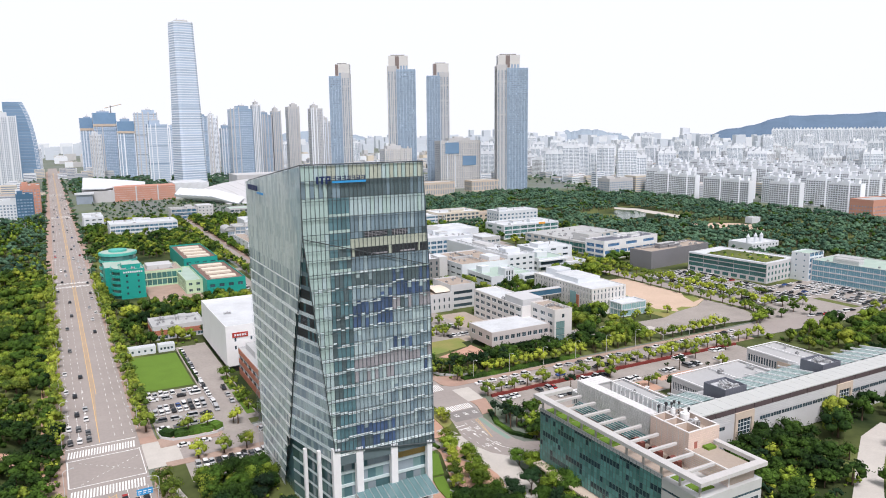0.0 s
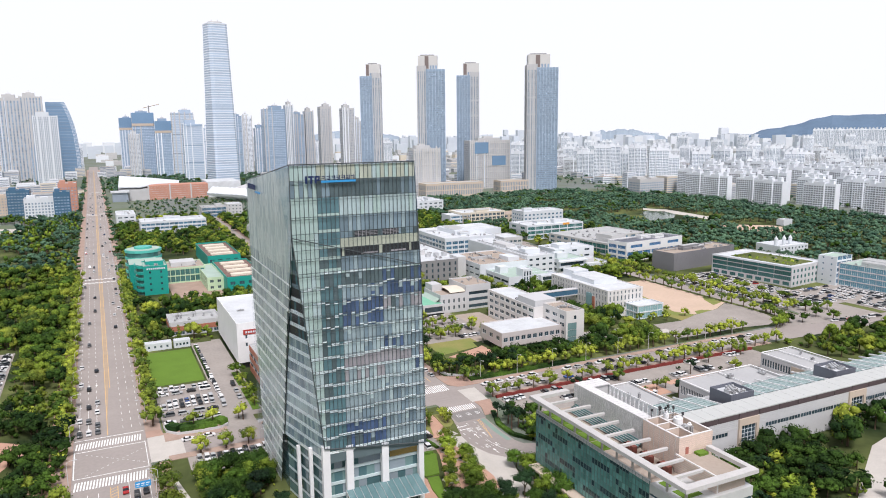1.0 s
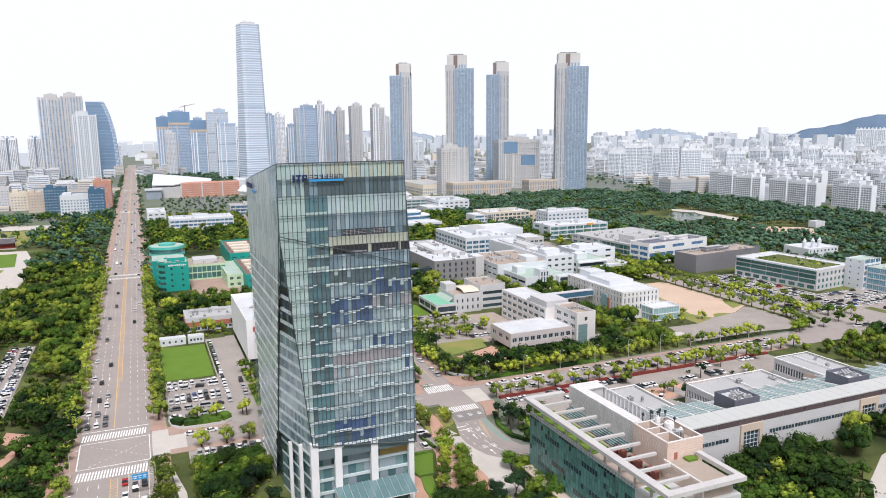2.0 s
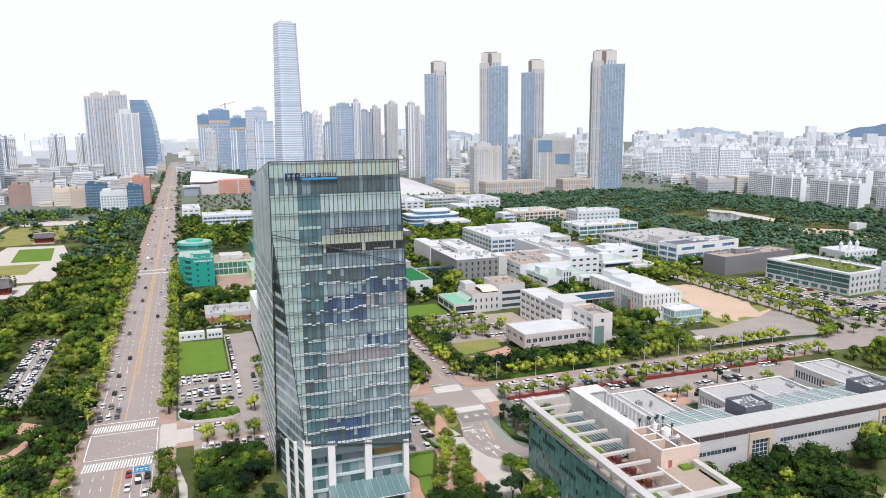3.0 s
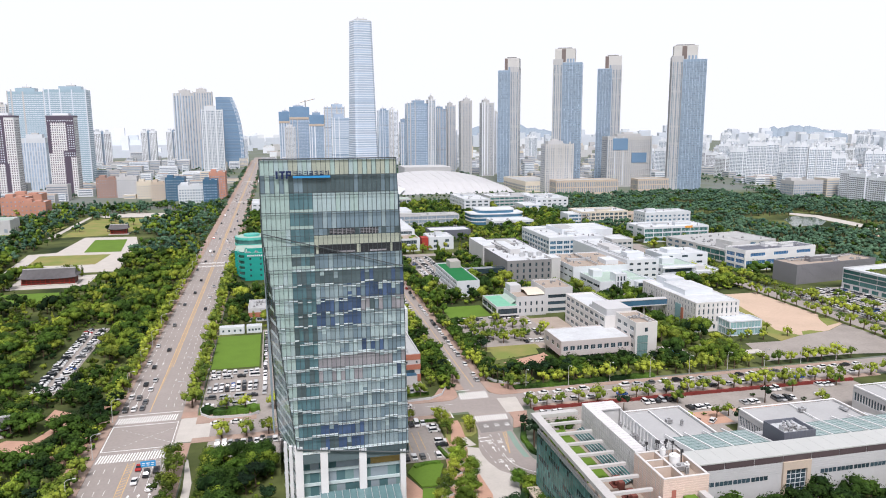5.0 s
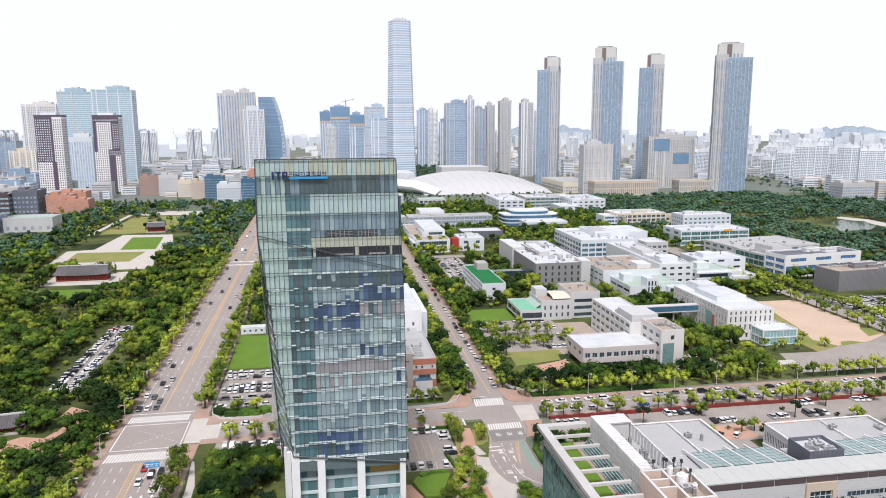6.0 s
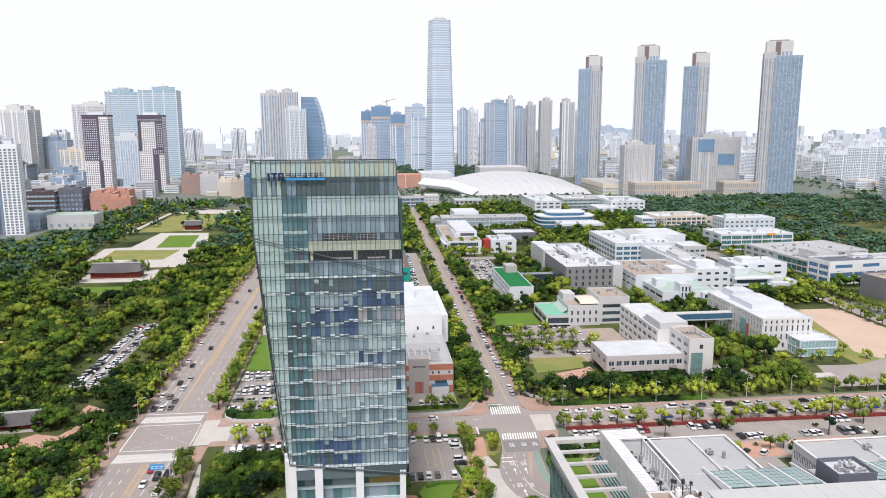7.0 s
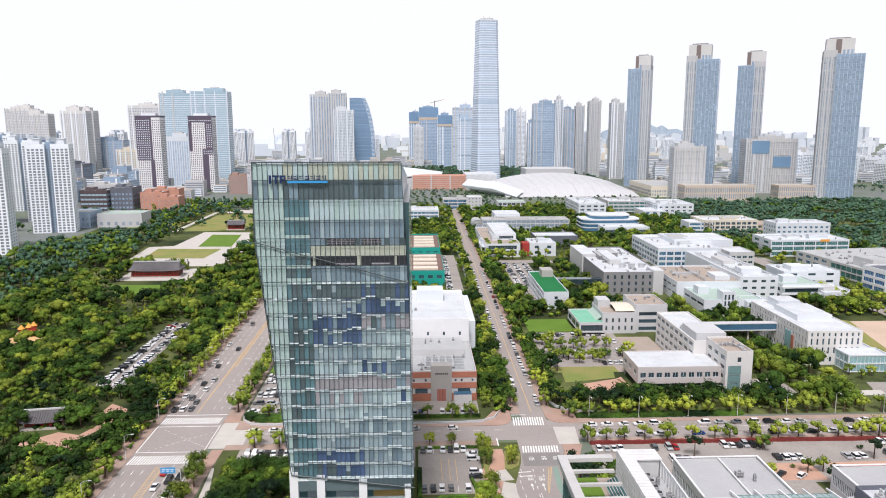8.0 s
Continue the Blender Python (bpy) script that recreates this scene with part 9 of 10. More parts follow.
for x, y in ((404, 292), (412, 290), (420, 289), (400, 270), (446, 258), (455, 256), (398, 280), (372, 278), (380, 275)):
    tree(rng.choice(("mid", "street", "broad_b")), x, y, rng.uniform(0.85, 1.15), rng.uniform(0, 360), "trees in the east lot")
# single trees of the near plots
near = []
for k in range(7000):
    x, y = rng.uniform(-75, 240), rng.uniform(120, 330)
    if not free(x, y, 2.0) or any((x - a) ** 2 + (y - c) ** 2 < (4.0 if x > 0 else 4.8) ** 2 for a, c in near):
        continue
    near.append((x, y))
for x, y in near:
    kind = rng.choices(("broad", "broad_b", "broad_c", "pine", "street", "cone", "mid", "bush"), (3.6, 3.6, 2.8, 1.8, 1.8, 0.4, 3.4, 0.6) if x < 160 or y > 170 else (5, 4, 4, 2.4, 0.4, 0.2, 2.2, 0.6))[0]
    tree(kind, x, y, rng.uniform(0.72, 1.08), rng.uniform(0, 360), "trees of the near plots")
for x, y, k in ((40, 233, "street"), (46, 233.5, "broad_b"), (52, 232.5, "mid"), (36, 228, "street"), (44, 227, "street_b"), (50, 226, "mid"), (54, 221, "broad_b"), (34.5, 233, "street_b"), (34.8, 222, "street"), (34.6, 214, "street"), (34.2, 206, "street_b"), (64.5, 292, "street_b"), (64.8, 301, "mid"), (64.6, 310, "street"), (64.8, 322, "street_b"), (64.6, 334, "mid"), (56, 281.5, "street_b"), (68, 284, "broad_b"), (75, 284, "street"), (84, 284, "street_b"), (92, 284, "mid")):
    tree(k, x, y, rng.uniform(0.8, 1.05), rng.uniform(0, 360), "trees of the near plots")
for x, y in PLANTERS:
    tree(rng.choice(("street", "mid", "street_b")), x, y, rng.uniform(0.85, 1.1), rng.uniform(0, 360), "trees beside the tower")
for x, y, k in ((134, 194, "broad_b"), (136, 187, "mid"), (133, 181, "broad_b"), (137, 178, "broad"), (132.6, 173, "mid"), (136, 168, "broad_c"), (132, 162, "mid"), (148.4, 221, "pine"), (150.4, 227, "pine"), (149, 233, "pine"), (152, 222, "pine"), (129.6, 243.8, "street_b"), (129.4, 238.5, "street_b"),
                (194, 241.6, "pine"), (220.6, 246, "street"), (230, 217.9, "pine"), (227.5, 228.5, "street_b"), (233, 229, "street_b"), (224, 232, "bush"), (256, 237.6, "pine"), (276, 246, "street_b"), (279, 232, "street"), (256, 245, "bush"), (274, 236, "bush"), (300, 248, "street"), (166, 230, "mid"), (213, 226, "street_b"), (158, 287, "pine"), (163, 290, "pine"), (168, 287, "pine"), (173, 291, "pine"), (178, 288, "pine"), (184, 292, "broad"), (190, 289, "pine"), (196, 293, "broad"), (157, 293, "mid"), (166, 295, "broad"), (214, 290, "broad_b"), (206, 293, "broad"), (159, 327, "pine"), (163, 332, "pine"), (161, 338, "broad"), (158, 345, "broad_b")):
    tree(k, x, y, rng.uniform(0.85, 1.1), rng.uniform(0, 360), "trees of the near plots")
for x, y in ((120.4, 239), (120.4, 245), (120.4, 250.5), (154, 230), (186, 344), (170, 352), (178, 366), (190, 370), (200, 352), (168, 380), (184, 384), (196, 392), (176, 343), (166, 349), (172, 349), (178, 349.5), (184, 349), (190, 349.5), (172, 368), (183, 368), (196, 368.5), (166, 368), (164, 358), (163, 374), (204, 344), (205, 360)):
    tree("street", x, y, 1.0, rng.uniform(0, 360), "trees of the near plots")

plant_all(235)


def grove(name, label, boxes, step, kinds, seed, scale=(0.75, 1.15), detail=1.0, keep=1.0, mats=("leaf", "leaf_mid", "leaf_yellow"), shares=(0.5, 0.3, 0.2), test=None, pad=2.0):
    """A wood as one mesh: many trees of a few forms, each turned and scaled by itself."""
    rg = np.random.RandomState(seed)
    forms = []
    for i, (rad, hgt, base, lobes, leaves, leaf, shp) in enumerate(kinds):
        V, Q = crown_arrays(seed * 7 + i, rad, hgt, base, lobes, int(leaves * detail), leaf, shp)
        forms.append(with_stem(V, Q, rad, hgt, base))
    VV, QQ, II, n = [], [], [], 0
    for x0, x1, y0, y1 in boxes:
        for gx in np.arange(x0, x1, step):
            for gy in np.arange(y0, y1, step):
                x, y = gx + rg.uniform(-0.45, 0.45) * step, gy + rg.uniform(-0.45, 0.45) * step
                if rg.rand() > keep or not free(x, y, pad) or (test and not test(x, y)):
                    continue
                V, Q, I = forms[rg.randint(len(forms))]
                a, sc = rg.uniform(0, 6.283), rg.uniform(*scale)
                c, s_ = math.cos(a) * sc, math.sin(a) * sc
                W = np.column_stack([V[:, 0] * c - V[:, 1] * s_ + x, V[:, 0] * s_ + V[:, 1] * c + y, V[:, 2] * sc * rg.uniform(0.85, 1.15)])
                m = rg.choice(len(shares), p=shares)
                VV.append(W), QQ.append(Q + n), II.append(np.where(I > 0, len(mats), m))
                n += len(W)
    ob = new(name, mesh_np(name, np.vstack(VV), np.vstack(QQ), [*mats, "bark"], np.concatenate(II)))
    return tagged(ob, label, "trees", kind="stuff")


BROAD = [(4.4, 6.2, 1.8, 6, 180, 0.62, "round"), (3.6, 5.4, 1.6, 5, 140, 0.58, "round"), (5.2, 7.0, 2.0, 7, 220, 0.66, "round"), (3.0, 6.6, 1.8, 5, 140, 0.58, "round")]
MIDDLE = [(4.4, 6.2, 1.6, 5, 56, 0.9, "round"), (3.6, 5.2, 1.5, 4, 46, 0.85, "round"), (5.2, 6.8, 1.6, 6, 66, 0.95, "round"), (2.8, 6.4, 1.4, 4, 46, 0.85, "round")]
LIGHT = [(3.0, 4.8, 1.8, 4, 74, 0.66, "round"), (2.6, 4.6, 1.6, 4, 60, 0.62, "round"), (2.4, 7.5, 1.0, 5, 70, 0.62, "cone")]
FAR = [(5.2, 6.5, 1.2, 4, 22, 1.15, "round"), (4.2, 5.6, 1.2, 3, 18, 1.05, "round"), (3.4, 6.6, 1.2, 3, 16, 1.0, "round")]


def clump(x, y):
    return noise.noise((x * 0.018, y * 0.018, 3.0)) > -0.22


def park_clump(x, y):
    if -158 < x < -88 and 796 < y < 955:
        return noise.noise((x * 0.05, y * 0.05, 7.0)) > 0.22
    return clump(x, y)


def thin(x, y):
    return noise.noise((x * 0.03, y * 0.03, 5.0)) > -0.1


grove("park_wood", "dense green wood of the western park with glades", [(-160, -10, 330, 470), (-160, -76, 120, 330)], 7.4, BROAD, 3, scale=(0.8, 1.4), test=clump, shares=(0.4, 0.38, 0.22))
grove("park_middle_wood", "mixed green wood around the palace lawns", [(-160, -10, 470, 660)], 7.6, MIDDLE, 13, scale=(0.85, 1.5), test=clump, shares=(0.36, 0.4, 0.24))
grove("park_light_trees", "light yellow-green young trees in the park", [(-200, -10, 330, 700)], 11.0, LIGHT, 4, mats=("leaf_yellow", "leaf_mid"), shares=(0.6, 0.4), keep=0.8, test=thin)
grove("park_far_wood", "dark green wood in the far part of the park", [(-262, -160, 250, 700), (-262, -10, 660, 1092)], 9.4, FAR, 5, scale=(0.9, 1.6), mats=("leaf_hazed", "leaf", "leaf_mid"), shares=(0.55, 0.22, 0.23), test=park_clump)
grove("campus_trees", "green trees between the campus buildings", [(27, 131, 400, 500), (150, 400, 330, 480), (240, 330, 100, 330), (330, 520, 150, 330)], 8.4, BROAD, 6, scale=(0.85, 1.4), keep=0.85, pad=1.0)
grove("campus_far_trees", "green trees between the northern campus buildings", [(27, 131, 500, 1000), (150, 400, 480, 1000), (396, 510, 330, 700)], 8.6, MIDDLE, 16, detail=0.85, scale=(0.85, 1.4), keep=0.9, pad=1.0)
grove("campus_light_trees", "yellow-green young trees between the campus buildings", [(27, 131, 400, 1000), (150, 400, 330, 1000), (240, 440, 100, 340), (396, 520, 240, 620)], 10.0, LIGHT, 7, mats=("leaf_yellow", "leaf_mid"), shares=(0.6, 0.4), keep=0.75, pad=1.0, test=thin)
grove("central_park_wood", "broad dark green central park wood", [(500, 860, 440, 1060), (400, 500, 700, 1060), (520, 880, 180, 440)], 9.3, FAR, 8, detail=0.45, scale=(0.85, 1.5), mats=("leaf_hazed", "leaf"), shares=(0.88, 0.12), test=lambda x, y: noise.noise((x * 0.012, y * 0.012, 8.0)) > -0.42)
SHRUBS = [(2.6, 2.6, -0.6, 1, 8, 0.6, "round"), (1.9, 2.0, -0.5, 1, 6, 0.55, "round"), (2.8, 3.0, -0.4, 2, 10, 0.65, "round")]
grove("undergrowth", "low green shrubs and rough grass between the trees", [(-75, 240, 120, 330)], 3.6, SHRUBS, 21, keep=0.9, pad=0.6, mats=("leaf", "leaf_mid", "leaf_yellow"), shares=(0.45, 0.4, 0.15), test=lambda x, y: noise.noise((x * 0.05, y * 0.05, 1.0)) > -0.25)
grove("undergrowth", "low green shrubs on the park and campus ground", [(-160, -10, 330, 480), (27, 131, 400, 600), (150, 400, 330, 600), (330, 520, 240, 330)], 5.2, SHRUBS, 22, keep=0.9, pad=0.6, mats=("leaf", "leaf_mid", "leaf_yellow"), shares=(0.45, 0.4, 0.15), scale=(1.0, 1.6), test=lambda x, y: noise.noise((x * 0.04, y * 0.04, 1.0)) > -0.2)
grove("avenue_trees_far", "row of green trees along the far avenue", [(23, 27, 620, 2000), (-12, -6, 620, 2000)], 8.0, FAR, 9, mats=("leaf_hazed", "leaf"), shares=(0.7, 0.3), scale=(0.6, 0.85), pad=-5.0)
grove("plaza_trees", "rows of small trees before the convention centre", [(60, 235, 1050, 1290), (235, 460, 1085, 1142), (150, 460, 1000, 1050)], 12.0, FAR, 12, mats=("leaf_hazed", "leaf"), shares=(0.6, 0.4), scale=(0.45, 0.8), keep=0.75)
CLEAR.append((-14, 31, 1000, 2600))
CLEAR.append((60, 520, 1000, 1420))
grove("sea_park_wood", "dark green park beyond the convention centre", [(36, 470, 1425, 1900)], 13.0, FAR, 31, mats=("leaf_hazed", "leaf"), shares=(0.85, 0.15), scale=(1.0, 1.7), keep=0.85, test=lambda x, y: noise.noise((x * 0.012, y * 0.012, 2.0)) > -0.3)
grove("city_trees", "scattered green trees among the far city blocks", [(-400, -34, 1260, 1950), (870, 1300, 500, 1500), (-500, -260, 560, 1300)], 24.0, FAR, 10, mats=("leaf_hazed", "leaf"), shares=(0.7, 0.3), keep=0.7)


# ---- hedges, walls, lamps, pavilions ----
def hedge(name, pts, w, h, mat, label, category="hedge"):
    s = Shape()
    rg = random.Random(int(pts[0][0] * 7))
    for (x0, y0), (x1, y1) in zip(pts, pts[1:]):
        L_ = math.hypot(x1 - x0, y1 - y0)
        n = max(1, int(L_ / 1.2))
        ux, uy = (x1 - x0) / L_, (y1 - y0) / L_
        rows = []
        for i in range(n + 1):
            d = L_ * i / n
            ww, hh = w * rg.uniform(0.8, 1.15), h * rg.uniform(0.85, 1.12)
            c = (x0 + ux * d, y0 + uy * d)
            rows.append([(c[0] + uy * ww / 2, c[1] - ux * ww / 2, 0), (c[0] + uy * ww * 0.42, c[1] - ux * ww * 0.42, hh), (c[0], c[1], hh * rg.uniform(0.95, 1.15)), (c[0] - uy * ww * 0.42, c[1] + ux * ww * 0.42, hh), (c[0] - uy * ww / 2, c[1] + ux * ww / 2, 0)])
        for a, b2 in zip(rows, rows[1:]):
            for k in range(4):
                s.poly([a[k], b2[k], b2[k + 1], a[k + 1]])
        s.poly(rows[0]), s.poly(rows[-1][::-1])
    return solo(name, s, [mat], label, category)


hedge("hedge", [(160, 253.2), (240, 253.0), (312, 252.0)], 1.5, 1.3, "hedge_red", "long clipped dark red hedge beside the lot")
hedge("hedge", [(52.2, 336), (52.2, 392)], 1.0, 1.2, "leaf", "clipped green hedge beside the lawn")
hedge("hedge", [(29.6, 283.5), (33, 279.6), (47, 279.2), (50, 281)], 5.0, 2.2, "leaf", "clipped green hedge at the lot corner")
hedge("hedge", [(97.5, 216), (97.5, 236)], 1.6, 1.1, "leaf", "clipped green hedge by the tower lot")
hedge("hedge", [(34, 236.4), (54, 236.4)], 1.4, 1.0, "leaf", "clipped green hedge by the tower")
hedge("hedge", [(160, 278.4), (190, 278.6), (228, 278.8)], 4.0, 1.3, "leaf", "clipped green hedge along the laboratory")
hedge("hedge", [(72, 280.2), (122, 280.2)], 1.8, 1.2, "leaf", "clipped green hedge before the brick building")
hedge("hedge", [(103.2, 214.6), (108, 216.6), (112.6, 216.2)], 1.6, 1.2, "leaf", "clipped green hedge by the tower path")
hedge("hedge", [(97, 252), (119, 251.8)], 1.2, 1.0, "leaf", "clipped green hedge along the cross street")
hedge("hedge", [(114.6, 228), (116, 219.5)], 1.2, 1.0, "leaf", "clipped green hedge at the end of the lot")
hedge("hedge", [(151, 240), (146.8, 228), (146.6, 217), (151, 210)], 2.2, 1.0, "leaf", "clipped green hedge round the pine island")


def tree_planter(x, y, rot):
    t = thing("tree_planter", x, y, 0.08, rot, "square kerbed planter with clipped green shrubs", "planter", "planters beside the tower")
    s = Shape()
    for a, c, d, e in ((-2, 2, -2, -1.7), (-2, 2, 1.7, 2), (-2, -1.7, -1.7, 1.7), (1.7, 2, -1.7, 1.7)):
        s.box(a, c, d, e, 0, 0.55)
    part("rim", s, ["concrete_pale"], t, "pale stone rim")
    s = Shape()
    s.prism([(-1.7, -1.7), (1.7, -1.7), (1.7, 1.7), (-1.7, 1.7)], 0.1, 0.8)
    part("planting", s, ["leaf"], t, "clipped green planting")
    return t


pl = tree_planter(106.8, 188.9, 22)
for x, y in PLANTERS[1:]:
    copy_thing(pl, pose(x, y, 0.08, 0, 0, 22))
for pts in ([(27.6, 285), (28.3, 279.5), (32, 275.5), (40, 274.2), (48, 274.5), (51, 277)], [(62, 273.6), (112, 273.4), (122, 274.6), (127.4, 278), (130.4, 285)], [(151.5, 296), (154, 288.5), (160, 283.5), (168, 281.8)]):
    s = Shape()
    for (x0, y0), (x1, y1) in zip(pts, pts[1:]):
        L_ = math.hypot(x1 - x0, y1 - y0)
        nx, ny = -(y1 - y0) / L_ * 0.15, (x1 - x0) / L_ * 0.15
        s.prism([(x0 - nx, y0 - ny), (x1 - nx, y1 - ny), (x1 + nx, y1 + ny), (x0 + nx, y0 + ny)][::1], 0, 1.1)
    solo("garden_wall", s, ["offwhite"], "low white wall curving round the street corner", "wall")


def lamp_post(x, y, rot):
    t = thing("street_lamp", x, y, 0.2, rot, "tall grey street lamp with a curved arm", "street lamp", "lamps along the avenue")
    s = Shape()
    s.tube((0, 0, 0), (0, 0, 8.6), 0.13, 6, r2=0.08)
    part("pole", s, ["grey_light"], t)
    s = Shape()
    s.tube((0, 0, 8.6), (0.9, 0, 9.3), 0.07, 5), s.tube((0.9, 0, 9.3), (2.6, 0, 9.5), 0.06, 5)
    arm = part("arm", s, ["grey_light"], t)
    s = Shape()
    s.box(2.3, 3.3, -0.2, 0.2, 9.42, 9.62)
    part("lamp_head", s, ["offwhite"], arm)
    s = Shape()
    s.prism([(-0.25, -0.25), (0.25, -0.25), (0.25, 0.25), (-0.25, 0.25)], 0, 0.4)
    part("base", s, ["concrete"], t)
    return t


first = lamp_post(-4.9, 214, 0)
for k in range(1, 16):
    copy_thing(first, pose(-4.9, 214 + 33 * k, 0.2, 0, 0, 0))
for k in range(0, 16):
    y = 196 + 33 * k
    if not 236 < y < 286:
        copy_thing(first, pose(21.6, y, 0.2, 0, 0, 180))
for k in range(9):
    copy_thing(first, pose(165 + 20 * k, 276.8, 0.2, 0, 0, -90))

t = thing("road_sign", 20.9, 226, 0.2, 0, "blue overhead direction sign on a grey mast", "road sign")
s = Shape()
s.tube((0, 0, 0), (0, 0, 7.2), 0.16, 7)
part("mast", s, ["grey_light"], t)
s = Shape()
s.tube((0, 0, 6.6), (-6.4, 0, 6.6), 0.1, 6)
part("arm", s, ["grey_light"], t)
s = Shape()
s.box(-6.2, -1.6, -0.2, -0.12, 5.4, 7.4)
panel = part("panel", s, ["sign_sky"], t, "bright blue sign panel")
for k in range(3):
    for z0, z1, w in ((6.5, 6.8, 1.0), (5.9, 6.1, 0.8)):
        s = Shape()
        s.box(-5.8 + k * 1.4, -5.8 + k * 1.4 + w, -0.24, -0.202, z0, z1)
        part("sign_bar", s, ["paint_white"], panel, "white unreadable bar")


def hanok(name, label, x, y, w, d, h, rot=0, storeys=1):
    """Timber hall: stone base, red posts and walls, curved hip-and-gable tiled roof."""
    t = thing(name, x, y, 0, rot, label, "pavilion")
    s = Shape()
    s.box(-w / 2 - 2, w / 2 + 2, -d / 2 - 2, d / 2 + 2, 0, 0.9)
    part("stone_base", s, ["paving_pale"], t)
    s = Shape()
    s.box(-w / 2, w / 2, -d / 2, d / 2, 0.9, h)
    part("wall", s, ["hanok_wall"], t, "dark red timber wall")
    n = max(4, int(w / 3))
    for i in range(n + 1):
        px = -w / 2 + w * i / n
        s = Shape()
        s.tube((px, -d / 2 - 0.9, 0.9), (px, -d / 2 - 0.9, h), 0.22, 6)
        part("post", s, ["red"], t)
    s = Shape()
    s.box(-w / 2 - 0.3, w / 2 + 0.3, -d / 2 - 1.0, -d / 2 - 0.75, 1.7, 2.0), s.box(-w / 2 - 0.3, w / 2 + 0.3, -d / 2 - 1.0, -d / 2 - 0.75, 3.4, 3.8)
    part("rail", s, ["red"], t)
    s = Shape()
    ew, ed, rh = w / 2 + 2.2, d / 2 + 2.8, d * 0.55
    cols, rows = 16, 6
    def top(i, j, side):
        u, v = -1 + 2 * i / cols, j / rows
        z = h - 0.1 + rh * (v ** 1.35) + 0.9 * abs(u) ** 3 * (1 - v)
        return (u * (ew - (ew * 0.1) * min(1, v * 1.6)), side * ed * (1 - v), z)
    for side in (-1, 1):
        for i in range(cols):
            for j in range(rows):
                q = [top(i, j, side), top(i + 1, j, side), top(i + 1, j + 1, side), top(i, j + 1, side)]
                s.poly(q if side < 0 else q[::-1])
    for sg in (0, cols):
        s.poly([top(sg, j, -1) for j in range(rows + 1)] + [top(sg, j, 1) for j in range(rows, -1, -1)])
    tiles = part("tiled_roof", s, ["tile_roof"], t, "curved dark grey tiled roof")
    s = Shape()
    s.box(-ew * 0.9, ew * 0.9, -0.35, 0.35, h + rh - 0.2, h + rh + 0.45)
    part("ridge", s, ["grey_light"], tiles)
    s = Shape()
    for i in range(int(ew * 2 * 0.9 / 0.9)):
        xx = -ew * 0.9 + i * 0.9
        for a, b2 in ((0.02, 0.5), (0.5, 0.97)):
            s.tube((xx, -ed * (1 - a), h + rh * a ** 1.35 + 0.05), (xx, -ed * (1 - b2), h + rh * b2 ** 1.35 + 0.08), 0.13, 4)
    part("tile_ribbing", s, ["tile_roof"], t, kind="stuff")
    return t


hanok("palace_hall", "long traditional timber hall with dark tiled roof and red posts", -103, 562, 35, 11, 5.5)
hanok("palace_gate", "small traditional gate with dark tiled roof", -103, 812, 16, 8, 6)
hanok("garden_pavilion", "small traditional house with dark tiled roof", -48, 279, 12, 6, 3.2, 8)
s = Shape()
s.prism([(245, 298), (253, 298), (253, 303), (245, 303)], 2.6, 2.9)
for x in (245.4, 252.6):
    for y in (298.4, 302.6):
        s.tube((x, y, 0), (x, y, 2.6), 0.08, 5)
solo("blue_canopy", s, ["sign_sky"], "bright blue shelter canopy in the yard", "canopy")

t = thing("play_structure", -118, 402, 0.1, 20, "red and yellow wooden play castle on the playground", "play structure")
for x, y, h in ((-3, -2, 5.0), (3, -1, 6.0), (0, 3, 4.4)):
    s = Shape()
    s.box(x - 1.2, x + 1.2, y - 1.2, y + 1.2, 0, h)
    part("turret", s, ["red"], t)
    s = Shape()
    s.tube((x, y, h), (x, y, h + 2.2), 2.0, 8, r2=0.1)
    part("turret_roof", s, ["orange"], t, "orange cone roof")
for (x0, y0), (x1, y1) in (((-3, -2), (3, -1)), ((3, -1), (0, 3))):
    s = Shape()
    s.tube((x0, y0, 2.2), (x1, y1, 2.4), 0.5, 6)
    part("bridge", s, ["orange"], t)


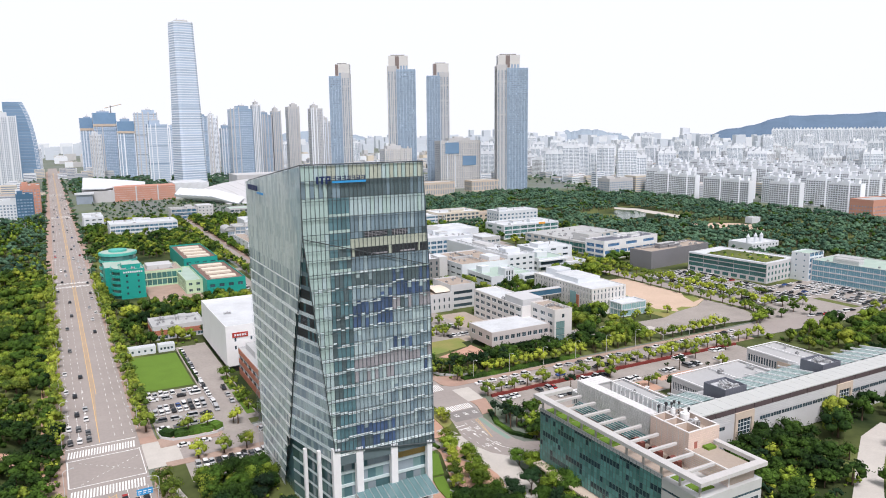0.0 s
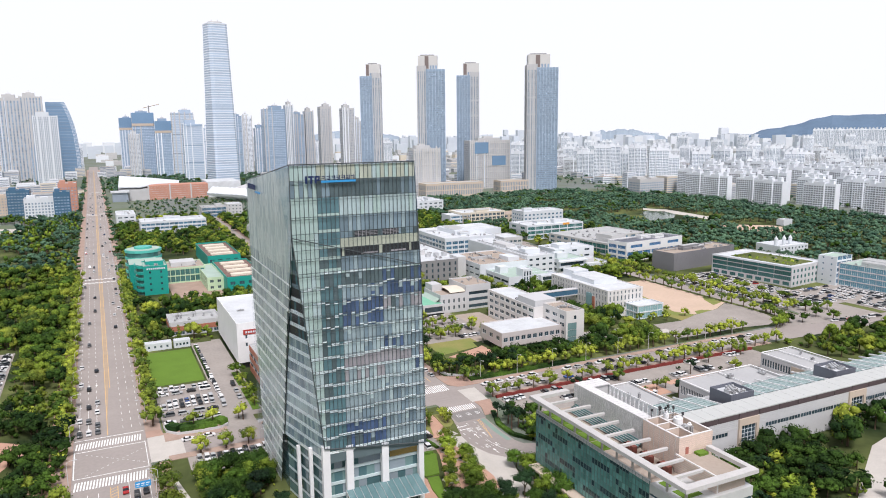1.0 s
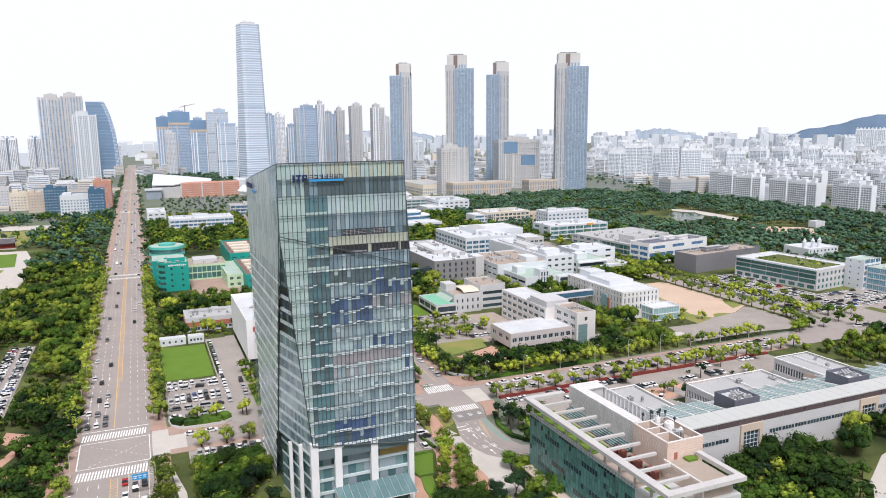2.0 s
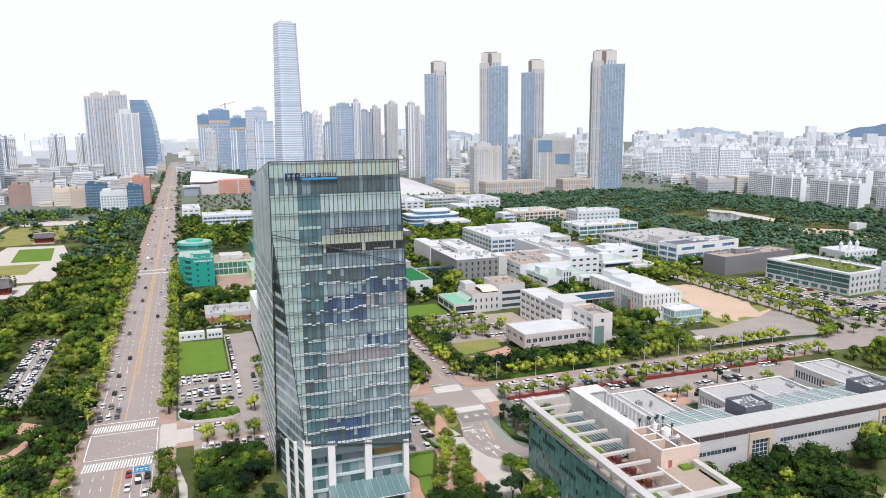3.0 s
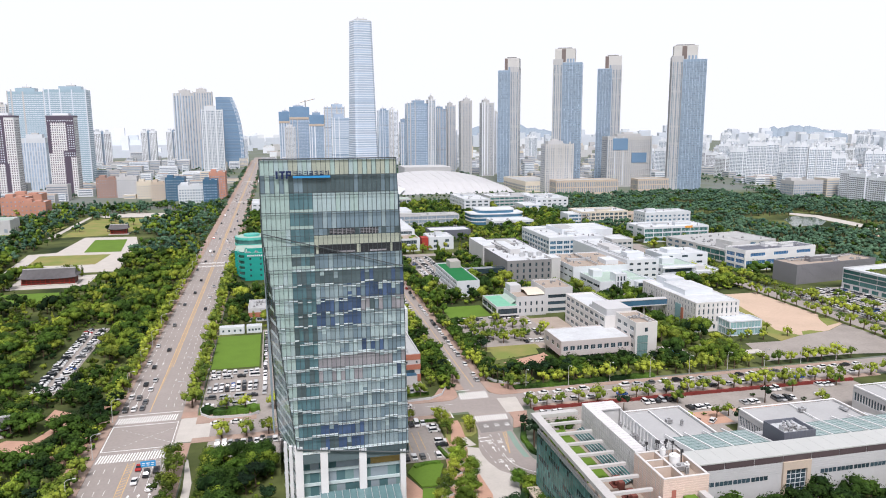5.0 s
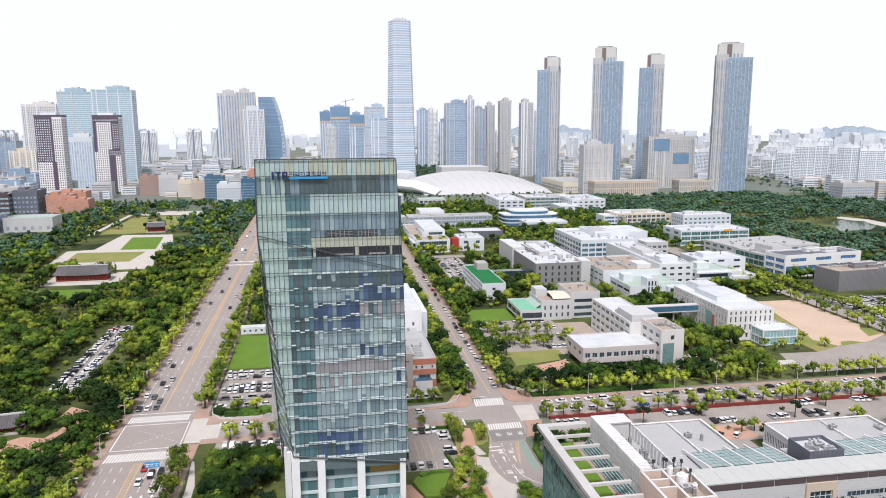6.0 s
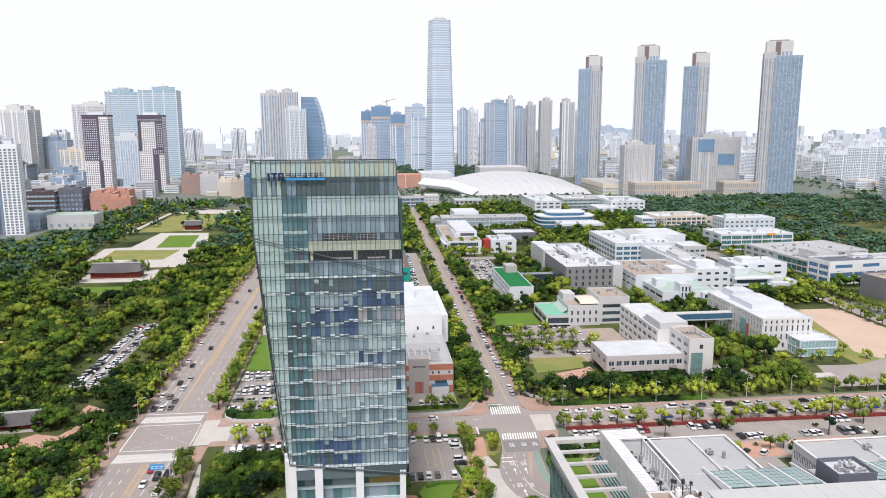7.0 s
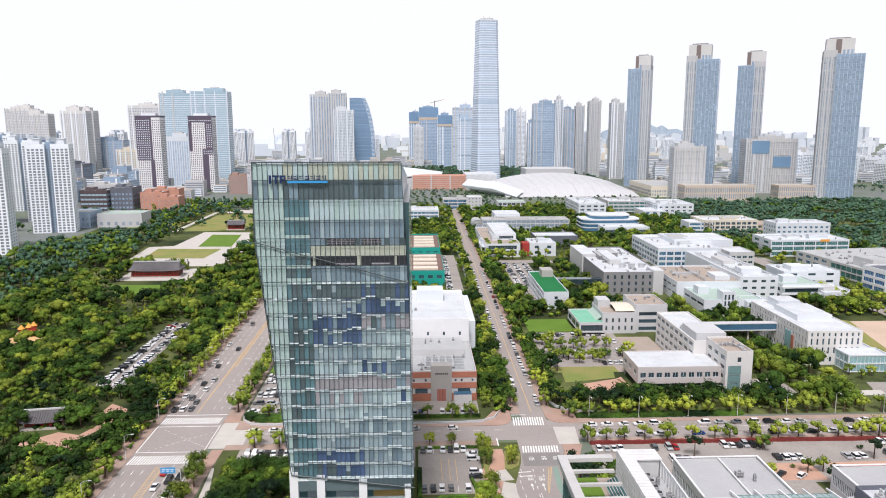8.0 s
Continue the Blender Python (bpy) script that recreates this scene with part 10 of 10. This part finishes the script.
# ---- vehicles ----
def car_meshes(kind):
    L_, W_, H_ = {"saloon": (4.7, 1.84, 1.44), "hatch": (4.0, 1.75, 1.5), "suv": (4.7, 1.9, 1.72), "van": (5.0, 1.92, 2.0)}[kind]
    h, w = L_ / 2, W_ / 2
    belt = 0.92 if kind != "van" else 1.05
    prof = [(-h, 0.42), (-h, 0.8), (-h * 0.92, belt), (-h * 0.5 if kind in ("saloon", "hatch", "suv") else -h * 0.75, belt + 0.02), (h * 0.97 if kind != "saloon" else h * 0.7, belt + 0.02), (h, belt - 0.06), (h, 0.4), (h * 0.9, 0.24), (-h * 0.9, 0.24)]
    s = Shape()
    for sy in (-1, 1):
        pts = [(x, sy * w, z) for x, z in prof]
        s.poly(pts if sy < 0 else pts[::-1])
    for i in range(len(prof)):
        j = (i + 1) % len(prof)
        (x0, z0), (x1, z1) = prof[i], prof[j]
        s.poly([(x0, w, z0), (x1, w, z1), (x1, -w, z1), (x0, -w, z0)][::-1])
    a0, a1, b0, b1 = {"saloon": (-0.5, -0.12, 0.42, 0.72), "hatch": (-0.5, -0.15, 0.72, 0.95), "suv": (-0.5, -0.2, 0.8, 0.96), "van": (-0.76, -0.5, 0.9, 0.97)}[kind]
    rw, z0, z1 = w * 0.8, belt + 0.01, H_
    g = Shape()
    lo = [(a0 * h, -w * 0.95), (b1 * h, -w * 0.95), (b1 * h, w * 0.95), (a0 * h, w * 0.95)]
    hi = [(a1 * h, -rw), (b0 * h, -rw), (b0 * h, rw), (a1 * h, rw)]
    for i in range(4):
        j = (i + 1) % 4
        g.poly([(*lo[i], z0), (*lo[j], z0), (*hi[j], z1 - 0.04), (*hi[i], z1 - 0.04)])
    r = Shape()
    r.prism([(a1 * h - 0.06, -rw - 0.02), (b0 * h + 0.06, -rw - 0.02), (b0 * h + 0.06, rw + 0.02), (a1 * h - 0.06, rw + 0.02)], z1 - 0.05, z1)
    wl = Shape()
    wl.tube((0, -0.11, 0), (0, 0.11, 0), 0.32, 10)
    return s, g, r, wl, (h, w)


CARS, STANDS = {}, []


def car(kind, paint, x, y, rot, group):
    STANDS.append((kind, paint, x, y, rot, group))


def place_car(kind, paint, x, y, rot, group):
    key = (kind, paint)
    if key not in CARS:
        s, g, r, wl, (h, w) = car_meshes(kind)
        colour = ("white", "silver", "black", "dark grey", "red", "blue")[paint]
        t = thing("van" if kind == "van" else "car", x, y, 0.09, rot, f"{colour} {CAR_WORDS[kind]} on the asphalt", "car", group)
        part("body", s, [CAR_PAINT[paint]], t)
        part("cabin_glass", g, ["car_glass"], t)
        part("roof", r, [CAR_PAINT[paint]], t)
        me = wl.mesh("wheel", ["tyre"])
        for sx in (-0.62, 0.6):
            for sy in (-1, 1):
                part("wheel", me, None, t, at=pose(sx * h, sy * (w - 0.1), 0.32))
        CARS[key] = t
        return
    t = copy_thing(CARS[key], pose(x, y, 0.09, 0, 0, rot))
    t["group"] = group


CAR_WORDS = {"saloon": "saloon car", "hatch": "hatchback car", "suv": "high-roofed SUV", "van": "delivery van"}


def park_all(limit):
    STANDS.sort(key=lambda q: (q[2] - 80) ** 2 + (q[3] - 190) ** 2)
    for q in STANDS[:limit]:
        place_car(*q)
    s = Shape()
    for kind, paint, x, y, rot, _ in STANDS[limit:]:
        c, sn = math.cos(radians(rot)), math.sin(radians(rot))
        shapes = car_meshes(kind)
        for piece, m in ((shapes[0], paint), (shapes[1], 6), (shapes[2], paint)):
            n = len(s.v)
            s.v.extend((p[0] * c - p[1] * sn + x, p[0] * sn + p[1] * c + y, p[2] + 0.09) for p in piece.v)
            s.f.extend(tuple(i + n for i in f) for f in piece.f)
            s.m.extend([m] * len(piece.f))
    solo("further_cars", s, [*CAR_PAINT, "car_glass", "tyre"], "further cars in many colours in the lots", "cars", kind="stuff")


rng = random.Random(3)


def any_car(x, y, rot, group):
    return car(rng.choices(("saloon", "hatch", "suv", "van"), (5, 2, 4, 0.5))[0], rng.choices((0, 1, 2, 3, 4, 5), (10, 3.5, 3, 2.5, 0.3, 0.4))[0], x, y, rot + rng.choice((0, 180)), group)


def row(x0, y0, x1, y1, n, rot, group, fill=0.93):
    for i in range(n):
        if rng.random() < fill:
            f = i / max(1, n - 1)
            any_car(x0 + (x1 - x0) * f + rng.uniform(-0.15, 0.15), y0 + (y1 - y0) * f + rng.uniform(-0.3, 0.3), rot + rng.uniform(-2, 2), group)


# rows in the lots
for y, n in ((328, 9), (311, 9), (305.5, 9)):
    row(29.5, y, 49, y, n, 90, "cars in the lawn lot")
for y in (322, 296.5, 288):
    row(30.5, y, 48, y, 4, 0, "cars in the lawn lot")
row(53.0, 296, 53.0, 392, 30, 88, "cars along the hall lane", 0.75)
row(60.5, 305, 60.5, 335, 8, 90, "cars along the hall lane", 0.6)
row(36.8, 249.2, 62, 249.2, 12, 90, "cars behind the tower", 0.98)
row(70, 249.2, 92, 249.2, 10, 90, "cars behind the tower")
row(98.8, 250, 113, 250, 7, 90, "cars in the tower lot", 0.9)
row(99, 222, 113, 222, 6, 90, "cars in the tower lot", 0.7)
row(116.2, 226, 116.2, 246, 7, 0, "cars in the tower lot", 0.7)
row(73, 284, 118, 284, 17, 90, "cars by the brick building", 0.85)
row(166, 260.3, 320, 260.3, 22, 0, "cars parked on the cross street", 0.6)
row(164, 269.6, 330, 269.6, 27, 0, "cars parked on the cross street", 0.75)
row(35, 268.6, 118, 268.6, 12, 0, "cars parked on the cross street", 0.5)
row(146.7, 292, 148.8, 560, 38, 90, "cars parked on the side street", 0.8)
row(139.4, 300, 141.4, 560, 34, 90, "cars parked on the side street", 0.45)
for x0, n, y in ((182, 4, 248.4), (208, 6, 249.4), (266, 3, 250.2), (162, 4, 248.4), (292, 3, 249.6), (185.5, 3, 239.4), (222.5, 4, 239.3), (247.5, 3, 239.2), (262.5, 4, 239.0), (283.5, 2, 238.8)):
    row(x0, y, x0 + 2.6 * (n - 1), y, n, 90, "cars in the long lot", 0.95)
row(211, 228, 224, 226, 3, 40, "cars in the long lot", 0.9)
row(-44.4, 322, -44.4, 420, 38, 20, "cars in the park lot", 0.97)
row(-37.6, 322, -37.6, 420, 38, 20, "cars in the park lot", 0.85)
for y in (342, 356, 361, 376, 390):
    row(166, y, 202, y, 14, 90, "cars in the laboratory lot", 0.55)
row(250, 310, 276, 310, 8, 90, "cars by the laboratory", 0.5)
for x in (171, 178, 186):
    row(x, 510, x, 596, 26, 0, "cars in the north lot", 0.8)
row(120.5, 490, 120.5, 630, 40, 0, "cars behind the teal halls", 0.6)
for x in (402, 410, 417, 426, 433, 441):
    row(x, 300, x, 408, 34, 0, "cars in the east lot", 0.85)
for x in (452, 460, 467, 476, 484):
    row(x, 264, x, 332, 20, 0, "cars in the far east lot", 0.75)
row(398.5, 268, 470, 258, 14, -8, "cars along the plaza", 0.7)
row(274, 433, 320, 433, 14, 90, "cars by the factory", 0.6)
# traffic on the avenue
for x, y, k, p in ((-2.2, 291, "suv", 2), (1.0, 291.5, "saloon", 0), (-2.3, 306, "saloon", 0), (4.2, 292, "saloon", 3), (4.2, 299, "saloon", 3), (4.1, 314, "saloon", 0), (1.0, 304, "suv", 3), (1.0, 321, "saloon", 2), (4.3, 326, "saloon", 1), (1.0, 345, "saloon", 2), (-2.2, 352, "saloon", 0),
                   (-2.2, 380, "saloon", 0), (4.2, 372, "saloon", 2), (1.0, 420, "suv", 3), (15.0, 455, "saloon", 2), (1.0, 470, "saloon", 3), (4.3, 545, "saloon", 2), (12, 236.5, "saloon", 4), (12.2, 226.5, "saloon", 0), (15.2, 231, "suv", 2), (18.0, 233.5, "saloon", 2), (17.8, 221, "saloon", 0)):
    car(k, p, x, y, 90 if x > 8 else -90, "cars on the avenue")
for k in range(60):
    any_car(rng.choice((-2.2, 1.0, 4.2, 12.2, 15.3, 18.2)), rng.uniform(480, 1500), 90, "cars on the avenue")
park_all(200)
